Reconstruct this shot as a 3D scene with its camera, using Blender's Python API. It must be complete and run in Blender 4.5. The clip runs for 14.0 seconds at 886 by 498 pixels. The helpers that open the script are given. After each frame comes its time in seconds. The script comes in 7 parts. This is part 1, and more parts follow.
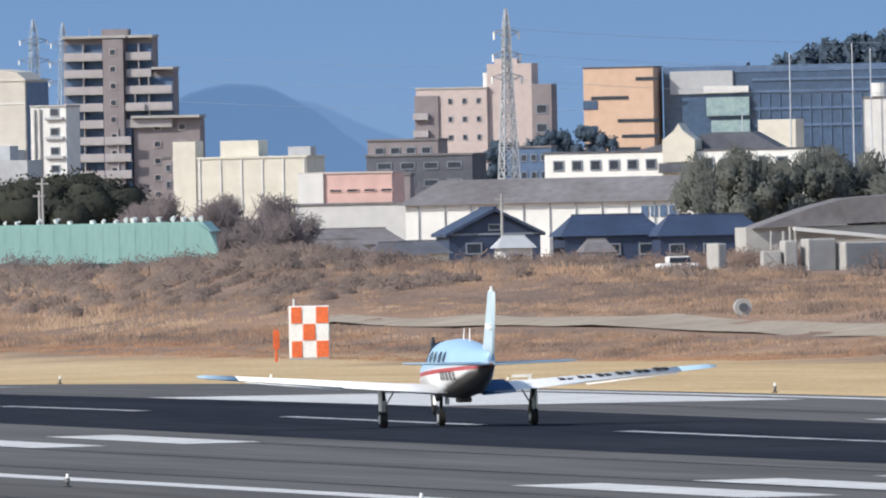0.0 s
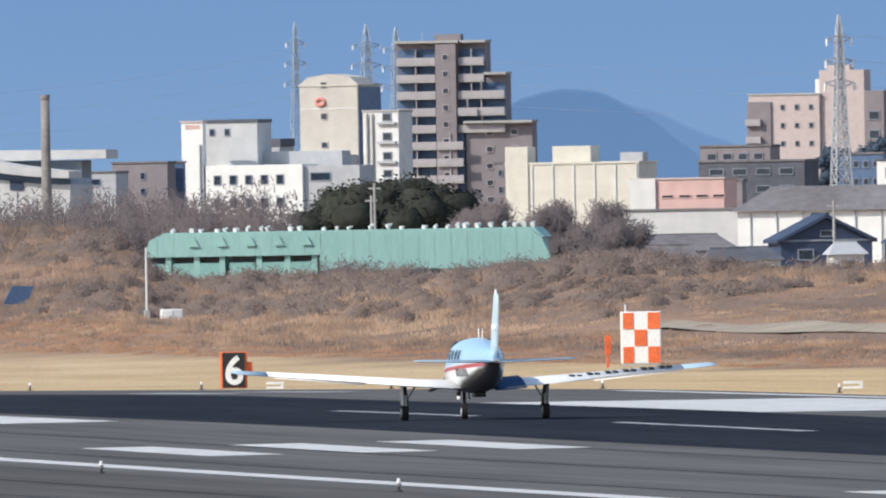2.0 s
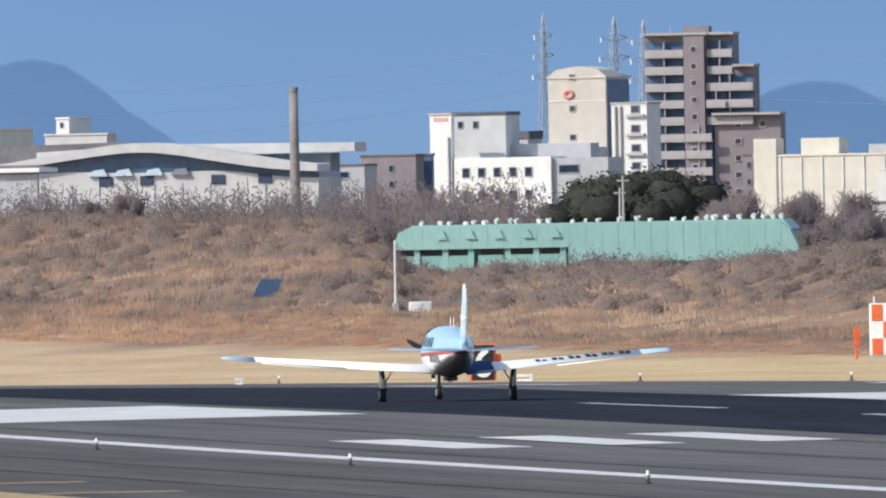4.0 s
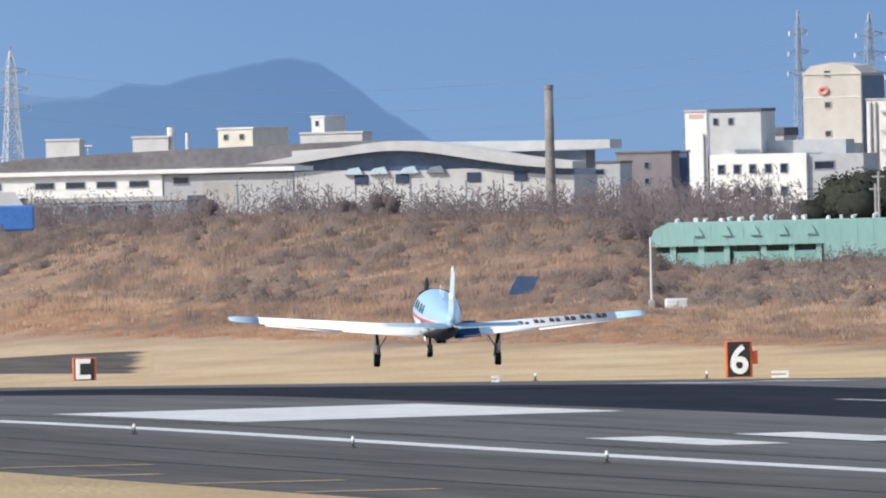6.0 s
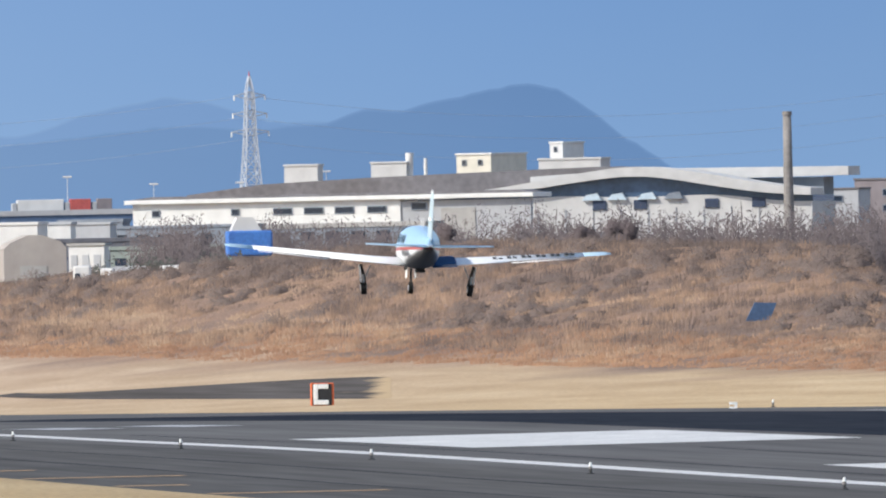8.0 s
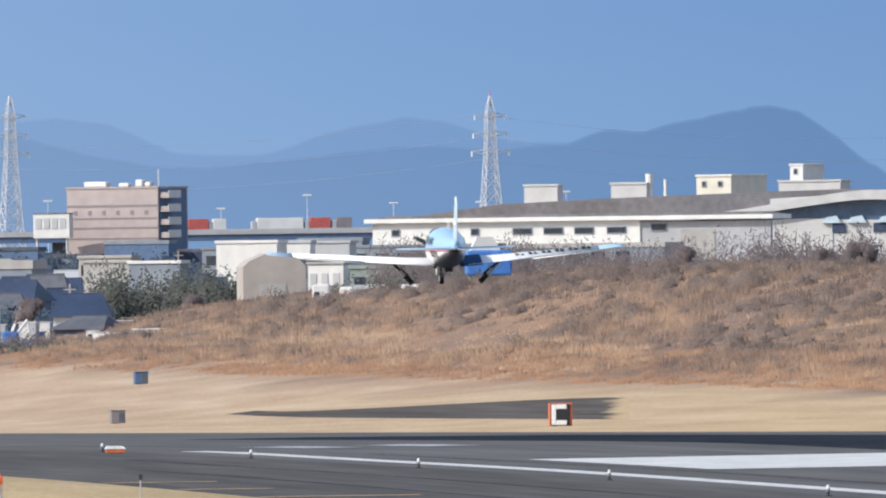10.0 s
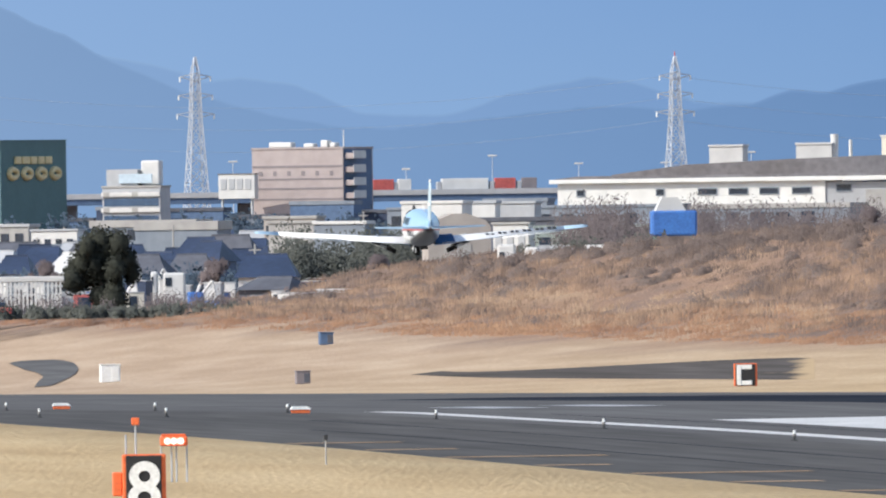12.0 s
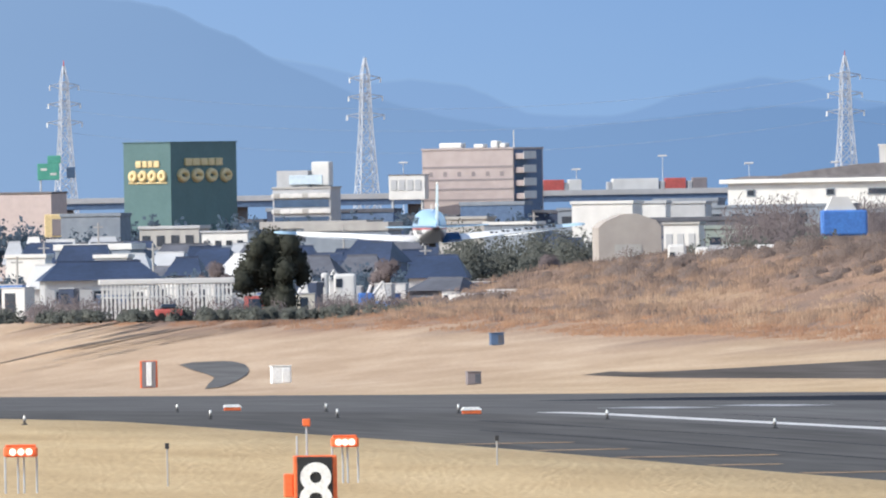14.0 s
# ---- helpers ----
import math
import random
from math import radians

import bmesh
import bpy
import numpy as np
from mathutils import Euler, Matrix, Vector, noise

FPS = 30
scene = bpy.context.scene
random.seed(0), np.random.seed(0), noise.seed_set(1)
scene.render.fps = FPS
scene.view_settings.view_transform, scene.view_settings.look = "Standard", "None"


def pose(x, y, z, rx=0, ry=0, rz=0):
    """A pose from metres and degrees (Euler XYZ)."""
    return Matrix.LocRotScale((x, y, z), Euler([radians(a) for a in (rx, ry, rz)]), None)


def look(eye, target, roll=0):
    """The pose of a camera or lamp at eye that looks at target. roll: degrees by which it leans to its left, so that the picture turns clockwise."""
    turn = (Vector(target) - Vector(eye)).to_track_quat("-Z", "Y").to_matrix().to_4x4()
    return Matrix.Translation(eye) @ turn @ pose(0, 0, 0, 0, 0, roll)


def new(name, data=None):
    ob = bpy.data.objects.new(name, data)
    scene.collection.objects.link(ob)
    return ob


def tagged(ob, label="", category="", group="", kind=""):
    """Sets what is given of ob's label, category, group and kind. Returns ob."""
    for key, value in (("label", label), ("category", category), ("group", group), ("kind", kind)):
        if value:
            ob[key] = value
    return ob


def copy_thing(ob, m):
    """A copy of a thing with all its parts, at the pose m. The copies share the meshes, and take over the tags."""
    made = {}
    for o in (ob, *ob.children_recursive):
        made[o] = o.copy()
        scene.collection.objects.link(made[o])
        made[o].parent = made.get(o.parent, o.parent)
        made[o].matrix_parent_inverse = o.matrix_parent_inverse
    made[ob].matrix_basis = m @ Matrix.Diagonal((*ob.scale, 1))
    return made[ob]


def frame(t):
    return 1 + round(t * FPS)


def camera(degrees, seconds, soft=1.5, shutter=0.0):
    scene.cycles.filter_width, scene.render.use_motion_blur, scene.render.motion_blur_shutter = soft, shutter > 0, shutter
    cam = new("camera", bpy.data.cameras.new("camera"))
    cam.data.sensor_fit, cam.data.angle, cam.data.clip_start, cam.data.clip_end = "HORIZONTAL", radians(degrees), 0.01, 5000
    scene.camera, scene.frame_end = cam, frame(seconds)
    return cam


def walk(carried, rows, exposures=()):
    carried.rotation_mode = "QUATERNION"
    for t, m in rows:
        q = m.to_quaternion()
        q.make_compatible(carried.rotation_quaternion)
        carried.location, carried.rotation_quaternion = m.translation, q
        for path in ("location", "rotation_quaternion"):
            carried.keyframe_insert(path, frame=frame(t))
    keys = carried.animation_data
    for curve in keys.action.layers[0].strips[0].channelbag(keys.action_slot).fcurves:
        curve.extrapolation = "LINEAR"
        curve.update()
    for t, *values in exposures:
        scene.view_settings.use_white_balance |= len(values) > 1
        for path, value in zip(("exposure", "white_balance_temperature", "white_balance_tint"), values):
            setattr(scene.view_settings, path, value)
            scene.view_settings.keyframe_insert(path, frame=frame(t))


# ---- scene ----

# ---------------------------------------------------------------- camera
EYE = 6.35
cam = camera(1.576, 14.0, soft=2.1)
# seconds, heading, pitch, lean in degrees; the camera stands still and pans
PAN = [
    (0.0, -7.3057, -0.1174, 1.203), (0.5, -7.1739, -0.1072, 1.345), (1.0, -7.0418, -0.0842, 1.395),
    (1.5, -6.8459, -0.0689, 1.207), (2.0, -6.7148, -0.0962, 1.003), (2.5, -6.6260, -0.0787, 1.098),
    (3.0, -6.4453, -0.0999, 0.919), (3.2, -6.4384, -0.1012, 0.978), (5.3, -6.0019, -0.0893, 1.338),
    (5.5, -5.9638, -0.0849, 1.399), (6.0, -5.8179, -0.0968, 1.360), (6.5, -5.7182, -0.0905, 1.269),
    (7.0, -5.6263, -0.1075, 1.235), (7.5, -5.5313, -0.0942, 1.338), (8.0, -5.3941, -0.0413, 1.216),
    (8.5, -5.2236, 0.0121, 1.003), (9.0, -5.1413, -0.0063, 0.798), (9.2, -5.1111, 0.0025, 0.800),
    (11.3, -4.7543, -0.0066, 0.639), (11.5, -4.7259, -0.0149, 0.649), (12.0, -4.6387, -0.0638, 0.798),
    (12.5, -4.5507, -0.0505, 0.436), (13.0, -4.5175, -0.0638, 0.652), (13.5, -4.3741, -0.0815, 0.731),
    (14.0, -4.3356, -0.0583, 0.984),
]
walk(cam, [(t, pose(0, 0, EYE, 90 + pitch, lean, yaw)) for t, yaw, pitch, lean in PAN], exposures=[(0.0, 0.34), (5.5, 0.38), (9.2, 0.40), (12.5, 0.44), (14.0, 0.53)])

# ---------------------------------------------------------------- light
SUN_LEFT, SUN_UP = 67.0, 37.0          # degrees: to the left of straight behind the camera, and above the horizon
to_sun = Vector((-math.sin(radians(SUN_LEFT)) * math.cos(radians(SUN_UP)), -math.cos(radians(SUN_LEFT)) * math.cos(radians(SUN_UP)), math.sin(radians(SUN_UP))))
world = bpy.data.worlds.new("world")
scene.world = world
world.use_nodes = True
wn = world.node_tree.nodes
sky = wn.new("ShaderNodeTexSky")
sky.sky_type, sky.sun_disc = "NISHITA", False
sky.sun_elevation, sky.sun_rotation = radians(SUN_UP), math.atan2(to_sun.x, to_sun.y)
wn["Background"].inputs["Strength"].default_value = 0.15
world.node_tree.links.new(sky.outputs["Color"], wn["Background"].inputs["Color"])
sun = new("sun", bpy.data.lights.new("sun", "SUN"))
sun.data.energy, sun.data.angle, sun.data.color = 3.45, radians(0.5), (1.0, 0.95, 0.86)
sun.matrix_world = look((0, 0, 300), Vector((0, 0, 300)) - to_sun)

# ---------------------------------------------------------------- materials
def mat(name, colour, rough=0.8, second=None, size=1.0, fine=None, bump=0.0, metal=0.0, emit=None, stretch=(1, 1, 1), tint=0.0, grain=0.14):
    """A surface with colour that varies at two scales; size: metres of the coarse patches."""
    m = bpy.data.materials.new(name)
    m.use_nodes = True
    n, l = m.node_tree.nodes, m.node_tree.links
    b = n["Principled BSDF"]
    b.inputs["Roughness"].default_value, b.inputs["Metallic"].default_value = rough, metal
    if rough > 0.7:
        b.inputs["Specular IOR Level"].default_value = 0.0 if rough > 0.82 else 0.08
    second = second or tuple(c * 0.82 for c in colour)
    co = n.new("ShaderNodeTexCoord")
    mp = n.new("ShaderNodeMapping")
    mp.inputs["Scale"].default_value = stretch
    l.new(co.outputs["Object"], mp.inputs["Vector"])
    t1 = n.new("ShaderNodeTexNoise")
    t1.inputs["Scale"].default_value, t1.inputs["Detail"].default_value = 1.0 / size, 4
    l.new(mp.outputs["Vector"], t1.inputs["Vector"])
    r1 = n.new("ShaderNodeValToRGB")
    r1.color_ramp.elements[0].position, r1.color_ramp.elements[1].position = 0.35, 0.65
    r1.color_ramp.elements[0].color, r1.color_ramp.elements[1].color = (*second, 1), (*colour, 1)
    l.new(t1.outputs["Fac"], r1.inputs["Fac"])
    t2 = n.new("ShaderNodeTexNoise")
    t2.inputs["Scale"].default_value, t2.inputs["Detail"].default_value = 1.0 / (fine or size * 0.13), 3
    l.new(mp.outputs["Vector"], t2.inputs["Vector"])
    r2 = n.new("ShaderNodeMapRange")
    r2.inputs["From Min"].default_value, r2.inputs["From Max"].default_value = 0.3, 0.7
    r2.inputs["To Min"].default_value, r2.inputs["To Max"].default_value = 1 - grain * 1.15, 1 + grain * 0.85
    l.new(t2.outputs["Fac"], r2.inputs["Value"])
    mx = n.new("ShaderNodeVectorMath")
    mx.operation = "SCALE"
    l.new(r1.outputs["Color"], mx.inputs[0])
    l.new(r2.outputs["Result"], mx.inputs["Scale"])
    last = mx.outputs["Vector"]
    if tint:
        oi = n.new("ShaderNodeObjectInfo")
        r3 = n.new("ShaderNodeMapRange")
        r3.inputs["To Min"].default_value, r3.inputs["To Max"].default_value = 1 - tint, 1 + tint
        l.new(oi.outputs["Random"], r3.inputs["Value"])
        m3 = n.new("ShaderNodeVectorMath")
        m3.operation = "SCALE"
        l.new(last, m3.inputs[0])
        l.new(r3.outputs["Result"], m3.inputs["Scale"])
        last = m3.outputs["Vector"]
    l.new(last, b.inputs["Base Color"])
    if bump:
        bp = n.new("ShaderNodeBump")
        bp.inputs["Strength"].default_value, bp.inputs["Distance"].default_value = 0.6, bump
        l.new(t2.outputs["Fac"], bp.inputs["Height"])
        l.new(bp.outputs["Normal"], b.inputs["Normal"])
    if emit:
        b.inputs["Emission Color"].default_value, b.inputs["Emission Strength"].default_value = (*emit[:3], 1), emit[3]
    return m


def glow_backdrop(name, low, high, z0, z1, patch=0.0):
    """A far backdrop whose glow paints the haze of distance, from low to high."""
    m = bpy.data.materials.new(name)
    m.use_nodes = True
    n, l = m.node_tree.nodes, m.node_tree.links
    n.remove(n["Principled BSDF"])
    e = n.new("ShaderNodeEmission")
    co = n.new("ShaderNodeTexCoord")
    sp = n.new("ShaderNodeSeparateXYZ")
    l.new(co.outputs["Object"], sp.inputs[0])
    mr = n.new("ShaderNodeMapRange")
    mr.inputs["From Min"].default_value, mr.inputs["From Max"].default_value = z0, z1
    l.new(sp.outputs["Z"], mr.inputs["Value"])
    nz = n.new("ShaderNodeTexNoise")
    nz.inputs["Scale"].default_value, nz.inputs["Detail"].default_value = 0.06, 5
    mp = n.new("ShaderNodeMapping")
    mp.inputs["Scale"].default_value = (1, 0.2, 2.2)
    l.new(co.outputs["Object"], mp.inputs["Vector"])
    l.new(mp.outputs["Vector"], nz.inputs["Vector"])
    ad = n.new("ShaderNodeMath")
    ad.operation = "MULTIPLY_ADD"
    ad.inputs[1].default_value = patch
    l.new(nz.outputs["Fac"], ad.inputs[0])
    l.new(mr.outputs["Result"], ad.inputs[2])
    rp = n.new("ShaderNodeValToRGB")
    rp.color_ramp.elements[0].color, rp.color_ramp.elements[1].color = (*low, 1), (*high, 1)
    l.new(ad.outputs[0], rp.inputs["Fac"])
    # haze painted into the glow, paler and brighter towards the left
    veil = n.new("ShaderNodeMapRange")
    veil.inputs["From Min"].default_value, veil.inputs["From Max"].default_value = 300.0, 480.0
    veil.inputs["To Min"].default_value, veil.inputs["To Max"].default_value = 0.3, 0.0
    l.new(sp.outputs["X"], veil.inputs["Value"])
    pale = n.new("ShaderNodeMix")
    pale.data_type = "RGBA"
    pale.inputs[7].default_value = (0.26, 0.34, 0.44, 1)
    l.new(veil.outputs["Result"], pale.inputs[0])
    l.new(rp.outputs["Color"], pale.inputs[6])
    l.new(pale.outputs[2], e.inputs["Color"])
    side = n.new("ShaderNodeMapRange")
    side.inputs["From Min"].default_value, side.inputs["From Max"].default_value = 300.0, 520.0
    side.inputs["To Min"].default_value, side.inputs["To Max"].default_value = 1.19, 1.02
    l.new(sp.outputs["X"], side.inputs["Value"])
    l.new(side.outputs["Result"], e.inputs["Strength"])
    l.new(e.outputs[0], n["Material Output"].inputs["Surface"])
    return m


M = {
    "asphalt": mat("asphalt", (0.13, 0.13, 0.132), 0.9, (0.106, 0.106, 0.11), 2.6, 0.7, 0.004, stretch=(1, 0.022, 1)),
    "rubber": mat("rubbered asphalt", (0.023, 0.028, 0.039), 0.88, (0.033, 0.038, 0.049), 6.0, 0.5, 0.003, stretch=(1, 0.06, 1)),
    "shoulder": mat("shoulder asphalt", (0.108, 0.107, 0.107), 0.92, (0.085, 0.085, 0.087), 2.4, 0.7, 0.004, stretch=(1, 0.03, 1)),
    "line": mat("marking paint", (0.6, 0.595, 0.585), 0.75, (0.45, 0.45, 0.45), 2.2, 0.3),
    "wornline": mat("worn marking paint", (0.5, 0.51, 0.53), 0.8, (0.2, 0.21, 0.23), 1.8, 0.25),
    "white": mat("white paint", (0.635, 0.63, 0.615), 0.7, (0.6, 0.595, 0.585), 6.0, 1.5, grain=0.06),
    "freshwhite": mat("fresh white cladding", (0.77, 0.765, 0.74), 0.7, (0.73, 0.725, 0.7), 6.0, 1.5, grain=0.05),
    "palewall": mat("pale grey wall panels", (0.53, 0.525, 0.52), 0.75, (0.5, 0.5, 0.5), 6.0, 1.5, grain=0.06),
    "cream": mat("cream render", (0.64, 0.61, 0.53), 0.8, (0.61, 0.58, 0.505), 6.0, 1.5, grain=0.06),
    "grey": mat("grey cladding", (0.42, 0.43, 0.45), 0.7, (0.38, 0.39, 0.41), 5.0, 0.9, grain=0.06),
    "darkgrey": mat("dark grey roofing", (0.13, 0.135, 0.16), 0.8, (0.1, 0.105, 0.125), 5.0, 1.0),
    "roofgrey": mat("weathered grey roof", (0.2, 0.19, 0.2), 0.8, (0.155, 0.145, 0.15), 6.0, 0.8),
    "browntile": mat("brown wall tile", (0.25, 0.222, 0.232), 0.75, (0.225, 0.2, 0.21), 5.0, 1.2, grain=0.06),
    "balcony": mat("balcony parapet", (0.4, 0.375, 0.385), 0.8, (0.37, 0.345, 0.355), 5.0, 1.2, grain=0.06),
    "pinkish": mat("pale pink render", (0.52, 0.44, 0.42), 0.8, (0.49, 0.41, 0.39), 5.0, 0.8, grain=0.06),
    "pink": mat("salmon pink wall", (0.62, 0.42, 0.39), 0.75, (0.56, 0.38, 0.35), 5.0, 1.2, grain=0.06),
    "orange": mat("orange terracotta panels", (0.6, 0.425, 0.32), 0.75, (0.57, 0.395, 0.295), 6.0, 1.2, grain=0.06),
    "blueglass": mat("blue curtain wall", (0.06, 0.105, 0.19), 0.25, (0.05, 0.085, 0.15), 4.0, 0.7),
    "glass": mat("window glass", (0.03, 0.045, 0.075), 0.12, (0.02, 0.03, 0.05), 1.5, 0.3),
    "darkblue": mat("dark blue roof tile", (0.035, 0.055, 0.11), 0.6, (0.025, 0.04, 0.08), 3.0, 0.4),
    "greenroof": mat("pale green sheet metal", (0.28, 0.465, 0.43), 0.6, (0.25, 0.43, 0.395), 2.4, 0.3, stretch=(1, 1, 0.3), grain=0.06),
    "baygreen": mat("pale green tinted glass", (0.3, 0.4, 0.4), 0.3, (0.22, 0.32, 0.35), 1.2, 0.4),
    "greendark": mat("green wall", (0.24, 0.43, 0.395), 0.7, (0.2, 0.38, 0.345), 2.0, 0.3, grain=0.08),
    "concrete": mat("concrete", (0.42, 0.41, 0.395), 0.85, (0.36, 0.35, 0.34), 4.0, 1.0, grain=0.06),
    "steel": mat("galvanised steel", (0.5, 0.52, 0.55), 0.5, (0.42, 0.44, 0.47), 2.0, 0.4, metal=0.3),
    "mast": mat("pale painted steel", (0.55, 0.59, 0.65), 0.6, (0.46, 0.5, 0.56), 2.0, 0.4),
    "red": mat("faded red paint", (0.5, 0.1, 0.09), 0.6, (0.42, 0.09, 0.08), 2.0, 0.4),
    "signorange": mat("sign orange", (0.78, 0.16, 0.045), 0.55, (0.68, 0.13, 0.04), 0.6, 0.1),
    "signblack": mat("sign black", (0.016, 0.016, 0.018), 0.5, (0.022, 0.022, 0.024), 0.5, 0.08),
    "signwhite": mat("sign white", (0.84, 0.84, 0.82), 0.5, (0.78, 0.78, 0.76), 0.5, 0.08),
    "blueplastic": mat("blue tarpaulin", (0.06, 0.2, 0.55), 0.6, (0.05, 0.15, 0.45), 1.0, 0.2),
    "bluesheet": mat("blue sheet metal", (0.09, 0.15, 0.26), 0.6, (0.07, 0.12, 0.22), 1.0, 0.2),
    # blue of shade and haze mixed into the sign's green
    "depo": mat("dark green signboard", (0.09, 0.17, 0.175), 0.7, (0.08, 0.155, 0.16), 3.0, 0.5, grain=0.05),
    "yellow": mat("yellow sign letters", (0.76, 0.6, 0.32), 0.6, (0.68, 0.53, 0.28), 1.0, 0.2),
    "evergreen": mat("evergreen leaves", (0.05, 0.053, 0.043), 0.85, (0.038, 0.041, 0.036), 2.5, 0.8),
    "bare": mat("bare twigs", (0.165, 0.135, 0.135), 0.9, (0.12, 0.1, 0.105), 2.5, 0.8),
    "hedge": mat("dense bare twigs", (0.165, 0.141, 0.144), 0.9, (0.12, 0.102, 0.107), 1.6, 0.5),
    "olive": mat("grey green winter scrub", (0.115, 0.12, 0.108), 0.9, (0.08, 0.088, 0.083), 1.6, 0.5),
    "paleblue": mat("pale blue panels", (0.5, 0.6, 0.68), 0.6, (0.45, 0.55, 0.63), 2.0, 0.5, grain=0.06),
    "slate": mat("blue grey sheet cladding", (0.24, 0.27, 0.31), 0.75, (0.2, 0.23, 0.275), 4.0, 1.0, grain=0.07),
    "sage": mat("dull grey green sheet", (0.27, 0.31, 0.29), 0.75, (0.23, 0.27, 0.255), 4.0, 1.0, grain=0.07),
    "grime": mat("sooty concrete", (0.26, 0.245, 0.235), 0.85, (0.21, 0.198, 0.19), 2.0, 0.4),
    "fadedred": mat("sun-bleached red paint", (0.6, 0.24, 0.2), 0.7, (0.55, 0.27, 0.23), 0.8, 0.2),
    # blue grey of distance haze painted into far pylons and wires
    "hazemast": mat("haze-tinted mast steel", (0.34, 0.42, 0.52), 0.7, (0.29, 0.36, 0.45), 2.0, 0.4),
    "bark": mat("bark", (0.11, 0.085, 0.07), 0.9, (0.08, 0.06, 0.05), 0.6, 0.1),
    "shrub": mat("brown winter shrubs", (0.215, 0.155, 0.13), 0.9, (0.165, 0.122, 0.105), 5.0, 1.2),
    "straw": mat("straw grass", (0.42, 0.305, 0.205), 0.9, (0.35, 0.245, 0.165), 8.0, 1.5),
    "lamp_red": mat("lit red lamp", (0.9, 0.15, 0.08), 0.4, None, 1.0, emit=(1.0, 0.45, 0.38, 2.2)),
    "planeblue": mat("light blue aircraft paint", (0.36, 0.51, 0.62), 0.45, (0.34, 0.485, 0.6), 1.2, 0.2, grain=0.05),
    "finblue": mat("weathered pale blue aircraft paint", (0.46, 0.56, 0.61), 0.5, (0.42, 0.53, 0.59), 0.8, 0.15, grain=0.06),
    # walkway blue, deepened to carry the fuselage's shadow on the wing root
    "walkblue": mat("blue anti-slip paint with root shadow", (0.04, 0.15, 0.36), 0.7, (0.03, 0.12, 0.3), 0.5, 0.08),
    "planewhite": mat("white aircraft paint", (0.84, 0.84, 0.83), 0.72, (0.8, 0.8, 0.79), 1.2, 0.2, grain=0.04),
    "tyre": mat("tyre rubber", (0.02, 0.02, 0.021), 0.8, (0.028, 0.027, 0.027), 0.2, 0.03),
    "darkmetal": mat("dark metal", (0.06, 0.06, 0.065), 0.5, (0.045, 0.045, 0.05), 0.3, 0.05, metal=0.5),
    "hotelwall": mat("pale pink brown wall", (0.405, 0.35, 0.342), 0.8, (0.375, 0.322, 0.315), 6.0, 1.5, grain=0.06),
    "millwall": mat("cream mill wall", (0.51, 0.48, 0.435), 0.8, (0.48, 0.45, 0.41), 6.0, 1.5, grain=0.06),
    "haybale": mat("grey beige tent canvas", (0.42, 0.385, 0.355), 0.85, (0.38, 0.345, 0.32), 3.0, 1.0, grain=0.06),
    # distance haze painted into the leaf colour as a blue grey cast
    "hazeforest": mat("wooded hill", (0.075, 0.102, 0.138), 0.9, (0.055, 0.078, 0.108), 6.0, 1.5),
}

# ---------------------------------------------------------------- mesh helpers
def part(name, bm, material, parent=None, label=""):
    """Links a bmesh as one mesh object under its thing."""
    me = bpy.data.meshes.new(name)
    bm.to_mesh(me)
    bm.free()
    for m in (material if isinstance(material, (list, tuple)) else [material]):
        me.materials.append(m)
    ob = new(name, me)
    ob.parent = parent
    if label:
        ob["label"] = label
    return ob


def thing(name, label, category, at=(0, 0, 0), turn=0.0, group="", kind=""):
    e = new(name)
    e.empty_display_size = 0.5
    e.matrix_basis = pose(*at, 0, 0, turn)
    return tagged(e, label, category, group, kind)


def box(x0, x1, y0, y1, z0, z1, bevel=0.0, bm=None):
    bm = bm or bmesh.new()
    vs = [bm.verts.new((x, y, z)) for z in (z0, z1) for y in (y0, y1) for x in (x0, x1)]
    faces = [bm.faces.new([vs[i] for i in q]) for q in ((0, 2, 3, 1), (4, 5, 7, 6), (0, 1, 5, 4), (2, 6, 7, 3), (0, 4, 6, 2), (1, 3, 7, 5))]
    if bevel:
        bmesh.ops.bevel(bm, geom=list({e for f in faces for e in f.edges}), offset=bevel, segments=2, affect="EDGES", profile=0.5)
    return bm


def prism(points, y0, y1, bm=None):
    """A polygon in x and z, drawn out along y."""
    bm = bm or bmesh.new()
    a = [bm.verts.new((x, y0, z)) for x, z in points]
    b = [bm.verts.new((x, y1, z)) for x, z in points]
    k = len(points)
    bm.faces.new(a)
    bm.faces.new(b[::-1])
    for i in range(k):
        bm.faces.new((a[i], b[i], b[(i + 1) % k], a[(i + 1) % k]))
    bmesh.ops.recalc_face_normals(bm, faces=bm.faces)
    return bm


def tube(p, q, r0, r1=None, k=8, bm=None):
    """A round bar from p to q."""
    bm = bm or bmesh.new()
    p, q = Vector(p), Vector(q)
    r1 = r0 if r1 is None else r1
    w = (q - p).normalized()
    u = w.orthogonal().normalized()
    v = w.cross(u)
    a = [bm.verts.new(p + r0 * (math.cos(6.2832 * i / k) * u + math.sin(6.2832 * i / k) * v)) for i in range(k)]
    b = [bm.verts.new(q + r1 * (math.cos(6.2832 * i / k) * u + math.sin(6.2832 * i / k) * v)) for i in range(k)]
    bm.faces.new(a[::-1])
    bm.faces.new(b)
    for i in range(k):
        bm.faces.new((a[i], a[(i + 1) % k], b[(i + 1) % k], b[i]))
    return bm


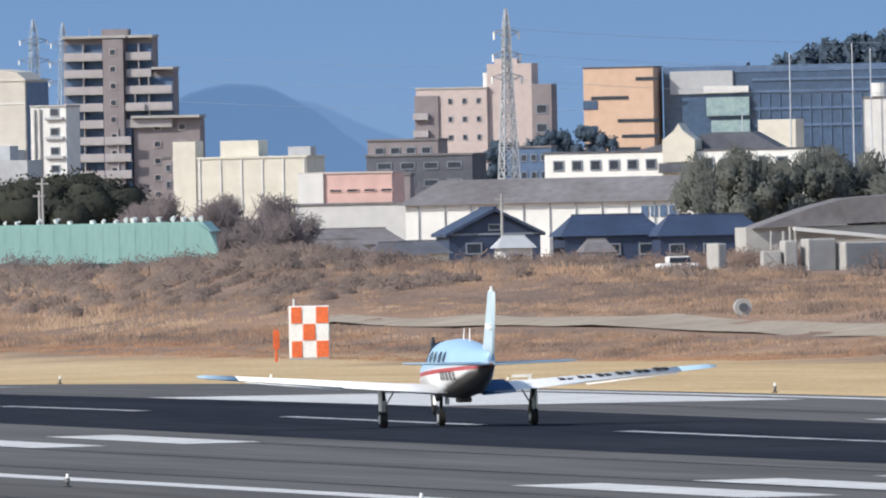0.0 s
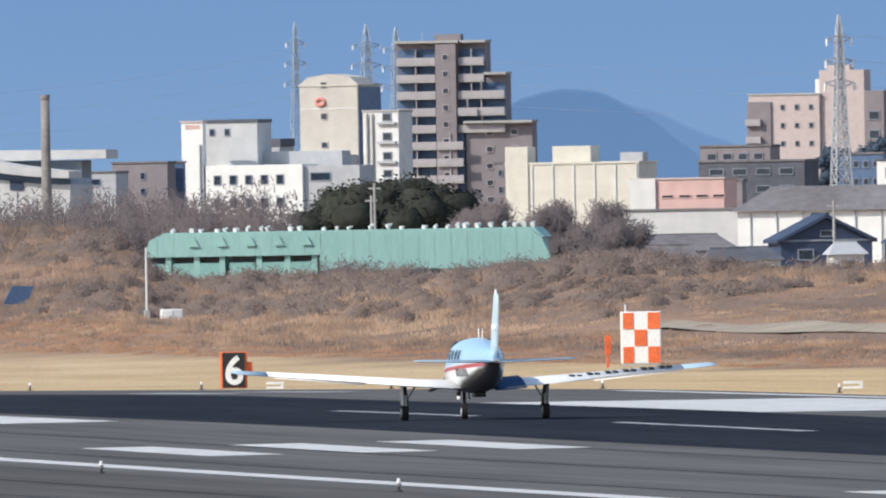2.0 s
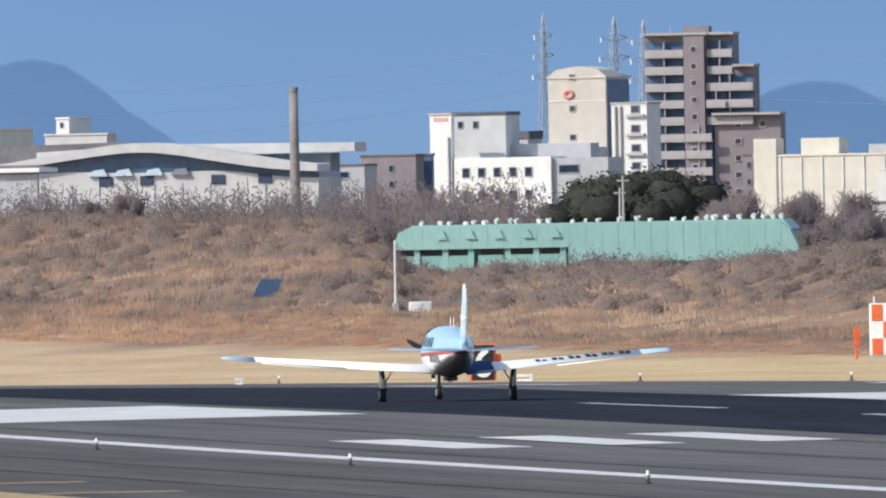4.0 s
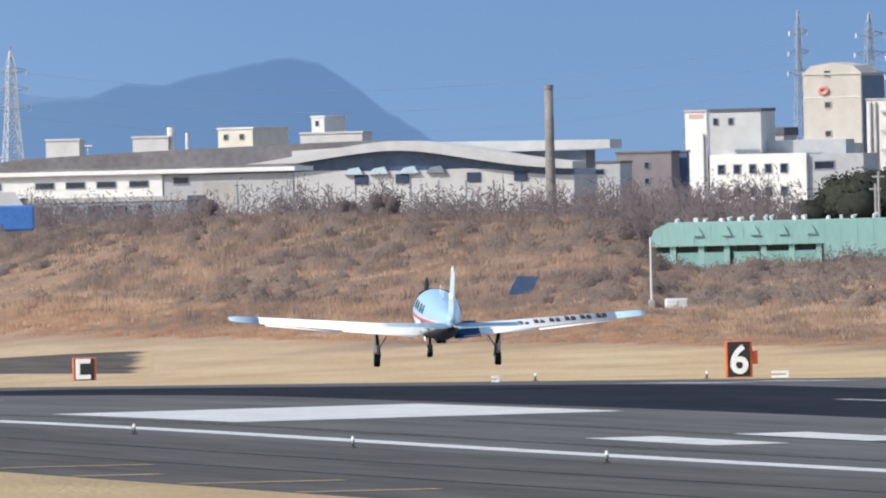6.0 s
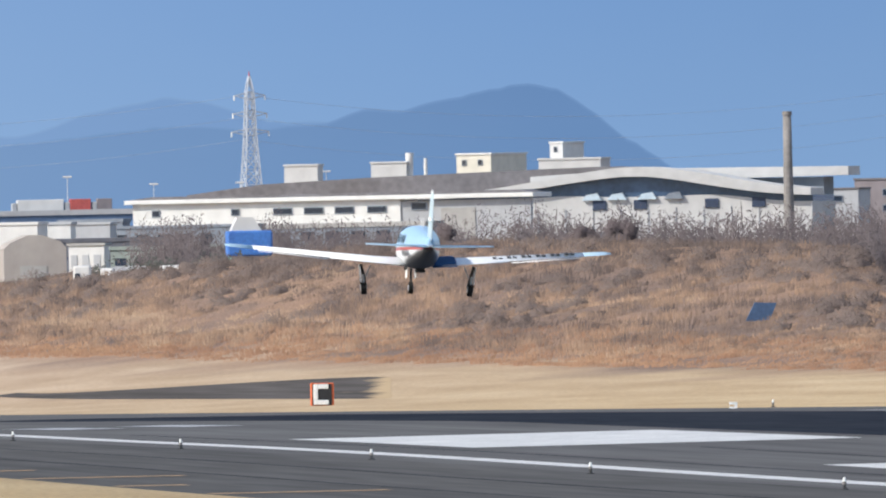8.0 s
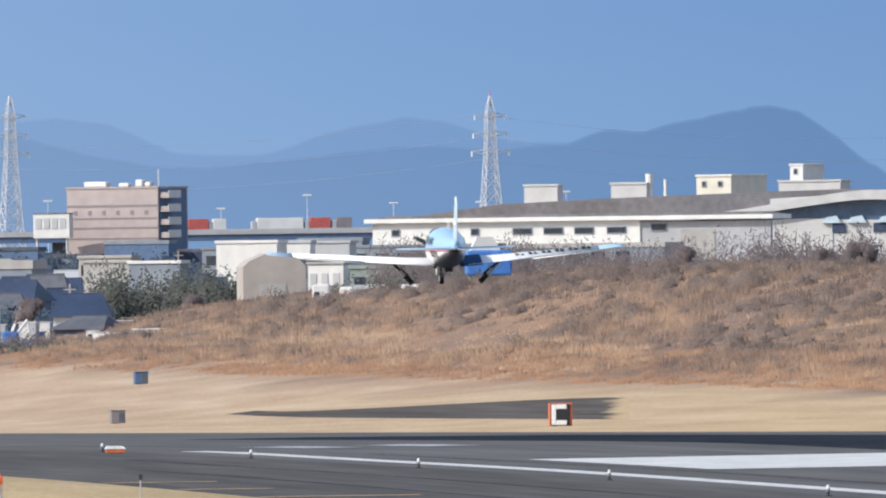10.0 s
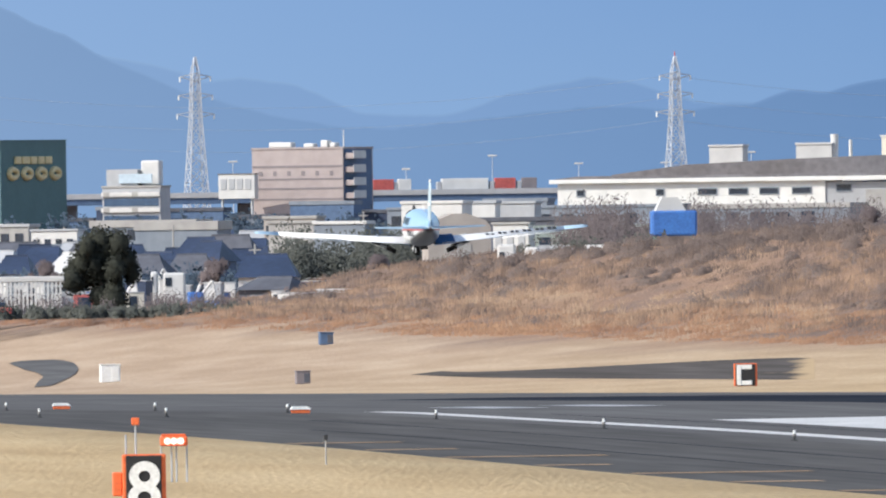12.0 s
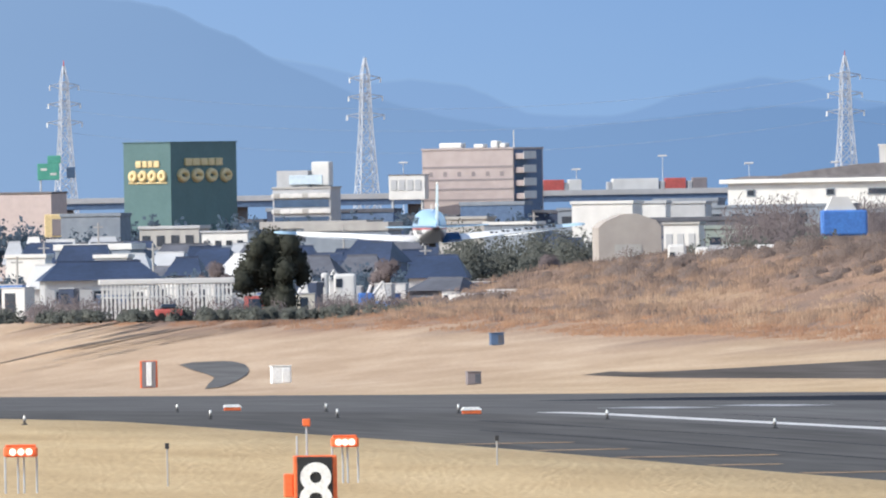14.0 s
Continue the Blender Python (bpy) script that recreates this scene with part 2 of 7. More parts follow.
def loft(rings, bm=None, cap=True, smooth=True):
    bm = bm or bmesh.new()
    rows = [[bm.verts.new(c) for c in ring] for ring in rings]
    k = len(rows[0])
    for a, b in zip(rows, rows[1:]):
        for i in range(k):
            f = bm.faces.new((a[i], a[(i + 1) % k], b[(i + 1) % k], b[i]))
            f.smooth = smooth
    if cap:
        bm.faces.new(rows[0][::-1])
        bm.faces.new(rows[-1])
    bmesh.ops.recalc_face_normals(bm, faces=bm.faces)
    return bm


def ring(centre, u, v, wide, tall, bar, n=16, k=7):
    """A closed oval ring of round section in the plane of u and v."""
    bm = bmesh.new()
    c, u, v = Vector(centre), Vector(u), Vector(v)
    out = u.cross(v)
    rows = []
    for i in range(n):
        a = 6.28318 * i / n
        mid, away = c + u * wide * math.cos(a) + v * tall * math.sin(a), u * math.cos(a) + v * math.sin(a)
        rows.append([bm.verts.new(mid + (away * math.cos(6.28318 * j / k) + out * math.sin(6.28318 * j / k)) * bar) for j in range(k)])
    for i in range(n):
        p, q = rows[i], rows[(i + 1) % n]
        for j in range(k):
            bm.faces.new((p[j], p[(j + 1) % k], q[(j + 1) % k], q[j])).smooth = True
    bmesh.ops.recalc_face_normals(bm, faces=bm.faces)
    return bm


def smoothstep(a, b, v):
    t = min(1.0, max(0.0, (v - a) / (b - a)))
    return t * t * (3 - 2 * t)


def lerp_table(table, v):
    return float(np.interp(v, [a for a, _ in table], [b for _, b in table]))


# ---------------------------------------------------------------- the lie of the land
NEAR_GRASS, NEAR_LINE, CENTRE, FAR_LINE, FAR_GRASS = 67.0, 81.8, 103.8, 125.8, 127.6
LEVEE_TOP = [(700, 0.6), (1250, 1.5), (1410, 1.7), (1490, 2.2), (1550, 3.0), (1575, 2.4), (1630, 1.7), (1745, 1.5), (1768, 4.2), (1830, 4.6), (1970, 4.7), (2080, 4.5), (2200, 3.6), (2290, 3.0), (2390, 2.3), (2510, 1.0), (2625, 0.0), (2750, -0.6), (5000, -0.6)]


def runway_z(y):
    """The runway falls away beyond a crest."""
    d = max(0.0, y - 1010.0)
    return -0.0047 * d * d / (d + 40.0) + 0.08 * math.exp(-((y - 890.0) / 90.0) ** 2)


def land_z(x, y):
    z = runway_z(y)
    if x > FAR_GRASS:
        far = -0.5 if y > 1200 else -0.3
        z = z + (far - z) * smoothstep(FAR_GRASS, 168, x)
        # levee height looked up by bearing from the camera, to fit its view
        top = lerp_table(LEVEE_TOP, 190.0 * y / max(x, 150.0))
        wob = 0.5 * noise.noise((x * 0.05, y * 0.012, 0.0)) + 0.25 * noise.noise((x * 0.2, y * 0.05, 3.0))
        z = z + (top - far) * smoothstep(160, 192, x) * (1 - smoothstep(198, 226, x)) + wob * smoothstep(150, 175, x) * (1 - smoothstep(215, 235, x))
    return z


def pavement_z(x, y):
    crown = max(0.0, 1 - abs(x - CENTRE) / 24.0) * 0.1
    return runway_z(y) + crown


def strip(x0, x1, y0, y1, lift, steps=1, ystep=15.0, thick=0.0):
    """A sheet that follows the pavement."""
    bm = bmesh.new()
    a, b = math.ceil(y0 / ystep + 0.01), math.floor(y1 / ystep - 0.01)
    ys = [y0] + [ystep * j for j in range(a, b + 1)] + [y1]
    xs = sorted({x0 + (x1 - x0) * i / steps for i in range(steps + 1)} | {x for x in (CENTRE - 24.0, CENTRE, CENTRE + 24.0) if x0 < x < x1})
    rows = [[bm.verts.new((x, y, pavement_z(x, y) + lift)) for x in xs] for y in ys]
    for p, q in zip(rows, rows[1:]):
        for i in range(len(xs) - 1):
            bm.faces.new((p[i], p[i + 1], q[i + 1], q[i]))
    return bm


def ground_material():
    m = bpy.data.materials.new("dry winter ground")
    m.use_nodes = True
    n, l = m.node_tree.nodes, m.node_tree.links
    b = n["Principled BSDF"]
    b.inputs["Roughness"].default_value = 0.95
    b.inputs["Specular IOR Level"].default_value = 0.05
    co = n.new("ShaderNodeTexCoord")
    sp = n.new("ShaderNodeSeparateXYZ")
    l.new(co.outputs["Object"], sp.inputs[0])

    def noise_at(scale, sx, sy, detail=5):
        mp = n.new("ShaderNodeMapping")
        mp.inputs["Scale"].default_value = (sx, sy, 1.0)
        l.new(co.outputs["Object"], mp.inputs["Vector"])
        t = n.new("ShaderNodeTexNoise")
        t.inputs["Scale"].default_value, t.inputs["Detail"].default_value = scale, detail
        l.new(mp.outputs["Vector"], t.inputs["Vector"])
        return t.outputs["Fac"]

    def ramp(fac, stops):
        r = n.new("ShaderNodeValToRGB")
        while len(r.color_ramp.elements) < len(stops):
            r.color_ramp.elements.new(0.5)
        for e, (p, c) in zip(r.color_ramp.elements, stops):
            e.position, e.color = p, (*c, 1)
        l.new(fac, r.inputs["Fac"])
        return r.outputs["Color"]

    def mixed(fac, a, c):
        x = n.new("ShaderNodeMix")
        x.data_type = "RGBA"
        l.new(fac, x.inputs[0])
        l.new(a, x.inputs[6])
        l.new(c, x.inputs[7])
        return x.outputs[2]

    mown = ramp(noise_at(0.5, 0.5, 0.05), [(0.3, (0.425, 0.306, 0.17)), (0.5, (0.485, 0.356, 0.203)), (0.7, (0.535, 0.402, 0.238))])
    ruddy = ramp(noise_at(0.5, 0.5, 0.05), [(0.3, (0.375, 0.272, 0.188)), (0.5, (0.43, 0.318, 0.225)), (0.7, (0.485, 0.37, 0.268))])
    far = n.new("ShaderNodeMapRange")
    far.inputs["From Min"].default_value, far.inputs["From Max"].default_value = 1150.0, 1900.0
    l.new(sp.outputs["Y"], far.inputs["Value"])
    mown = mixed(far.outputs["Result"], mown, ruddy)
    rough = ramp(noise_at(0.35, 0.28, 0.04), [(0.3, (0.165, 0.12, 0.1)), (0.45, (0.225, 0.158, 0.125)), (0.57, (0.29, 0.19, 0.135)), (0.72, (0.36, 0.25, 0.165))])
    wob = n.new("ShaderNodeMath")
    wob.operation = "MULTIPLY_ADD"
    wob.inputs[1].default_value = 34.0
    l.new(noise_at(0.03, 1.0, 0.5), wob.inputs[0])
    l.new(sp.outputs["X"], wob.inputs[2])
    edge = n.new("ShaderNodeMapRange")
    edge.inputs["From Min"].default_value, edge.inputs["From Max"].default_value = 172.0, 180.0
    l.new(wob.outputs[0], edge.inputs["Value"])
    colour = mixed(edge.outputs["Result"], mown, rough)
    fine = noise_at(5.0, 1.0, 0.3, 3)
    mr = n.new("ShaderNodeMapRange")
    mr.inputs["From Min"].default_value, mr.inputs["From Max"].default_value = 0.3, 0.7
    mr.inputs["To Min"].default_value, mr.inputs["To Max"].default_value = 0.8, 1.15
    l.new(fine, mr.inputs["Value"])
    sc = n.new("ShaderNodeVectorMath")
    sc.operation = "SCALE"
    l.new(colour, sc.inputs[0])
    l.new(mr.outputs["Result"], sc.inputs["Scale"])
    l.new(sc.outputs["Vector"], b.inputs["Base Color"])
    bp = n.new("ShaderNodeBump")
    bp.inputs["Strength"].default_value, bp.inputs["Distance"].default_value = 0.7, 0.15
    l.new(fine, bp.inputs["Height"])
    l.new(bp.outputs["Normal"], b.inputs["Normal"])
    return m


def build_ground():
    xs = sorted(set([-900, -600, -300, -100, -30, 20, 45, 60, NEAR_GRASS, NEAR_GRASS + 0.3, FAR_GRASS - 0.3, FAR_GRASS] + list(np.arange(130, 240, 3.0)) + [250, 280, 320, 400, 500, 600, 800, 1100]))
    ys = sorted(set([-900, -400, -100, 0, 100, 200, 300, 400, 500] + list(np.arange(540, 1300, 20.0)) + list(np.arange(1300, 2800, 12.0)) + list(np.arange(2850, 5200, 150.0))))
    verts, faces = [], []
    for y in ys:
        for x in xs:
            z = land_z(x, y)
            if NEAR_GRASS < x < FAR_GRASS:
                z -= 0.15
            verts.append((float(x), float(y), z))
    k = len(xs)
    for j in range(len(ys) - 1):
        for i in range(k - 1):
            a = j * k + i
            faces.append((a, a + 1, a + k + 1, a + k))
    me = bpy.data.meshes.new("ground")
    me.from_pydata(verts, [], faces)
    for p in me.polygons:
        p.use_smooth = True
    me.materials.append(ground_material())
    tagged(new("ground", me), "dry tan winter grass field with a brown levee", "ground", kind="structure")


build_ground()


def pavement(name, bm, material, label, category="runway"):
    return tagged(part(name, bm, material), label, category, kind="structure")


pavement("runway", strip(NEAR_GRASS + 13, FAR_GRASS, 100, 2400, 0.0, 8), M["asphalt"], "grey asphalt runway with a rubber-darkened middle")
pavement("runway_shoulder", strip(NEAR_GRASS, NEAR_GRASS + 13, 100, 2400, 0.0, 2), M["shoulder"], "darker grey asphalt runway shoulder", "pavement")
pavement("rubber_band", strip(98.0, 113.5, 100, 1250, 0.004, 6), M["rubber"], "tyre-blackened band along the runway's middle")
pavement("edge_line", strip(NEAR_LINE - 0.45, NEAR_LINE + 0.45, 100, 1035, 0.008), M["line"], "white painted runway edge line", "line")
pavement("edge_line", strip(FAR_LINE - 0.45, FAR_LINE + 0.45, 100, 1020, 0.008), M["line"], "white painted far runway edge line", "line")
for y in (555, 595, 635, 675, 713, 752, 818, 891):
    pavement("centre_line", strip(CENTRE + 1.6, CENTRE + 2.1, y, y + 38 if y < 800 else y + (40 if y < 850 else 34), 0.009), M["wornline"], "worn white runway centre dash", "line")
for x0, x1, y0 in ((85.6, 96.6, 899), (113.6, 124.2, 890)):
    pavement("aiming_mark", strip(x0, x1, y0, 957, 0.010, 4), M["line"], "broad white aiming point block on asphalt", "marking")
for x in (86.4, 90.2, 94.0):
    pavement("touchdown_mark", strip(x, x + 1.9, 784, 814, 0.010), M["line"], "white touchdown zone bar on asphalt", "marking")
for x in (86.4, 90.2, 94.0, 115.0, 118.8):
    pavement("touchdown_mark", strip(x, x + 1.9, 628, 664, 0.010), M["line"], "white touchdown zone bar on asphalt", "marking")
for x in (86.4, 90.2, 115.0, 118.8):
    pavement("touchdown_mark", strip(x, x + 1.9, 1046, 1074, 0.010), M["wornline"], "worn white touchdown bar far down the runway", "marking")
for i, y in enumerate((690, 717, 744, 771, 798, 826, 853, 880)):
    pavement("joint", strip(NEAR_GRASS + 0.1, NEAR_GRASS + 3.2 + 1.3 * math.sin(i * 2.7), y, y + 2.2, 0.012), M["straw"], "dry grass growing in a cross joint of the shoulder", "joint")
for x, y0, y1 in ((90.0, 420, 880), (84.4, 500, 1000), (95.4, 300, 800), (76.0, 480, 990), (72.2, 520, 940), (117.8, 500, 900)):
    pavement("seam", strip(x, x + 0.14, y0, y1, 0.006), M["rubber"], "dark sealed seam along the asphalt", "seam")
for x in (115.0, 118.8, 122.0):
    pavement("touchdown_mark", strip(x, x + 1.9, 784, 814, 0.010), M["line"], "white touchdown zone bar on asphalt", "marking")


# ---------------------------------------------------------------- backdrop
def build_backdrop():
    def wall_of(name, radius, heights, material, label, category):
        bm = bmesh.new()
        lo, hi = [], []
        n = len(heights)
        for i, (a, z) in enumerate(heights):
            lo.append(bm.verts.new((radius * math.sin(a), radius * math.cos(a), -40)))
            hi.append(bm.verts.new((radius * math.sin(a), radius * math.cos(a), z)))
        for i in range(n - 1):
            bm.faces.new((lo[i], lo[i + 1], hi[i + 1], hi[i]))
        tagged(part(name, bm, material), label, category, kind="structure")

    wall_of("backdrop", 4960, [(radians(a), 260) for a in np.arange(-6, 18, 1.0)], glow_backdrop("sky glow", (0.175, 0.29, 0.475), (0.135, 0.245, 0.45), 5, 45, 0.12), "pale blue winter sky", "sky")

    def ridge(table, rough, seed):
        return [(float(a), lerp_table(table, a) + rough * noise.noise((a * 900, seed, 0)) + rough * 0.5 * noise.noise((a * 2600, seed, 4))) for a in np.arange(0.03, 0.19, 0.0003)]

    far = [(0.03, 44), (0.062, 40), (0.0704, 31.2), (0.0718, 29.9), (0.0729, 28.7), (0.0734, 26.9), (0.0746, 27.5), (0.0764, 26.5), (0.0778, 23.2), (0.0785, 21.8), (0.0809, 21.2), (0.0822, 22.9), (0.0831, 24.6), (0.0841, 25.6), (0.0857, 27.0), (0.0869, 26.0), (0.0888, 22.9), (0.0906, 22.7), (0.0993, 19.5), (0.1005, 16.5), (0.102, 13), (0.1076, 9), (0.114, 9), (0.117, 12), (0.1193, 18), (0.1203, 20), (0.1216, 20.5), (0.1225, 20.3), (0.1237, 18.9), (0.1251, 15.6), (0.1265, 12.9), (0.129, 11), (0.19, 8)]
    near = [(0.03, 48), (0.0568, 44.5), (0.0656, 40.3), (0.0673, 39.0), (0.0683, 36.3), (0.0694, 34.1), (0.0704, 31.0), (0.0718, 28.0), (0.0734, 24.8), (0.0755, 22.0), (0.0778, 19.8), (0.0794, 19.4), (0.0822, 20.8), (0.086, 22.6), (0.0884, 21.6), (0.0906, 22.4), (0.0918, 24.4), (0.0929, 23.9), (0.094, 25.2), (0.0955, 26.8), (0.0967, 27.8), (0.0979, 26.6), (0.0988, 23.6), (0.0998, 19.4), (0.1007, 16.4), (0.1016, 13.5), (0.103, 10), (0.116, 7), (0.1178, 14), (0.1191, 19.2), (0.1196, 20.7), (0.1208, 22.1), (0.1215, 22.0), (0.1222, 21.5), (0.1233, 18.8), (0.124, 16.4), (0.1246, 13.9), (0.1254, 10.8), (0.13, 7), (0.19, 6)]
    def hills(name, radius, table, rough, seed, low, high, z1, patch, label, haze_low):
        """A ridge with painted haze: its crest fades to haze colour in thin steps."""
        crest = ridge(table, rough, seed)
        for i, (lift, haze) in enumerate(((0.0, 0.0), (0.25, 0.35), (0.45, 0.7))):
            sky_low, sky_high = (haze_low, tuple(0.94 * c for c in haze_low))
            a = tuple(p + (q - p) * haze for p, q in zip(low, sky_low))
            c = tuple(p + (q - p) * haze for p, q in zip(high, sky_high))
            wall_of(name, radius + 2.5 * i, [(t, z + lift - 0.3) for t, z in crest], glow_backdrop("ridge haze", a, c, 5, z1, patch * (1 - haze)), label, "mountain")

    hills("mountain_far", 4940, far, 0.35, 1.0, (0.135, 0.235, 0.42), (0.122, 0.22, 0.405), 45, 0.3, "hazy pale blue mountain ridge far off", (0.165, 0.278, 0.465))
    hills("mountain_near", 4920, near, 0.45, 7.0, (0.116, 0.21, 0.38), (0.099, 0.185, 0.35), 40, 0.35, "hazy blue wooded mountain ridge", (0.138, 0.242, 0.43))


build_backdrop()


# ---------------------------------------------------------------- trees and shrubs
def tufts(points, size, seed, tall=1.0, per=1, facing=None):
    """Small leaf or twig flakes round the points, as plain mesh data."""
    rng = np.random.default_rng(seed)
    pts = np.repeat(np.asarray(points, float), per, axis=0)
    n = len(pts)
    u = rng.normal(size=(n, 3))
    u /= np.linalg.norm(u, axis=1)[:, None]
    w = rng.normal(size=(n, 3))
    w -= (w * u).sum(1)[:, None] * u
    w /= np.linalg.norm(w, axis=1)[:, None]
    if facing is not None:
        u[np.cross(u, w)[:, 1] > 0] *= -1
    s = size * rng.uniform(0.5, 1.4, (n, 1))
    u = u * s
    w = w * s
    u[:, 2] *= tall
    w[:, 2] *= tall
    v = np.stack([pts - u - w * 0.6, pts + u - w * 0.6, pts + u * 0.5 + w, pts - u * 0.6 + w * 0.8], 1).reshape(-1, 3)
    return v, np.arange(4 * n).reshape(-1, 4)


def flakes(name, v, f, material, parent=None, label="", normals=None):
    me = bpy.data.meshes.new(name)
    me.from_pydata(v.tolist(), [], f.tolist())
    me.materials.append(material)
    if normals is not None:
        for q in me.polygons:
            q.use_smooth = True
        me.normals_split_custom_set_from_vertices(normals.tolist())
    ob = new(name, me)
    ob.parent = parent
    if label:
        ob["label"] = label
    return ob


def tree(label, x, y, z, wide, tall, material, flake, count, seed, name="tree", group="", low=0.25, lobes=14, dense=True):
    """A trunk with limbs and a crown of many small flakes in uneven lobes."""
    rng = np.random.default_rng(seed)
    e = thing(name, label, "tree", (x, y, z), group=group)
    bm = tube((0, 0, -0.3), (0, 0, tall * 0.45), wide * 0.035 + 0.05, wide * 0.022 + 0.03, 7)
    part("trunk", bm, M["bark"], e)
    cs, rs = [], []
    for i in range(lobes):
        a, q = rng.uniform(0, 6.28), rng.uniform(0.0, 0.36) ** 0.8
        zc = rng.uniform(low + 0.12, 0.82)
        shrink = 1 - max(0, zc - 0.55) * 1.3
        cs.append((math.cos(a) * q * wide * shrink * 1.1, math.sin(a) * q * wide * shrink, zc * tall))
        rs.append(min(wide, tall) * rng.uniform(0.14, 0.24))
    limbs = bmesh.new()
    for c in cs[:9]:
        tube((0, 0, tall * 0.3), (c[0], c[1], c[2]), wide * 0.012 + 0.03, 0.02, 5, limbs)
    tagged(part("branching", limbs, M["bark"], e), kind="stuff")
    if not dense:
        cc, rr = np.array(cs), np.array(rs)
        n = int(count / lobes)
        c, r = np.repeat(cc, n, axis=0), np.repeat(rr, n)[:, None]
        d = rng.normal(size=(len(c), 3)) + np.array([0, 0, 0.35])
        d /= np.linalg.norm(d, axis=1)[:, None]
        reach = rng.uniform(0.3, 1.25, (len(c), 1))
        tips = c + d * r * reach
        starts = tips - (d * 0.5 + (c - np.array([0, 0, tall * 0.3])) / np.linalg.norm(c - np.array([0, 0, tall * 0.3]), axis=1)[:, None] * 0.5) * r * 0.7
        starts += rng.normal(size=starts.shape) * r * 0.3
        starts[:, 2], tips[:, 2] = np.maximum(starts[:, 2], 0.05), np.maximum(tips[:, 2], 0.1)
        v, f = ribbons(starts, tips, flake * 0.36, seed + 1)
        tagged(twig_mass("crown", v, f, d * 0.6 + np.array([-0.05, -0.4, 0.4]), material, e), kind="stuff")
        return e
    pts, out = [], []
    for c, r in zip(cs, rs):
        n = int(count / lobes)
        d = rng.normal(size=(n, 3))
        d /= np.linalg.norm(d, axis=1)[:, None]
        out.append(d)
        pts.append(np.array(c) + d * (r * rng.uniform(0.45, 1.12, (n, 1))) * np.array([wide / min(wide, tall) * 0.8, 1, 1]))
    pts = np.concatenate(pts)
    pts[:, 2] = np.maximum(pts[:, 2], 0.1)
    v, f = tufts(pts, flake, seed + 1, facing=np.concatenate(out))
    # the dense inside of each lobe
    sv, sf, sn = [], [], []
    for c, r in zip(cs, rs):
        o = len(v) + len(sv)
        k = 9
        for j in range(1, 6):
            for i in range(k):
                a, q = 6.2832 * i / k, math.pi * j / 6
                w = r * 0.76 * (0.8 + 0.36 * rng.uniform())
                sn.append((math.sin(q) * math.cos(a), math.sin(q) * math.sin(a), math.cos(q)))
                sv.append((c[0] + w * math.sin(q) * math.cos(a) * wide / min(wide, tall) * 0.8, c[1] + w * math.sin(q) * math.sin(a), max(0.05, c[2] + w * math.cos(q))))
        for j in range(4):
            for i in range(k):
                sf.append((o + j * k + i, o + (j + 1) * k + i, o + (j + 1) * k + (i + 1) % k, o + j * k + (i + 1) % k))
    nm = np.concatenate(out) * 0.75 + np.array([0, -0.25, 0.3])
    nm = np.repeat(nm / np.linalg.norm(nm, axis=1)[:, None], 4, axis=0)
    if dense:
        v, f, nm = np.concatenate([v, np.array(sv)]), np.concatenate([f, np.array(sf)]), np.concatenate([nm, np.array(sn)])
    tagged(flakes("crown", v, f, material, e, normals=nm), kind="stuff")
    return e


def ribbons(starts, tips, width, seed):
    """Thin tapering strips from starts to tips, as plain mesh data."""
    rng = np.random.default_rng(seed)
    n = len(starts)
    run = tips - starts
    side = np.stack([run[:, 2], rng.uniform(-0.5, 0.5, n) * np.abs(run[:, 2]), -run[:, 0]], 1) + rng.normal(size=(n, 3)) * 0.02
    side /= np.linalg.norm(side, axis=1)[:, None]
    side *= width * rng.uniform(0.5, 1.4, (n, 1))
    v = np.stack([starts - side, starts + side, tips + side * 0.5, tips - side * 0.5], 1).reshape(-1, 3)
    return v, np.arange(4 * n).reshape(-1, 4)


def twig_mass(name, v, f, normals, material, parent=None):
    me = bpy.data.meshes.new(name)
    me.from_pydata(v.tolist(), [], f.tolist())
    me.materials.append(material)
    me.polygons.foreach_set("use_smooth", [True] * len(me.polygons))
    nm = normals / np.linalg.norm(normals, axis=1)[:, None]
    me.normals_split_custom_set_from_vertices(np.repeat(nm, f.shape[1], axis=0).tolist())
    ob = new(name, me)
    ob.parent = parent
    return ob


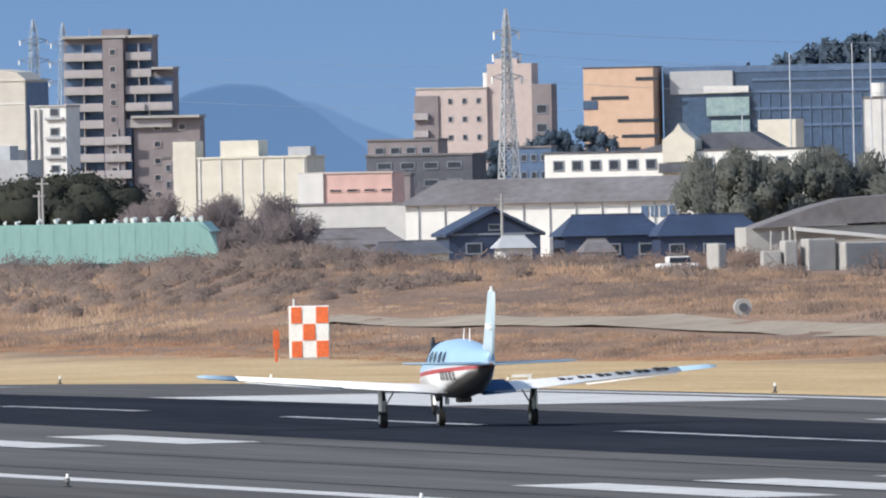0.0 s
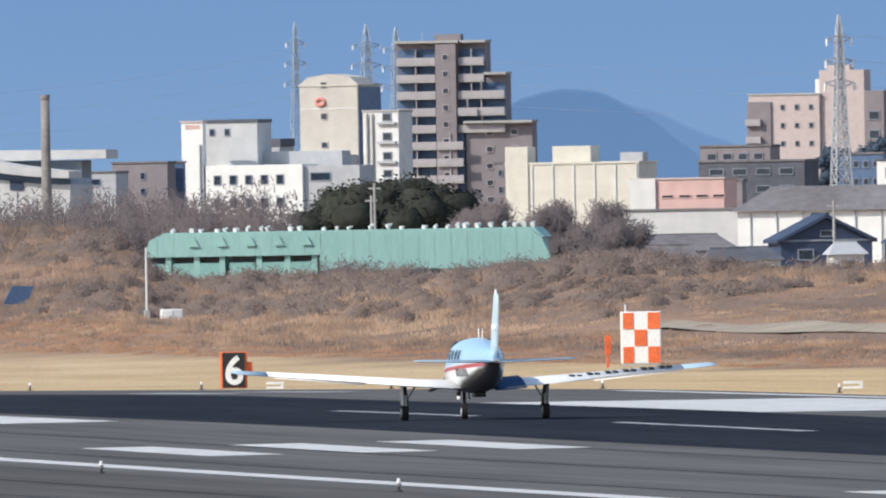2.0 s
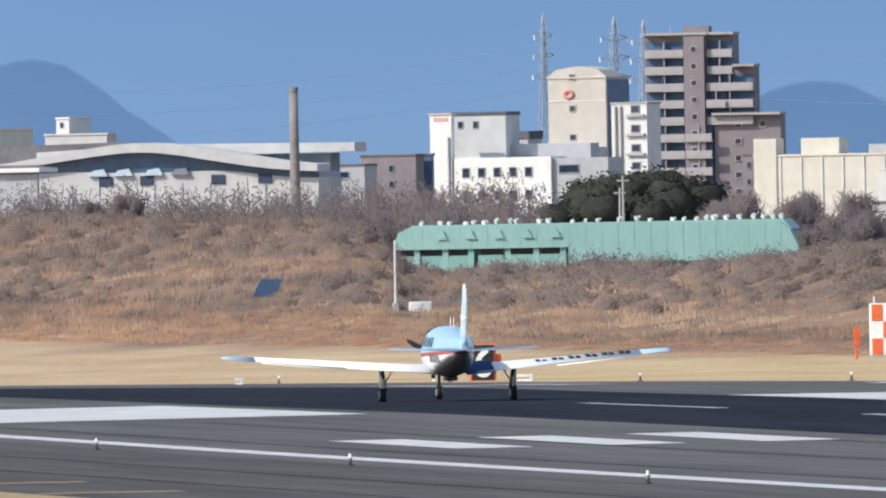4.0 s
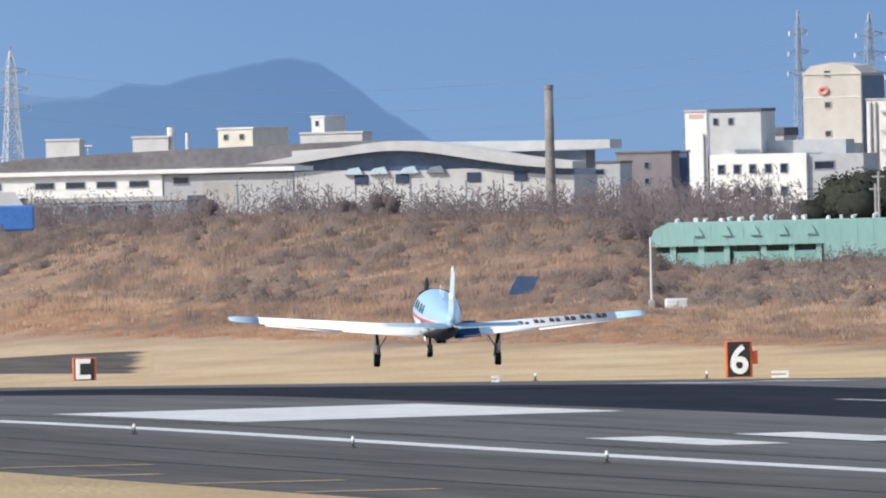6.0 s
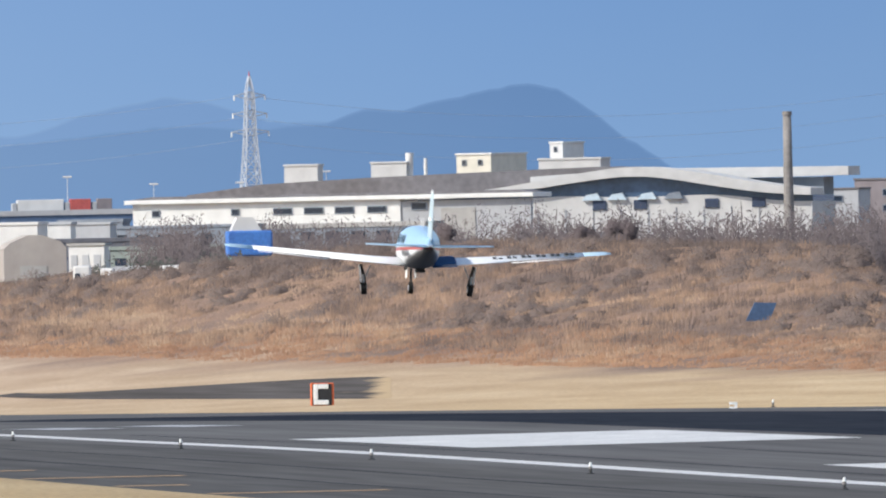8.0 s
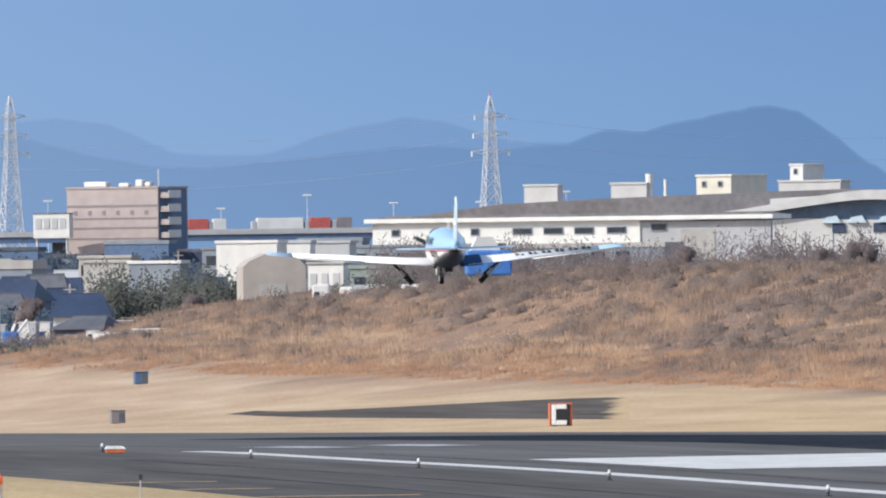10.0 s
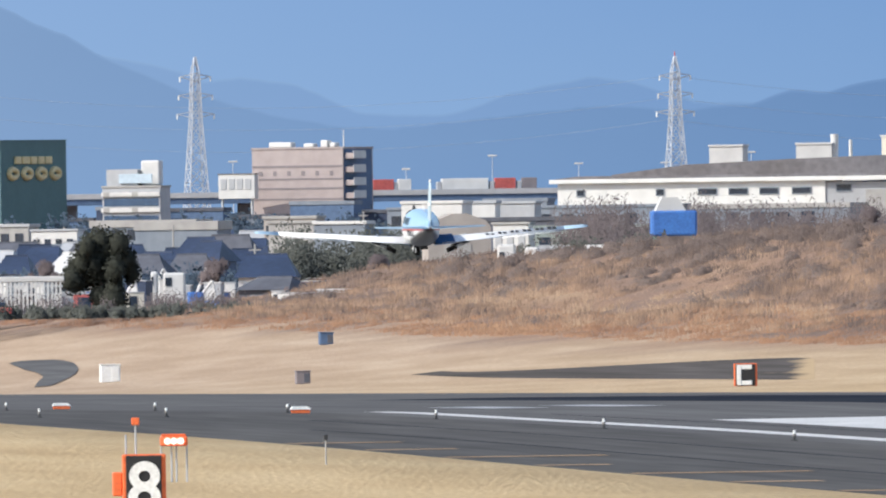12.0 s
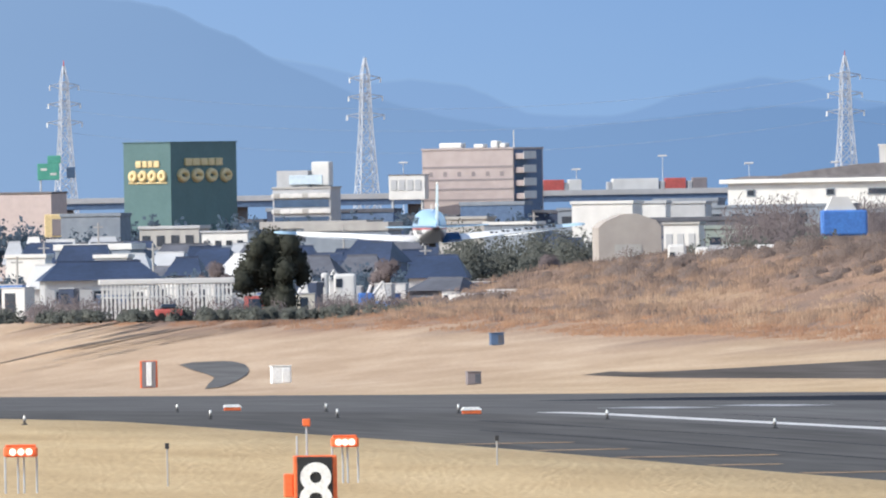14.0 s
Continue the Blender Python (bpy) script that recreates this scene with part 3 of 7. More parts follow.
def shrub_twigs(centres, girth, tall, per, width, seed, leafy=False):
    """Fans of twigs that make rounded, see-through shrubs standing on the centres."""
    rng = np.random.default_rng(seed)
    n = len(centres)
    c = np.repeat(centres, per, axis=0)
    g, h = np.repeat(girth, per)[:, None], np.repeat(tall, per)[:, None]
    d = rng.normal(size=(n * per, 3))
    d[:, 2] = np.abs(d[:, 2]) * 0.9 + np.where(h[:, 0] > 3.5, 0.95, 0.05)
    d /= np.linalg.norm(d, axis=1)[:, None]
    lump = np.repeat(rng.uniform(0.75, 1.15, (n, 6)), per // 6 + 1, axis=1)[:, :per].reshape(-1, 1)
    reach = rng.uniform(0.3, 1.0, (n * per, 1)) ** 0.5 * lump
    size = np.concatenate([g, g, h], 1)
    tips = c + d * size * reach
    back = d * 0.45 + rng.normal(size=d.shape) * 0.6 + np.array([0, 0, 0.35])
    starts = tips - back * np.minimum(0.5 * g, 0.36) * rng.uniform(0.4, 1.1, (n * per, 1))
    starts[:, 2] = np.maximum(starts[:, 2], c[:, 2])
    stems = np.arange(n * per) % 40 == 0
    starts[stems] = c[stems]
    v, f = tufts(tips, width * 3.5, seed + 1, facing=d) if leafy else ribbons(starts, tips, width, seed + 1)
    nm = d * 0.75 + np.array([-0.08, -0.4, 0.4]) + rng.normal(size=d.shape) * 0.12
    return v, f, nm


def bushes(name, label, x0, x1, y0, y1, base, tall, count, blob, flake, material, seed, jitter=0.4):
    """A belt of shrubs that nobody could count, from (x0, y0) to (x1, y1)."""
    rng = np.random.default_rng(seed)
    t = rng.uniform(size=count)
    xs = x0 + (x1 - x0) * t + rng.normal(size=count) * jitter
    ys = y0 + (y1 - y0) * t + rng.normal(size=count) * 6
    wave = np.array([noise.noise((x * 0.35, seed * 1.7, 0.0)) for x in xs])
    hh = tall * rng.uniform(0.76, 1.04, count) * (1 + 0.18 * wave)
    girth = np.minimum(hh, 1.6 + 0.12 * hh) * rng.uniform(0.55, 0.95, count)
    centres = np.array([(x, y, base(x, y) - 0.1) for x, y in zip(xs, ys)])
    v, f, nm = shrub_twigs(centres, girth, hh, int(blob * 1.6), flake * 0.36, seed + 3, material in (M["hazeforest"], M["evergreen"], M["olive"]))
    return tagged(twig_mass(name, v, f, nm, material), label, "shrubs", kind="stuff")


# ---------------------------------------------------------------- buildings
TOWN = -0.6


def window(parent, x, z, w, hgt, y=0.0, sill=True, glass="glass", frame_mat="slate"):
    """A framed pane set in a front that faces -y."""
    bm = bmesh.new()
    t = 0.09 * min(w, hgt) + 0.03
    for a, b, c, d in ((x, x + w, z, z + t), (x, x + w, z + hgt - t, z + hgt), (x, x + t, z + t, z + hgt - t), (x + w - t, x + w, z + t, z + hgt - t)):
        box(a, b, y - 0.10, y + 0.05, c, d, bm=bm)
    win = part("window", bm, M[frame_mat], parent)
    part("pane", box(x + t, x + w - t, y - 0.04, y + 0.04, z + t, z + hgt - t), M[glass], win)
    return win


def building(name, label, x0, x1, y, z1, wall, corner=None, deep=12.0, roof="roofgrey", base=TOWN, windows=(), ribs=0, cap=0.25, side=None):
    """A flat-roofed block. Given a corner it is turned, so that its front and its flank both show."""
    turn = 0.0
    if corner is not None:
        turn = -27.0
        wide, deep = (corner - x0) / math.cos(radians(27)), (x1 - corner) / math.sin(radians(27))
    else:
        turn = -19.0
        deep = min(deep, (x1 - x0) * 0.6)
        wide = (x1 - x0 - deep * math.sin(radians(19)) * 0.6) / math.cos(radians(19))
    hgt = z1 - base
    e = thing(name, label, "building", (x0, y, base), turn)
    part("wall", box(0, wide, 0, deep, 0, hgt - cap, 0.04), M[wall], e)
    part("roof", box(-0.12, wide + 0.12, -0.12, deep + 0.12, hgt - cap, hgt, 0.03), M[roof], e)
    for wx, wz, ww, wh in windows:
        window(e, wx * wide, (wz - base), ww, wh)
    for i in range(ribs):
        part("pilaster", box(wide * (i + 0.5) / ribs - 0.15, wide * (i + 0.5) / ribs + 0.15, -0.22, 0.0, 0, hgt - cap - 0.02), M[wall], e)
    return e


def gable_house(label, x, y, wide, tall, deep, wall, roof, seed, group="town houses", name="house", base=TOWN, turn=0.0):
    rng = random.Random(seed)
    e = thing(name, label, "house", (x, y, base), turn, group)
    eave = tall * rng.uniform(0.55, 0.68)
    part("wall", prism([(0, 0), (wide, 0), (wide, eave), (0, eave)], 0, deep), M[wall], e)
    o = 0.35
    bm = bmesh.new()
    v = [bm.verts.new(c) for c in ((-o, -o, eave), (wide + o, -o, eave), (wide + o, deep + o, eave), (-o, deep + o, eave), (wide * 0.14, deep / 2, tall), (wide * 0.86, deep / 2, tall))]
    for q in ((0, 1, 5, 4), (2, 3, 4, 5), (1, 2, 5), (3, 0, 4), (3, 2, 1, 0)):
        bm.faces.new([v[i] for i in q])
    part("roof", bm, M[roof], e)
    part("ridge", box(wide * 0.13, wide * 0.87, deep / 2 - 0.1, deep / 2 + 0.1, tall - 0.06, tall + 0.08), M[roof], e)
    k = max(1, int(wide / 2.4))
    for i in range(k):
        if rng.random() < 0.8:
            window(e, wide * (i + 0.25) / k, eave * 0.4, wide / k * 0.45, eave * 0.36)
    return e


def pylon(label, x, y, z0, z1, foot, group="power pylons", k=13, mat_name="mast", arms=3, red=False):
    """A lattice tower: four legs, rings, crossed braces, arms with insulators."""
    hgt = z1 - z0
    e = thing("pylon", label, "pylon", (x, y, z0), 14.0, group)
    r = 0.026 * foot / 3 + 0.06

    def half(s):
        return foot * (0.5 - 0.46 * s) if s < 0.7 else foot * (0.178 - 0.05 * (s - 0.7) / 0.22) if s < 0.92 else foot * 0.128 * (1.02 - s) / 0.1
    levels = [i / k for i in range(k + 1)]
    corners = [(-1, -1), (1, -1), (1, 1), (-1, 1)]
    for cx, cy in corners:
        part("leg", loft([[(cx * half(q) + r * math.cos(1.2566 * i), cy * half(q) + r * math.sin(1.2566 * i), q * hgt) for i in range(5)] for q in levels], smooth=False), M[mat_name], e)
    bm = bmesh.new()
    for a, b in zip(levels, levels[1:]):
        for i in range(4):
            p, q = corners[i], corners[(i + 1) % 4]
            tube((p[0] * half(a), p[1] * half(a), a * hgt), (q[0] * half(b), q[1] * half(b), b * hgt), r * 0.8, r * 0.8, 4, bm)
            tube((q[0] * half(a), q[1] * half(a), a * hgt), (p[0] * half(b), p[1] * half(b), b * hgt), r * 0.8, r * 0.8, 4, bm)
            tube((p[0] * half(b), p[1] * half(b), b * hgt), (q[0] * half(b), q[1] * half(b), b * hgt), r * 0.8, r * 0.8, 4, bm)
    tagged(part("bracing", bm, M[mat_name], e), kind="stuff")
    for i in range(arms):
        s = 0.725 + 0.09 * i
        reach = foot * (0.68 - 0.06 * i)
        bm = bmesh.new()
        for side in (-1, 1):
            tube((0, 0, s * hgt + hgt * 0.015), (side * reach, 0, s * hgt), r * 1.3, r * 0.9, 4, bm)
            tube((0, 0, s * hgt - hgt * 0.02), (side * reach, 0, s * hgt), r * 1.3, r * 0.9, 4, bm)
        arm = part("crossarm", bm, M[mat_name], e)
        for side in (-1, 1):
            part("insulator", tube((side * reach, 0, s * hgt), (side * reach, 0, s * hgt - 0.7), 0.11, 0.11, 6), M["signwhite"], arm)
    if red:
        part("peak", tube((0, 0, hgt), (0, 0, hgt + 0.8), 0.1, 0.05, 6), M["red"], e)
    return e


# ---- right-hand town
def build_apartments():
    e = thing("apartment_building", "brown tiled apartment tower with stepped balconies", "building", (505.9, 4350, TOWN), -15.0)
    floor = 2.29
    blocks = [(0.0, 8.6, 27.0, 0.0), (8.6, 12.2, 27.0, 0.6), (12.2, 15.0, 22.6, 0.4), (9.4, 18.6, 16.0, -0.5)]
    for i, (a, b, top, y) in enumerate(blocks):
        part("wall", box(a + 0.02 * i, b - 0.02 * i, y + 1.3, y + 6, 0, top - TOWN), M["browntile"], e)
        part("roof", box(a - 0.1, b + 0.1, y - 0.1, y + 6.1, top - TOWN, top - TOWN + 0.35), M["concrete"], e)
    part("stair_tower", box(5.6, 8.4, -0.5, 3, 0, 26.8 - TOWN, 0.05), M["browntile"], e)
    part("lift_house", box(5.0, 8.6, 3, 5.8, 26.9 - TOWN, 28.2 - TOWN), M["browntile"], e)
    for k in range(11):
        z = 26.4 - TOWN - floor * (k + 1)
        spans = [(0.15, 5.5, 0.0)]
        spans += [(8.6, 12.1, 0.6)] if k < 3 else []
        spans += [(8.5, 14.9, 0.4)] if 1 < k < 5 else []
        spans += [(8.5, 11.2, 0.0)] if k == 3 else []
        if k >= 5:
            spans = [(0.15, 5.5, 0.0), (5.7, 9.3, -0.6)]
        for a, b, y in spans:
            bal = part("balcony", box(a, b, y - 0.3, y + 1.3, z - 0.2, z, 0.02), M["concrete"], e)
            part("parapet", box(a, b, y - 0.32, y - 0.18, z, z + 0.92, 0.02), M["balcony"], bal)
            # blue door colour paints the sky-lit shade of the balcony recess
            part("glass_door", box(a + 0.06, b - 0.06, y + 1.2, y + 1.28, z, z + 2.05), M["bluesheet"], bal)
            part("divider", box((a + b) / 2 - 0.06, (a + b) / 2 + 0.06, y - 0.1, y + 1.25, z, z + 2.05), M["balcony"], bal)
    for k in range(6):
        for x in (12.2, 15.6):
            window(e, x, 14.3 - TOWN - k * floor, 1.0, 0.9, 0.75, frame_mat="balcony")
    for k in range(9):
        window(e, 6.5, 24.6 - TOWN - k * floor, 0.9, 0.9, -0.5, frame_mat="balcony")
    part("antenna", tube((3.2, 4, 27.3 - TOWN), (3.2, 4, 28.6 - TOWN), 0.06, 0.04, 5), M["steel"], e)


build_apartments()

e = building("hospital", "pale pink concrete block with small windows", 560.6, 571.2, 4400, 19.5, "pinkish", deep=6, roof="concrete",
             windows=[(0.45 + 0.2 * i, 17.2 - 2.5 * k, 0.6, 0.75) for k in range(4) for i in range(3)])
part("tower", box(9.9, 16.2, 0.6, 5, 0, 22.6 - TOWN, 0.05), M["pinkish"], e)
part("wing", box(16.2, 19.0, 0.2, 4, 0, 19.7 - TOWN, 0.05), M["browntile"], e)
# dark block in front of the wall stands in for a recess
part("recess", box(-0.2, 3.2, -0.3, 4, 0, 18.4 - TOWN, 0.05), M["browntile"], e)
part("penthouse", box(10.8, 14.0, 1.4, 4, 22.6 - TOWN, 23.3 - TOWN), M["pinkish"], e)
part("water_tank", tube((9.4, 3, 19.2 - TOWN), (9.4, 3, 21.4 - TOWN), 0.55, 0.55, 12), M["white"], e)
for k in range(4):
    part("balcony", box(-0.3, 1.8, -1.0, -0.3, 8.5 + 2.4 * k, 9.4 + 2.4 * k), M["balcony"], e)
for k in range(3):
    window(e, 16.8, 11.0 + 2.6 * k, 1.6, 1.3, 0.2)

e = building("office_building", "orange panelled office block with blue glass wing", 570.6, 580.9, 4300, 21.5, "orange", deep=16, roof="darkgrey", cap=0.15)
for z, a, b in ((10.8, 0.0, 0.42), (10.2, 0.42, 0.75), (14.0, 0.45, 1.0), (11.9, 0.5, 1.0), (17.1, 0.1, 0.6), (19.6, 0.7, 1.0)):
    part("strip_window", box(10.3 * a, 10.3 * b, -0.08, 0.02, z - TOWN, z - TOWN + 0.45), M["glass"], e)
for z in (15.8, 12.4):
    part("corner_window", box(-0.05, 1.9, -0.1, 0.03, z - TOWN, z - TOWN + 1.2), M["blueglass"], e)
part("glass_wing", box(10.4, 48, 3.0, 18, 0, 20.4 - TOWN, 0.05), M["blueglass"], e)
part("wing_roof", box(10.4, 48, 2.9, 18, 20.4 - TOWN, 21.3 - TOWN), M["bluesheet"], e)
part("screen_panel", box(11.4, 20.0, 2.6, 3.0, 17.6 - TOWN, 20.7 - TOWN, 0.03), M["grey"], e)
part("screen_panel", box(16.0, 22.2, 2.3, 2.6, 17.7 - TOWN, 18.6 - TOWN, 0.03), M["white"], e)
part("bay_window", box(16.4, 22.3, 2.2, 2.9, 14.6 - TOWN, 17.1 - TOWN, 0.03), M["baygreen"], e)
part("bay_window", box(17.0, 22.3, 2.2, 2.9, 11.8 - TOWN, 14.0 - TOWN, 0.03), M["baygreen"], e)
for i in range(17):
    part("mullion", box(23.5 + 1.4 * i, 23.62 + 1.4 * i, 2.85, 3.0, 8, 17.4 - TOWN), M["bluesheet"], e)
for z in (13.0, 15.3, 17.6, 19.2):
    part("spandrel", box(22.6, 48, 2.8, 3.0, z - TOWN, z - TOWN + 0.35), M["bluesheet"], e)

e = building("school", "long white building with square windows", 433.7, 461.5, 3300, 9.3, "freshwhite", deep=9, roof="darkgrey", cap=0.2)
for i in range(6):
    window(e, 0.9 + 1.95 * i, 7.3 - TOWN, 1.15, 1.1)
for i in range(5):
    window(e, 16.6 + 1.95 * i, 7.3 - TOWN, 1.15, 1.1)
part("gable", prism([(12.6, 8.0 - TOWN), (16.0, 8.0 - TOWN), (16.0, 10.3 - TOWN), (14.8, 11.2 - TOWN), (14.3, 12.0 - TOWN), (13.8, 11.2 - TOWN), (12.6, 10.3 - TOWN)], -0.8, 3), M["cream"], e)
part("porch_roof", box(12.2, 17.0, -1.0, -0.2, 6.9 - TOWN, 7.9 - TOWN), M["darkgrey"], e)
part("back_roof", prism([(9.0, 9.3 - TOWN), (24.0, 9.3 - TOWN), (21.0, 11.0 - TOWN), (17.0, 11.0 - TOWN)], 3.5, 8.5), M["darkgrey"], e)

e = thing("warehouse", "long warehouse with brown roof and white wall", "building", (368.3, 2900, TOWN), -15.0)
part("wall", box(0, 28.4, 0, 10, 0, 4.4 - TOWN), M["freshwhite"], e)
bm = bmesh.new()
v = [bm.verts.new(c) for c in ((-0.6, -0.5, 4.35 - TOWN), (28.9, -0.5, 4.35 - TOWN), (28.9, 10.5, 4.35 - TOWN), (-0.6, 10.5, 4.35 - TOWN), (2.6, 5, 6.6 - TOWN), (25.0, 5, 6.6 - TOWN))]
for q in ((0, 1, 5, 4), (2, 3, 4, 5), (1, 2, 5), (3, 0, 4), (3, 2, 1, 0)):
    bm.faces.new([v[i] for i in q])
part("roof", bm, M["roofgrey"], e)
for i in range(12):
    part("downpipe", tube((1.2 + 2.4 * i, -0.1, 0), (1.2 + 2.4 * i, -0.1, 4.3 - TOWN), 0.06, 0.06, 6), M["grey"], e)
for i in range(4):
    part("sign_bar", box(21.6 + 0.85 * i, 22.2 + 0.85 * i, -0.12, -0.01, 2.9 - TOWN, 3.9 - TOWN), M["bluesheet"], e)

e = building("clinic", "low pink building with white end wall", 408.1, 418.6, 3300, 7.7, "pink", deep=8, roof="pinkish", cap=0.2)
part("end_wall", box(-0.1, 2.6, -0.3, 6, 0, 7.6 - TOWN), M["white"], e)
for i in range(4):
    window(e, 3.2 + 1.8 * i, 5.6 - TOWN, 1.3, 0.35, frame_mat="pink")
building("hall", "long pale store in front of the clinic", 389.0, 404.0, 3150, 4.6, "palewall", deep=4, roof="roofgrey")
building("annex", "dark maroon brick annex beside the clinic", 418.8, 422.5, 3320, 7.5, "browntile", deep=6)

e = building("plant_building", "cream industrial building with stepped roofline", 431.0, 447.4, 3600, 9.8, "cream", deep=12, roof="cream")
part("stair_block", box(0.0, 2.6, -0.2, 4, 0, 11.6 - TOWN, 0.04), M["cream"], e)
part("roof_house", box(5.2, 9.6, 1, 6, 9.8 - TOWN, 11.6 - TOWN, 0.04), M["cream"], e)
part("vent", box(13.0, 15.6, 1, 4, 9.8 - TOWN, 10.8 - TOWN, 0.04), M["grey"], e)
for i in range(6):
    part("pilaster", box(2.9 + 2.4 * i, 3.1 + 2.4 * i, -0.12, 0.0, 0, 9.5 - TOWN), M["white"], e)

for x0, x1, y, z1, wl in ((443.0, 451.5, 3520, 11.3, "browntile"), (440.3, 453.0, 3500, 9.6, "darkgrey"), (453.2, 458.5, 3480, 10.2, "bluesheet"), (434.5, 439.0, 3640, 10.0, "browntile"), (449.0, 454.0, 3540, 10.9, "bluesheet")):
    building("block_of_flats", "dark low-rise flats with banded windows", x0, x1, y, z1, wl, deep=8, windows=[(0.1 + 0.22 * i, z1 - 1.7 - 1.9 * k, (x1 - x0) * 0.13, 0.8) for i in range(4) for k in range(2)])

def gable_front(label, x, y, wide, eave, tall, deep, wall, roof, group="town houses"):
    """A house that turns its gable to the field."""
    e = thing("house", label, "house", (x, y, TOWN), 0, group)
    part("wall", prism([(0, 0), (wide, 0), (wide, eave), (wide / 2, tall - 0.12), (0, eave)], 0, deep), M[wall], e)
    for a, b in ((-0.35, wide / 2), (wide + 0.35, wide / 2)):
        part("roof", prism([(a, eave - 0.2), (b, tall), (b, tall + 0.28), (a, eave + 0.05)], -0.45, deep + 0.4), M[roof], e)
    part("ridge", box(wide / 2 - 0.14, wide / 2 + 0.14, -0.5, deep + 0.4, tall + 0.18, tall + 0.4), M[roof], e)
    part("belt", box(0.05, wide - 0.05, -0.08, 0.0, eave - 0.1, eave + 0.06), M["slate"], e)
    for u in (0.18, 0.62):
        window(e, wide * u, eave * 0.45, wide * 0.18, eave * 0.32)
    window(e, wide * 0.43, eave + 0.25, wide * 0.14, (tall - eave) * 0.3)
    return e


gable_front("dark blue house with its gable to the field", 320.9, 2500, 7.2, 2.9, 4.65, 8, "darkblue", "darkblue")
for n, (x0, x1, y, top, wl, rf) in enumerate(((330.0, 337.8, 2500, 3.6, "darkblue", "darkblue"), (336.9, 345.0, 2495, 3.45, "darkblue", "darkblue"), (311.5, 320.0, 2520, 2.9, "grey", "roofgrey"), (345.4, 350.0, 2480, 3.2, "grey", "roofgrey"), (313.0, 317.0, 2470, 1.9, "cream", "darkgrey"), (300.0, 309.0, 2560, 2.7, "slate", "darkgrey"))):
    gable_house("low house with a dark blue tiled roof" if rf == "darkblue" else "low grey house with weathered roof", x0, y, x1 - x0, top - TOWN, 7, wl, rf, 40 + n)
for n, (x, w, hh, wl, rf) in enumerate(((317.2, 2.4, 2.2, "white", "grey"), (323.8, 2.0, 1.8, "grey", "roofgrey"), (302.0, 5.0, 2.2, "grey", "roofgrey"), (307.5, 3.6, 1.9, "cream", "darkgrey"))):
    gable_house("small shed of pale sheet metal", x, 2440, w, hh - TOWN, 4, wl, rf, 70 + n, "sheds", "shed")

# far right: sheds and a pile of concrete beside the field
e = thing("farm_shed", "weathered shed with low grey sloping roof", "shed", (323.1, 2350, TOWN))
part("wall", box(0.6, 12, 0, 6, 0, 2.6 - TOWN), M["concrete"], e)
part("roof", prism([(1.0, 2.5 - TOWN), (13, 2.9 - TOWN), (13, 4.9 - TOWN), (8.0, 4.6 - TOWN), (5.2, 3.9 - TOWN)], -0.6, 6.5), M["roofgrey"], e)
part("awning", prism([(4.0, 2.3 - TOWN), (12.5, 1.4 - TOWN), (12.5, 1.65 - TOWN), (4.0, 2.6 - TOWN)], -1.6, -0.6), M["white"], e)
for x in (2.3, 3.2, 3.7, 4.1):
    part("post", tube((x, -1.2, 0), (x, -1.2, 3.0 + 0.3 * math.sin(x * 7)), 0.11, 0.1, 7), M["concrete"], e)
for n, (x, w, hh) in enumerate(((319.6, 1.4, 1.6), (321.2, 1.0, 2.3), (322.9, 2.2, 2.4), (325.6, 3.6, 2.1), (316.4, 0.8, 2.2))):
    e = thing("concrete_block", "pale weathered concrete block behind the bank", "block", (x - 3, 2290, TOWN), 8.0 * n, "concrete blocks")
    part("body", box(0, w, 0, 1.4, 0, hh, 0.12), M["concrete"], e)
e = thing("car", "small white parked car", "car", (306.4, 2270, TOWN), 5)
part("body", box(0, 2.9, 0, 1.5, 0.3, 0.9, 0.15), M["white"], e)
part("cabin", box(0.7, 2.4, 0.1, 1.4, 0.9, 1.4, 0.18), M["white"], e)
part("windscreen", box(0.8, 2.3, 0.05, 0.12, 0.95, 1.3), M["glass"], e)
for x in (0.6, 2.3):
    part("wheel", tube((x, -0.05, 0.3), (x, 0.2, 0.3), 0.3, 0.3, 12), M["tyre"], e)

e = building("water_works", "white tank building with yellow block", 537.8, 542.5, 3800, 15.6, "white", deep=6)
part("tank", tube((1.6, 3, 15.6 - TOWN), (1.6, 3, 17.2 - TOWN), 1.2, 1.2, 14), M["white"], e)
part("block", box(-12.6, -8.0, -1, 4, 0, 13.1 - TOWN, 0.04), M["cream"], e)
for x, z in ((-8.6, 21.0), (-1.0, 22.0), (1.2, 21.3), (-14.5, 14.0)):
    part("mast", tube((x, -1, 0), (x, -1, z - TOWN), 0.1, 0.07, 6), M["mast"], e)

# ---- the mill: white works with a tower
e = building("mill", "white works building with windowed wing", 427.2, 430.1, 3900, 15.9, "freshwhite", deep=6, roof="pinkish")
part("rear_block", box(1.4, 8.1, 6.2, 14, 0, 15.6 - TOWN, 0.04), M["palewall"], e)
part("rear_roof", box(1.3, 8.2, 6.1, 14.1, 15.6 - TOWN, 16.0 - TOWN), M["darkgrey"], e)
part("wing", box(2.9, 15.0, 0.2, 9, 0, 10.4 - TOWN, 0.04), M["freshwhite"], e)
part("wing_end", box(15.0, 22.0, 0.8, 9, 0, 10.2 - TOWN, 0.04), M["grey"], e)
part("upper_wing", box(5.5, 18.0, 9.2, 14, 0, 12.0 - TOWN, 0.04), M["grey"], e)
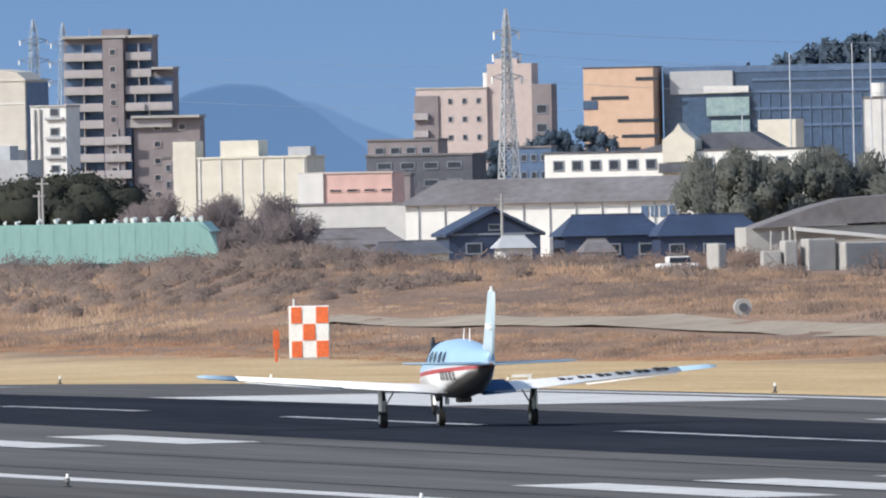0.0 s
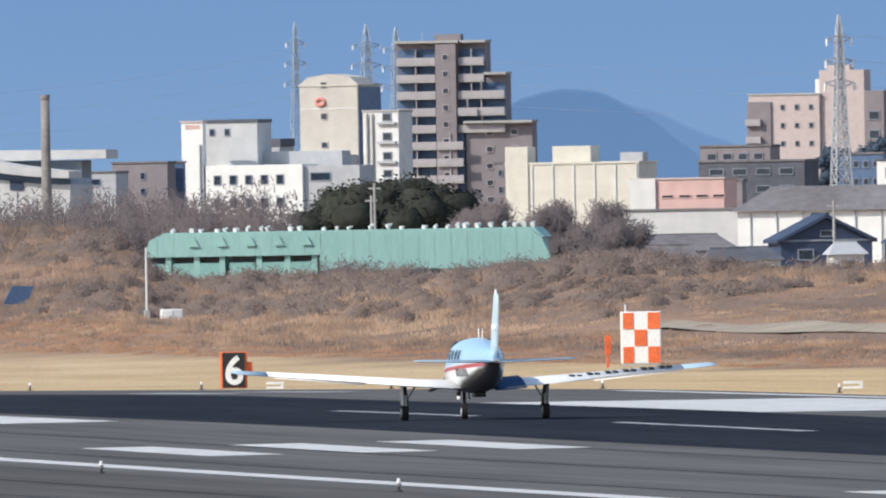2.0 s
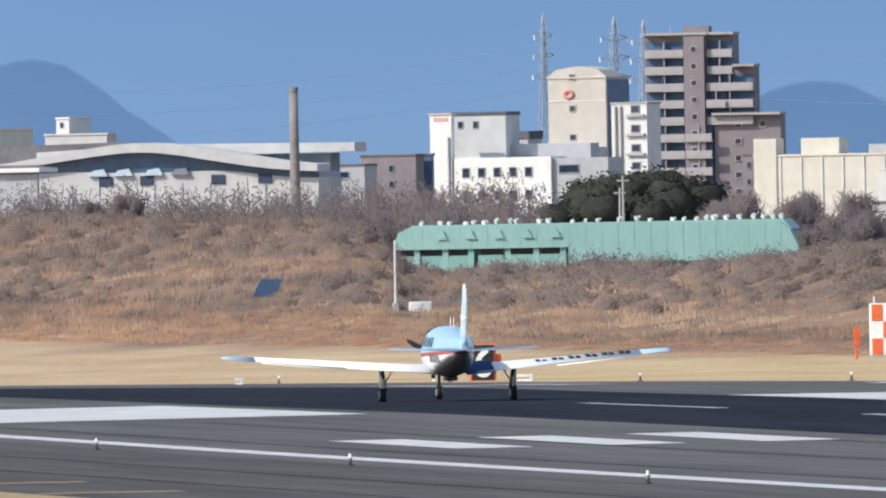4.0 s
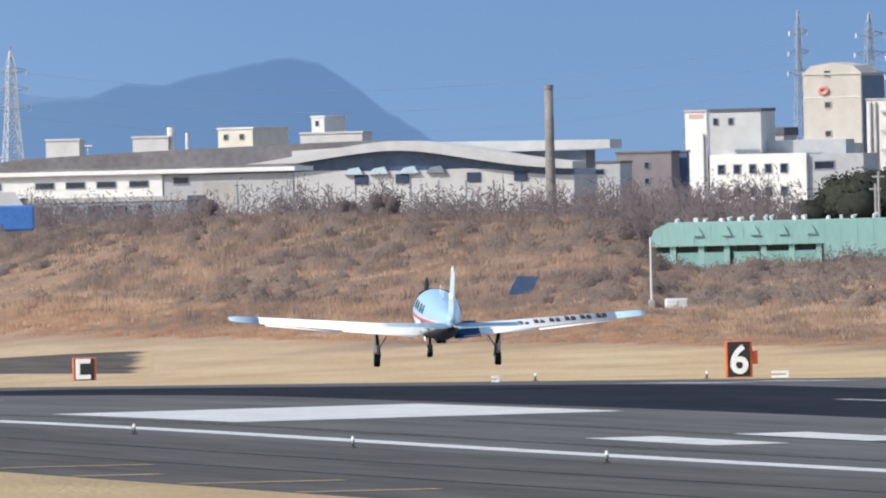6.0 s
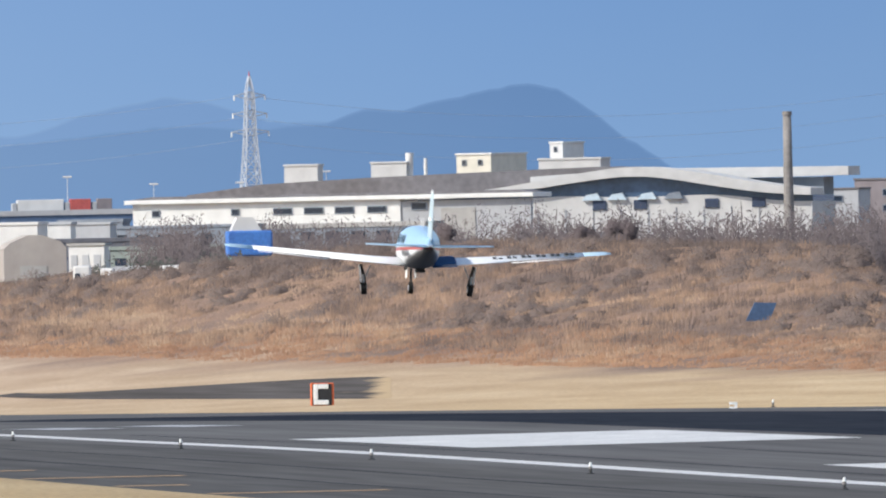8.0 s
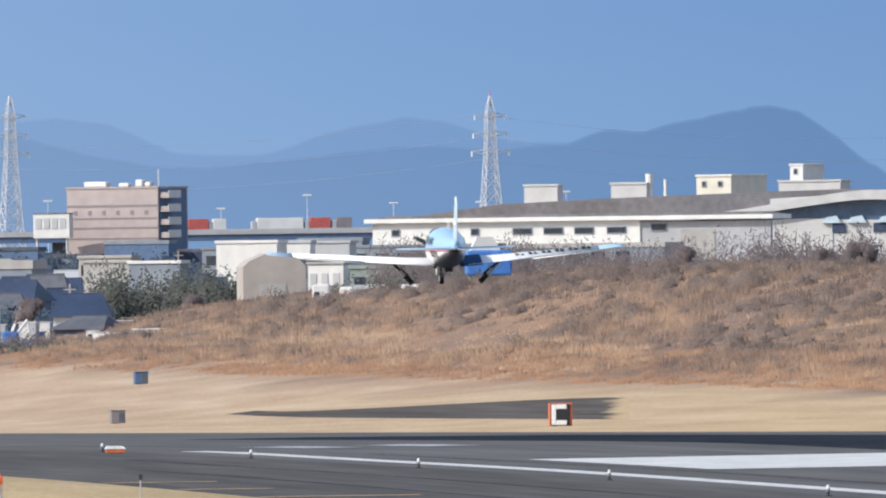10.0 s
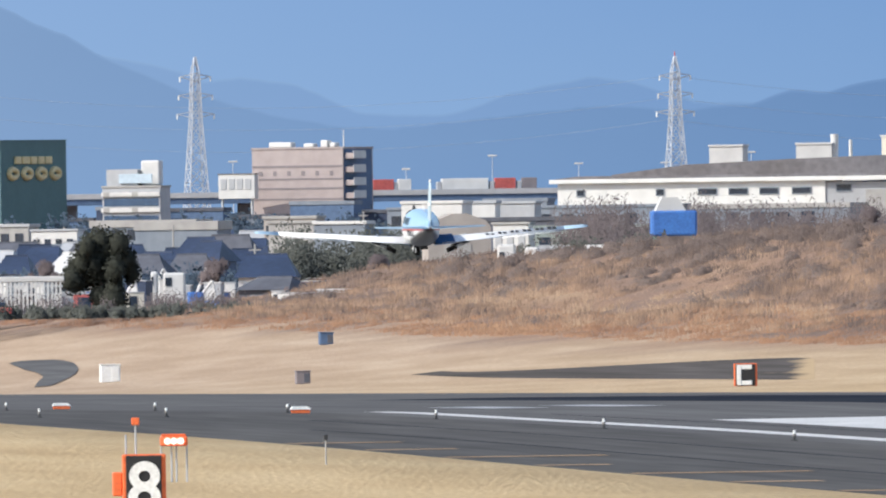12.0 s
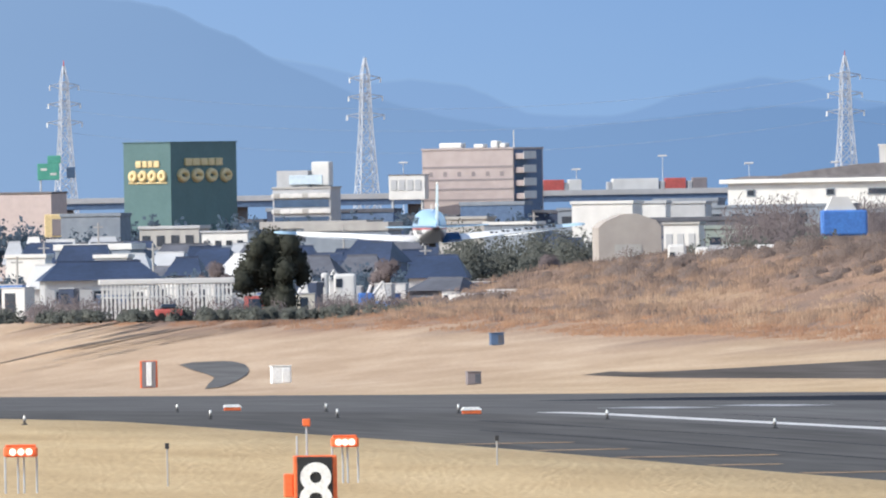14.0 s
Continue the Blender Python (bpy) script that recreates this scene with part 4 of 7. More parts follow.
for i in range(5):
    window(e, 3.9 + 1.95 * i, 8.0 - TOWN, 0.95, 1.2, 0.2)
    window(e, 3.9 + 1.95 * i, 5.2 - TOWN, 0.95, 1.2, 0.2)
for i in range(2):
    window(e, 2.1 + 1.9 * i, 14.0 - TOWN, 0.7, 0.9, 6.2)
window(e, 15.8, 8.3 - TOWN, 2.6, 1.1, 0.8)
part("drain_pipe", tube((2.3, -0.15, 0), (2.3, -0.15, 13 - TOWN), 0.14, 0.14, 6), M["grey"], e)
part("sign_patch", box(0.5, 2.3, -0.05, 0.0, 14.9 - TOWN, 15.4 - TOWN), M["pink"], e)

e = building("silo_tower", "cream mill tower with arched top and red emblem", 453.1, 463.6, 4000, 20.4, "millwall", corner=460.0, roof="millwall")
w = 6.9 / math.cos(radians(27))
part("crown", prism([(0, 20.4 - TOWN), (w, 20.4 - TOWN), (w * 0.86, 21.3 - TOWN), (w * 0.5, 21.7 - TOWN), (w * 0.14, 21.3 - TOWN)], 0.0, 6.0), M["millwall"], e)
# the flank's shade is put on as a dark blue sheet
part("flank", box(w, w + 0.06, 0.5, 8.2, 0.2, 20.0 - TOWN), M["bluesheet"], e)
for z in (19.9, 16.0, 12.4):
    window(e, w * 0.36, z - TOWN, 0.95, 0.85, -0.0, frame_mat="concrete")
part("band", box(0.0, w, -0.06, 0.0, 17.3 - TOWN, 17.45 - TOWN), M["white"], e)
part("emblem", ring((w * 0.36, -0.08, 18.2 - TOWN), (1, 0, 0), (0, 0, 1), 0.55, 0.42, 0.24), M["fadedred"], e)
part("low_hall", box(0.5, w * 0.98, -2.4, 0.0, 0, 11.6 - TOWN, 0.04), M["palewall"], e)

e = building("mill_annex", "tall narrow white annex with pipes", 456.4, 462.8, 3960, 17.0, "white", corner=460.6, roof="concrete")
for z in (16.0, 13.6, 11.2, 9.0):
    part("gallery", box(2.0, 4.4, -0.5, 0.0, z - TOWN - 0.8, z - TOWN - 0.5), M["grey"], e)
    window(e, 2.6, z - TOWN - 0.4, 1.2, 1.0)
for x in (0.6, 1.3):
    part("pipe", tube((x, -0.2, 0), (x, -0.2, 16.5 - TOWN), 0.14, 0.14, 7), M["concrete"], e)
building("mill_hall", "low dark roofed hall between the mill blocks", 441.5, 455.0, 4030, 13.8, "grey", deep=8, roof="darkgrey", cap=1.0)

# ---- chimney and neighbours
e = thing("chimney", "tall tapering grey concrete chimney", "chimney", (394.8, 3750, TOWN))
part("shaft", loft([[(r * math.cos(6.2832 * i / 20), r * math.sin(6.2832 * i / 20), z) for i in range(20)] for r, z in ((0.72, 0), (0.62, 7), (0.54, 13), (0.5, 19.2))]), M["grime"], e)
part("rim", tube((0, 0, 19.0), (0, 0, 19.5), 0.58, 0.56, 20), M["grime"], e)
building("workshop", "brown clad two-storey workshop", 413.3, 420.6, 3850, 11.0, "browntile", deep=8, windows=[(0.5, 8.8, 0.7, 0.9), (0.5, 6.9, 0.7, 0.9), (0.2, 8.8, 0.5, 0.9)])
building("store", "blue end block of the workshop", 420.7, 422.4, 3853, 11.0, "bluesheet", deep=6)
building("store", "grey two-storey store with dark strip windows", 402.0, 412.5, 3830, 9.9, "grey", deep=8, windows=[(0.1, 8.2, 2.2, 0.9), (0.5, 8.2, 3.0, 0.8), (0.15, 6.4, 3.6, 0.8)])

# ---- the big works with wave roofs
def build_works():
    e = thing("factory_hall", "large pale factory hall with wave roof", "building", (354.0, 3780, TOWN), -15.0)

    crest = [(-2, 9.95), (4.3, 10.1), (9.7, 10.6), (15.8, 11.6), (21.9, 12.55), (25.9, 12.9), (30, 12.6), (35.4, 11.75), (40.7, 10.65), (47, 9.85)]
    thick = [(-2, 0.4), (9.7, 0.75), (22, 1.05), (26, 1.1), (35, 1.35), (41, 1.1), (47, 0.8)]
    low = [(-2, 9.1), (9.7, 9.2), (18.6, 9.6), (21.0, 9.3), (30.5, 9.25), (35.3, 9.45), (43, 8.45), (47, 8.3)]
    xs = [-2 + 0.98 * i for i in range(51)]

    def soft(table, x):
        return sum(lerp_table(table, x + d) for d in (-2.2, -1.1, 0, 1.1, 2.2)) / 5 - TOWN
    top = [(x, soft(crest, x)) for x in xs]
    under = [(x, soft(crest, x) - soft(thick, x) - TOWN) for x in xs]
    sill = [(x, min(soft(low, x), z - 0.1)) for x, z in under]
    part("back_roof", prism([(12, 11.9 - TOWN), (27, 12.6 - TOWN), (50, 12.4 - TOWN), (50, 11.35 - TOWN), (12, 11.0 - TOWN)], 9, 18), M["palewall"], e)
    part("back_wall", box(14, 46.9, 10, 17.5, 0, 11.2 - TOWN), M["slate"], e)
    part("main_roof", prism([(-31, 9.0 - TOWN), (-31, 10.6 - TOWN), (-22, 11.7 - TOWN), (-8.5, 12.25 - TOWN), (0.8, 12.5 - TOWN), (12, 12.8 - TOWN), (19.0, 12.95 - TOWN), (24, 12.75 - TOWN), (24, 9.0 - TOWN)], 19, 34), M["roofgrey"], e)
    part("wall", prism([(-1.6, 0), (46.6, 0)] + list(reversed(sill)), 0.6, 18), M["palewall"], e)
    part("clerestory", prism(sill + list(reversed(under)), 0.9, 17), M["blueglass"], e)
    part("roof", prism([(x, z - 0.02) for x, z in under] + list(reversed(top)), -0.6, 8.8), M["palewall"], e)
    for x in (19.6, 22.6, 26.2, 29.4):
        part("canopy", prism([(x, 9.55), (x + 2.3, 9.55), (x + 1.8, 10.4), (x + 0.5, 10.2)], 0.1, 0.6), M["paleblue" if x < 29 else "slate"], e)
    for x in (20.8, 25.7, 34.2, 39.8):
        part("hatch", box(x, x + 1.6, 0.4, 0.7, 8.4, 9.5, 0.05), M["darkblue"], e)
    part("panel", box(3.0, 7.2, 0.45, 0.62, 0, 7.6, 0.04), M["grey"], e)
    for i in range(14):
        part("downpipe", tube((1.0 + 3.3 * i, 0.55, 0), (1.0 + 3.3 * i, 0.55, 8.6), 0.09, 0.09, 6), M["grey"], e)


build_works()
e = thing("factory_office", "long white factory with strip windows", "building", (313.5, 3700, TOWN), -15.0)
part("wall", box(0, 31.3, 0, 12, 0, 9.5 - TOWN, 0.04), M["freshwhite"], e)
part("end_wall", box(31.3, 46.5, 0.2, 1.6, 0, 9.3 - TOWN, 0.04), M["grey"], e)
part("eave", box(-0.9, 46.9, -0.6, 12.4, 9.5 - TOWN, 10.0 - TOWN, 0.05), M["freshwhite"], e)
part("roof", prism([(-0.8, 10.0 - TOWN), (46.6, 10.0 - TOWN), (45.0, 10.35 - TOWN), (2.0, 10.35 - TOWN)], 1, 11), M["roofgrey"], e)
for i, x in enumerate((2.2, 11.5, 16.4, 20.0, 23.6, 27.4)):
    window(e, x, 8.0 - TOWN, 1.0 if i < 2 else 2.3, 0.8)
window(e, 32.5, 8.2 - TOWN, 1.9, 0.9, 0.2)
part("shutter", box(36.0, 40.0, 0.1, 0.22, 0, 8.4 - TOWN), M["concrete"], e)
building("roof_house", "cream stair house over the factory", 365.3, 374.6, 3850, 15.0, "cream", corner=369.3, roof="white", windows=[(0.16, 13.5, 0.6, 0.7), (0.62, 13.5, 0.6, 0.7)])
building("roof_house", "pale box-shaped tower over the factory", 381.5, 386.2, 3900, 16.3, "white", corner=383.0, roof="white", windows=[(0.3, 15.0, 0.5, 0.7)])
building("roof_house", "long low grey plant room on the factory", 379.6, 387.9, 3895, 14.3, "palewall", deep=5, roof="palewall")
building("roof_house", "small grey plant room", 349.0, 353.5, 3900, 14.2, "palewall", deep=4, roof="palewall")
e = building("roof_house", "grey plant room with vents", 359.6, 364.4, 3900, 14.3, "palewall", deep=4, roof="palewall")
part("vent", tube((4.6, 1, 10), (4.6, 1, 15.9), 0.3, 0.5, 10), M["white"], e)
part("vent", tube((6.6, 1, 10), (6.6, 1, 15.2), 0.22, 0.22, 10), M["white"], e)

# ---- left-hand town
e = building("sign_building", "dark green shop sign tower with yellow lettering bars", 263.5, 278.7, 4000, 16.2, "depo", corner=269.2, roof="depo", cap=0.1)
w = 5.7 / math.cos(radians(27))
def sign_ring(parent, centre, wide, tall, bar, on_flank):
    """A fat rounded ring on the front or the flank of the tower."""
    part("letter_shape", ring(centre, (0, 1, 0) if on_flank else (1, 0, 0), (0, 0, 1), wide, tall, bar), M["yellow"], parent)


for x0, x1 in ((0.26, 0.38), (0.4, 0.5), (0.52, 0.62), (0.64, 0.76)):
    part("letter_block", box(w * x0, w * x1, -0.16, 0.0, 13.0 - TOWN, 13.85 - TOWN, 0.1), M["yellow"], e)
for k in range(4):
    sign_ring(e, (w * (0.2 + 0.205 * k), -0.05, 11.9 - TOWN), 0.36, 0.48, 0.31, False)
part("underline", box(w * 0.1, w * 0.92, -0.14, 0.0, 11.0 - TOWN, 11.2 - TOWN, 0.04), M["yellow"], e)
d = 9.5 / math.sin(radians(27))
for y0, y1 in ((0.2, 0.29), (0.31, 0.42), (0.44, 0.53), (0.55, 0.64), (0.66, 0.76)):
    part("letter_block", box(w, w + 0.3, d * y0, d * y1, 13.2 - TOWN, 14.15 - TOWN, 0.12), M["yellow"], e)
for k in range(4):
    sign_ring(e, (w + 0.1, d * (0.17 + 0.215 * k), 12.0 - TOWN), 1.3, 0.52, 0.4, True)

e = building("hotel", "pale pink brown hotel with dark bands and roof tanks", 315.8, 331.9, 4200, 15.2, "hotelwall", corner=327.3, roof="hotelwall")
w = 11.5 / math.cos(radians(27))
for z, t in ((12.55, 0.3), (10.95, 0.22), (9.7, 0.25), (8.3, 0.25)):
    part("strip_window", box(0.1, w - 0.1, -0.05, 0.02, z - TOWN, z - TOWN + t), M["browntile"], e)
# flat dark tile panels in place of shaded recesses
for i in range(6):
    part("recess", box(1.0 + 2.0 * i, 1.5 + 2.0 * i, -0.05, 0.02, 11.5 - TOWN, 12.1 - TOWN), M["browntile"], e)
# dark blue sheet colours the side that lies in shade
part("flank", box(w, w + 0.08, 0.3, 9.6, 0, 14.9 - TOWN), M["bluesheet"], e)
for z in (14.4, 12.6, 10.9, 9.2):
    bal = part("balcony", box(w + 0.08, w + 1.3, 0.4, 4.6, z - TOWN - 0.75, z - TOWN, 0.05), M["hotelwall"], e)
    part("railing", box(w + 1.3, w + 1.36, 0.4, 4.6, z - TOWN - 0.7, z - TOWN + 0.3), M["white"], bal)
for x, r, hh in ((3.6, 1.6, 0.6), (7.6, 0.7, 0.4), (9.8, 0.5, 0.8), (11.0, 0.4, 0.5)):
    part("roof_tank", box(x - r, x + r, 1, 2.6, 15.2 - TOWN, 15.3 - TOWN + hh, 0.15), M["white"], e)
part("roof_mast", tube((12.2, 2, 15.1 - TOWN), (12.2, 2, 17.4 - TOWN), 0.09, 0.07, 6), M["white"], e)
e = building("parking_deck", "white lettered board beside the hotel, writing as bars", 311.0, 316.0, 4195, 11.9, "white", deep=2, base=8.6, cap=0.1)
for i in range(4):
    part("letter_bar", box(0.3 + 1.1 * i, 1.1 + 1.1 * i, -0.08, 0.0, 1.2, 2.6, 0.03), M["grey"], e)
for x in (0.4, 4.4):
    part("post", tube((x, 0.5, -9.2), (x, 0.5, 0.05), 0.2, 0.2, 6), M["steel"], e)

e = building("car_dealer", "pale grey block with white bands and roof tank", 289.1, 297.3, 4100, 10.4, "grey", deep=8, roof="concrete")
for z in (9.0, 7.0):
    part("band", box(-0.1, 7.6, -0.3, 0.0, z - TOWN, z - TOWN + 0.55), M["white"], e)
    for i in range(6):
        part("panel", box(0.2 + 1.25 * i, 1.0 + 1.25 * i, -0.36, -0.3, z - TOWN + 0.05, z - TOWN + 0.6, 0.03), M["white" if i % 3 else "concrete"], e)
for z in (7.8, 5.6):
    part("strip_window", box(0.2, 7.4, -0.08, 0.0, z - TOWN, z - TOWN + 1.0), M["blueglass"], e)
part("roof_house", box(0.3, 4.4, 1, 5, 10.4 - TOWN, 12.5 - TOWN), M["grey"], e)
part("sign_panel", box(2.0, 6.4, 0.6, 0.9, 10.7 - TOWN, 11.9 - TOWN, 0.05), M["paleblue"], e)
part("tank", box(4.6, 7.0, 2, 4, 10.4 - TOWN, 13.6 - TOWN, 0.2), M["white"], e)
building("storehouse", "beige storehouse with grey pattern", 246.5, 258.8, 4050, 10.3, "pinkish", deep=8)
e = thing("traffic_sign", "green road sign on a pole", "sign", (258.2, 4080, TOWN))
part("pole", tube((0, 0, 0), (0, 0, 13.5), 0.14, 0.12, 7), M["steel"], e)
SIGN_GREEN = mat("green sign face", (0.1, 0.38, 0.29), 0.5, (0.08, 0.33, 0.25), 1.0)
part("panel", box(-0.4, 2.4, -0.15, -0.02, 12.4, 14.5, 0.08), SIGN_GREEN, e)
part("top_panel", box(0.9, 2.6, -0.15, -0.02, 14.5, 15.5, 0.08), SIGN_GREEN, e)
for x, z in ((0.0, 13.6), (1.2, 13.0)):
    part("writing_bar", box(x, x + 0.8, -0.19, -0.15, z, z + 0.3), M["white"], e)
part("patch", box(3.3, 4.4, -0.2, -0.05, 12.6, 14.0, 0.05), M["blueglass"], e)
e = thing("billboard", "yellow roadside board on dark posts", "sign", (247.2, 3900, TOWN))
part("panel", box(0, 3.0, 0, 0.3, 5.2, 8.0, 0.1), M["yellow"], e)
part("inner_panel", box(0.9, 2.2, -0.06, 0, 5.4, 7.4, 0.04), M["browntile"], e)
for x in (0.4, 2.6):
    part("post", tube((x, 0.15, 0), (x, 0.15, 5.3), 0.12, 0.12, 6), M["darkmetal"], e)

# viaduct with lorries
e = thing("viaduct", "long grey road viaduct on piers", "viaduct", (255.0, 4230, TOWN))
part("deck", box(0, 160, 0, 8, 8.6, 9.5, 0.05), M["bluesheet"], e)
part("barrier", box(0, 160, -0.2, 0.0, 9.4, 10.1, 0.02), M["grey"], e)
for i in range(14):
    part("pier", box(4 + 11.5 * i, 5.6 + 11.5 * i, 2, 6, 0, 8.62), M["darkgrey"], e)
for n, (x, w, c) in enumerate(((333.5, 3.4, "red"), (342.6, 6.8, "white"), (349.6, 3.4, "red"), (353.2, 2.6, "browntile"), (336.8, 2.4, "white"))):
    e = thing("lorry", {"red": "lorry with red box body on the viaduct", "white": "lorry with white box body on the viaduct", "browntile": "lorry with maroon box body on the viaduct"}[c], "lorry", (x, 4231, TOWN + 9.5), 0, "lorries")
    part("cargo_box", box(0.7, w, 0.4, 2.8, 0.5, 2.0, 0.06), M[c], e)
    part("cab", box(0, 0.65, 0.5, 2.7, 0.4, 1.6, 0.1), M["grey"], e)
    for k in range(3):
        part("wheel", tube((0.4 + (w - 0.8) * k / 2, 0.35, 0.3), (0.4 + (w - 0.8) * k / 2, 0.6, 0.3), 0.3, 0.3, 10), M["tyre"], e)

# added dark blocks fill the shaded band along the foot of the viaduct
for n in range(11):
    x0 = 268.0 + 8.4 * n
    wl = ("bluesheet", "slate", "bluesheet", "darkblue")[n % 4]
    e = building("storehouse", "added blue grey block filling the shaded band below the viaduct", x0, x0 + 8.9, 4170 + 3 * (n % 3), 7.3 + 0.9 * math.sin(n * 2.3), wl, deep=4, roof="darkgrey" if n % 3 else "slate", cap=0.5)
    for k in range(4):
        part("door", box(0.5 + 2.0 * k, 1.7 + 2.0 * k, -0.08, 0.0, 0.2, 5.2 + 0.5 * math.sin(k + n)), M["slate" if wl == "bluesheet" else "bluesheet"], e)

# loose town: halls and houses of the near quarter
def build_quarter():
    rng = random.Random(11)
    looks = [("white", "grey", "white sheet metal hall with grey roof"), ("grey", "darkblue", "grey house with dark blue roof"), ("slate", "darkblue", "slate clad house with dark blue roof"), ("bluesheet", "darkgrey", "blue grey shed with dark roof"), ("slate", "slate", "blue grey workshop with matching roof"), ("white", "darkblue", "white house with blue tiled roof"), ("darkgrey", "darkgrey", "dark timber house with dark roof"), ("white", "white", "bright white low hall"), ("bluesheet", "darkblue", "blue grey shed with dark blue roof"), ("darkblue", "darkblue", "dark blue house with tiled roof"), ("greendark", "grey", "green sided shed with grey roof")]
    for i in range(300):
        b = rng.uniform(0.0615, 0.104)
        y = rng.uniform(2330, 3900)
        if b > 0.088 and y < 2700:
            y += 600
        wl, rf, lab = rng.choice(looks)
        w = rng.uniform(1.2, 5.5) * y / 2800
        tall = rng.uniform(2.0, 4.4) * (0.5 + y / 4200)
        gable_house(lab, b * y, y, w, tall, rng.uniform(4, 8), wl, rf, 200 + i, turn=rng.uniform(-30, 0))
    # extra dark blue houses stand in for the town's blue haze
    for i in range(54):
        b, y = rng.uniform(0.0618, 0.0835), rng.uniform(2440, 2820)
        wl, rf, lab = rng.choice(looks[2:4] + looks[6:7] + looks[8:10] + looks[8:10])
        gable_house(lab, b * y, y, rng.uniform(1.8, 5.0), rng.uniform(3.2, 5.3) * (0.4 + y / 4400), rng.uniform(4, 7), wl, rf, 700 + i, turn=rng.uniform(-30, 0))
    def strip(label, x0, x1, y, z1, wall, roof, cap=0.25, deep=5.0, panes=0, pane="glass"):
        e = building("hall", label, x0, x1, y, z1, wall, deep=deep, roof=roof, cap=cap)
        w = (x1 - x0) * 0.9
        for i in range(panes):
            part("window", box(w * (i + 0.2) / panes, w * (i + 0.75) / panes, -0.06, 0.0, z1 - TOWN - 1.9, z1 - TOWN - 0.9), M[pane], e)
        return e
    white, pale = "low hall with bright white front", "pale grey low town hall"
    strip(white, 243.5, 249.9, 3050, 7.55, "white", "white", 0.3)
    strip(white, 250.3, 253.6, 3060, 7.5, "white", "grey", 0.3)
    strip(pale, 253.9, 258.3, 3070, 7.4, "grey", "grey")
    strip("dark roofed store in front of the white hall", 243.0, 258.5, 3000, 5.9, "darkgrey", "darkgrey", 0.4)
    strip(white, 202.6, 205.6, 2450, 5.6, "white", "concrete", 0.2, 3, 3, "grey")
    strip("grey green hall with dull sheet roof", 205.4, 214.5, 2445, 5.3, "sage", "sage", 0.3, 4, 5)
    strip("blue grey hall with dark windows before the factory", 262.0, 292.0, 3300, 7.0, "slate", "slate", 0.3, 8, 12)
    strip("long grey shed beside the factory", 286.0, 316.0, 3360, 6.9, "slate", "concrete", 0.5, 8, 10)
    strip("pale low roof in front of the factory", 266.0, 281.0, 3150, 5.0, "concrete", "slate", 0.5, 6, 8)
    strip(white, 155.4, 158.8, 2500, 3.95, "white", "white", 0.3)
    strip(white, 165.6, 172.4, 2600, 4.6, "slate", "white", 0.5)
    strip(white, 161.0, 163.8, 2480, 3.85, "grey", "white", 0.3)
    strip("white two-storey house front with windows", 198.0, 202.6, 2900, 5.4, "white", "grey", 0.2, 4, 4)
    strip("dull blue grey store beyond the houses", 236.4, 244.0, 3700, 7.4, "slate", "slate", 0.4)
    strip(pale, 199.0, 205.2, 3000, 5.9, "concrete", "grey", 0.3, 4, 4)
    strip("wide grey hall with faded roof", 207.4, 215.6, 2900, 5.95, "slate", "concrete", 0.8, 6)
    strip("beige grey store among town roofs", 226.6, 232.0, 3000, 6.3, "haybale", "concrete", 0.3, 5, 4)
    strip("wide grey hall with faded roof", 216.0, 227.0, 3080, 6.1, "slate", "concrete", 0.7, 6, 6)
    strip("pale grey tank hall", 189.2, 193.4, 2500, 5.9, "concrete", "concrete", 0.2, 4)
    strip("grey hall with white parapet", 191.2, 195.6, 2480, 5.85, "slate", "white", 0.25, 3)
    for x, w, tall in ((146.9, 2.2, 3.3), (149.0, 1.8, 2.9), (151.0, 1.4, 3.2), (147.6, 3.6, 2.4)):
        gable_house("small white shed with bright tilted roof", x, 2352 - 6 * tall, w, tall - TOWN, 4, "white", "white", int(x * 10))
    for x, w, z in ((199.6, 4.0, 3.9), (193.3, 1.3, 4.0), (195.3, 1.0, 3.8), (166.4, 0.9, 2.5), (168.0, 0.5, 2.4), (168.9, 1.6, 2.3)):
        e = thing("van", "white parked van behind the bank", "van", (x, 2334, TOWN), -6, "white vans")
        part("body", box(0, w, 0, 1.6, 0.4, z - TOWN, 0.16), M["white"], e)
        part("windscreen", box(w * 0.1, w * 0.4, -0.05, 0.02, (z - TOWN) * 0.66, (z - TOWN) * 0.88, 0.02), M["glass"], e)
        for k in (0.2, 0.8):
            part("wheel", tube((w * k, -0.03, 0.32), (w * k, 0.2, 0.32), 0.32, 0.32, 10), M["tyre"], e)
    for x in (165.2, 170.8):
        e = thing("digger", "white machine with raised arm", "machine", (x, 2326, TOWN), 0, "machines")
        part("boom", tube((0, 0, 0.9), (1.1, 0, 2.3), 0.13, 0.1, 7), M["white"], e)
        part("dipper", tube((1.1, 0, 2.3), (1.4, 0, 0.8), 0.1, 0.08, 7), M["white"], e)
        part("cab", box(-0.7, 0.4, -0.5, 0.6, 0.45, 1.5, 0.1), M["blueplastic"], e)
        part("track", box(-1.1, 0.9, -0.7, 0.9, 0, 0.5, 0.1), M["darkmetal"], e)


build_quarter()


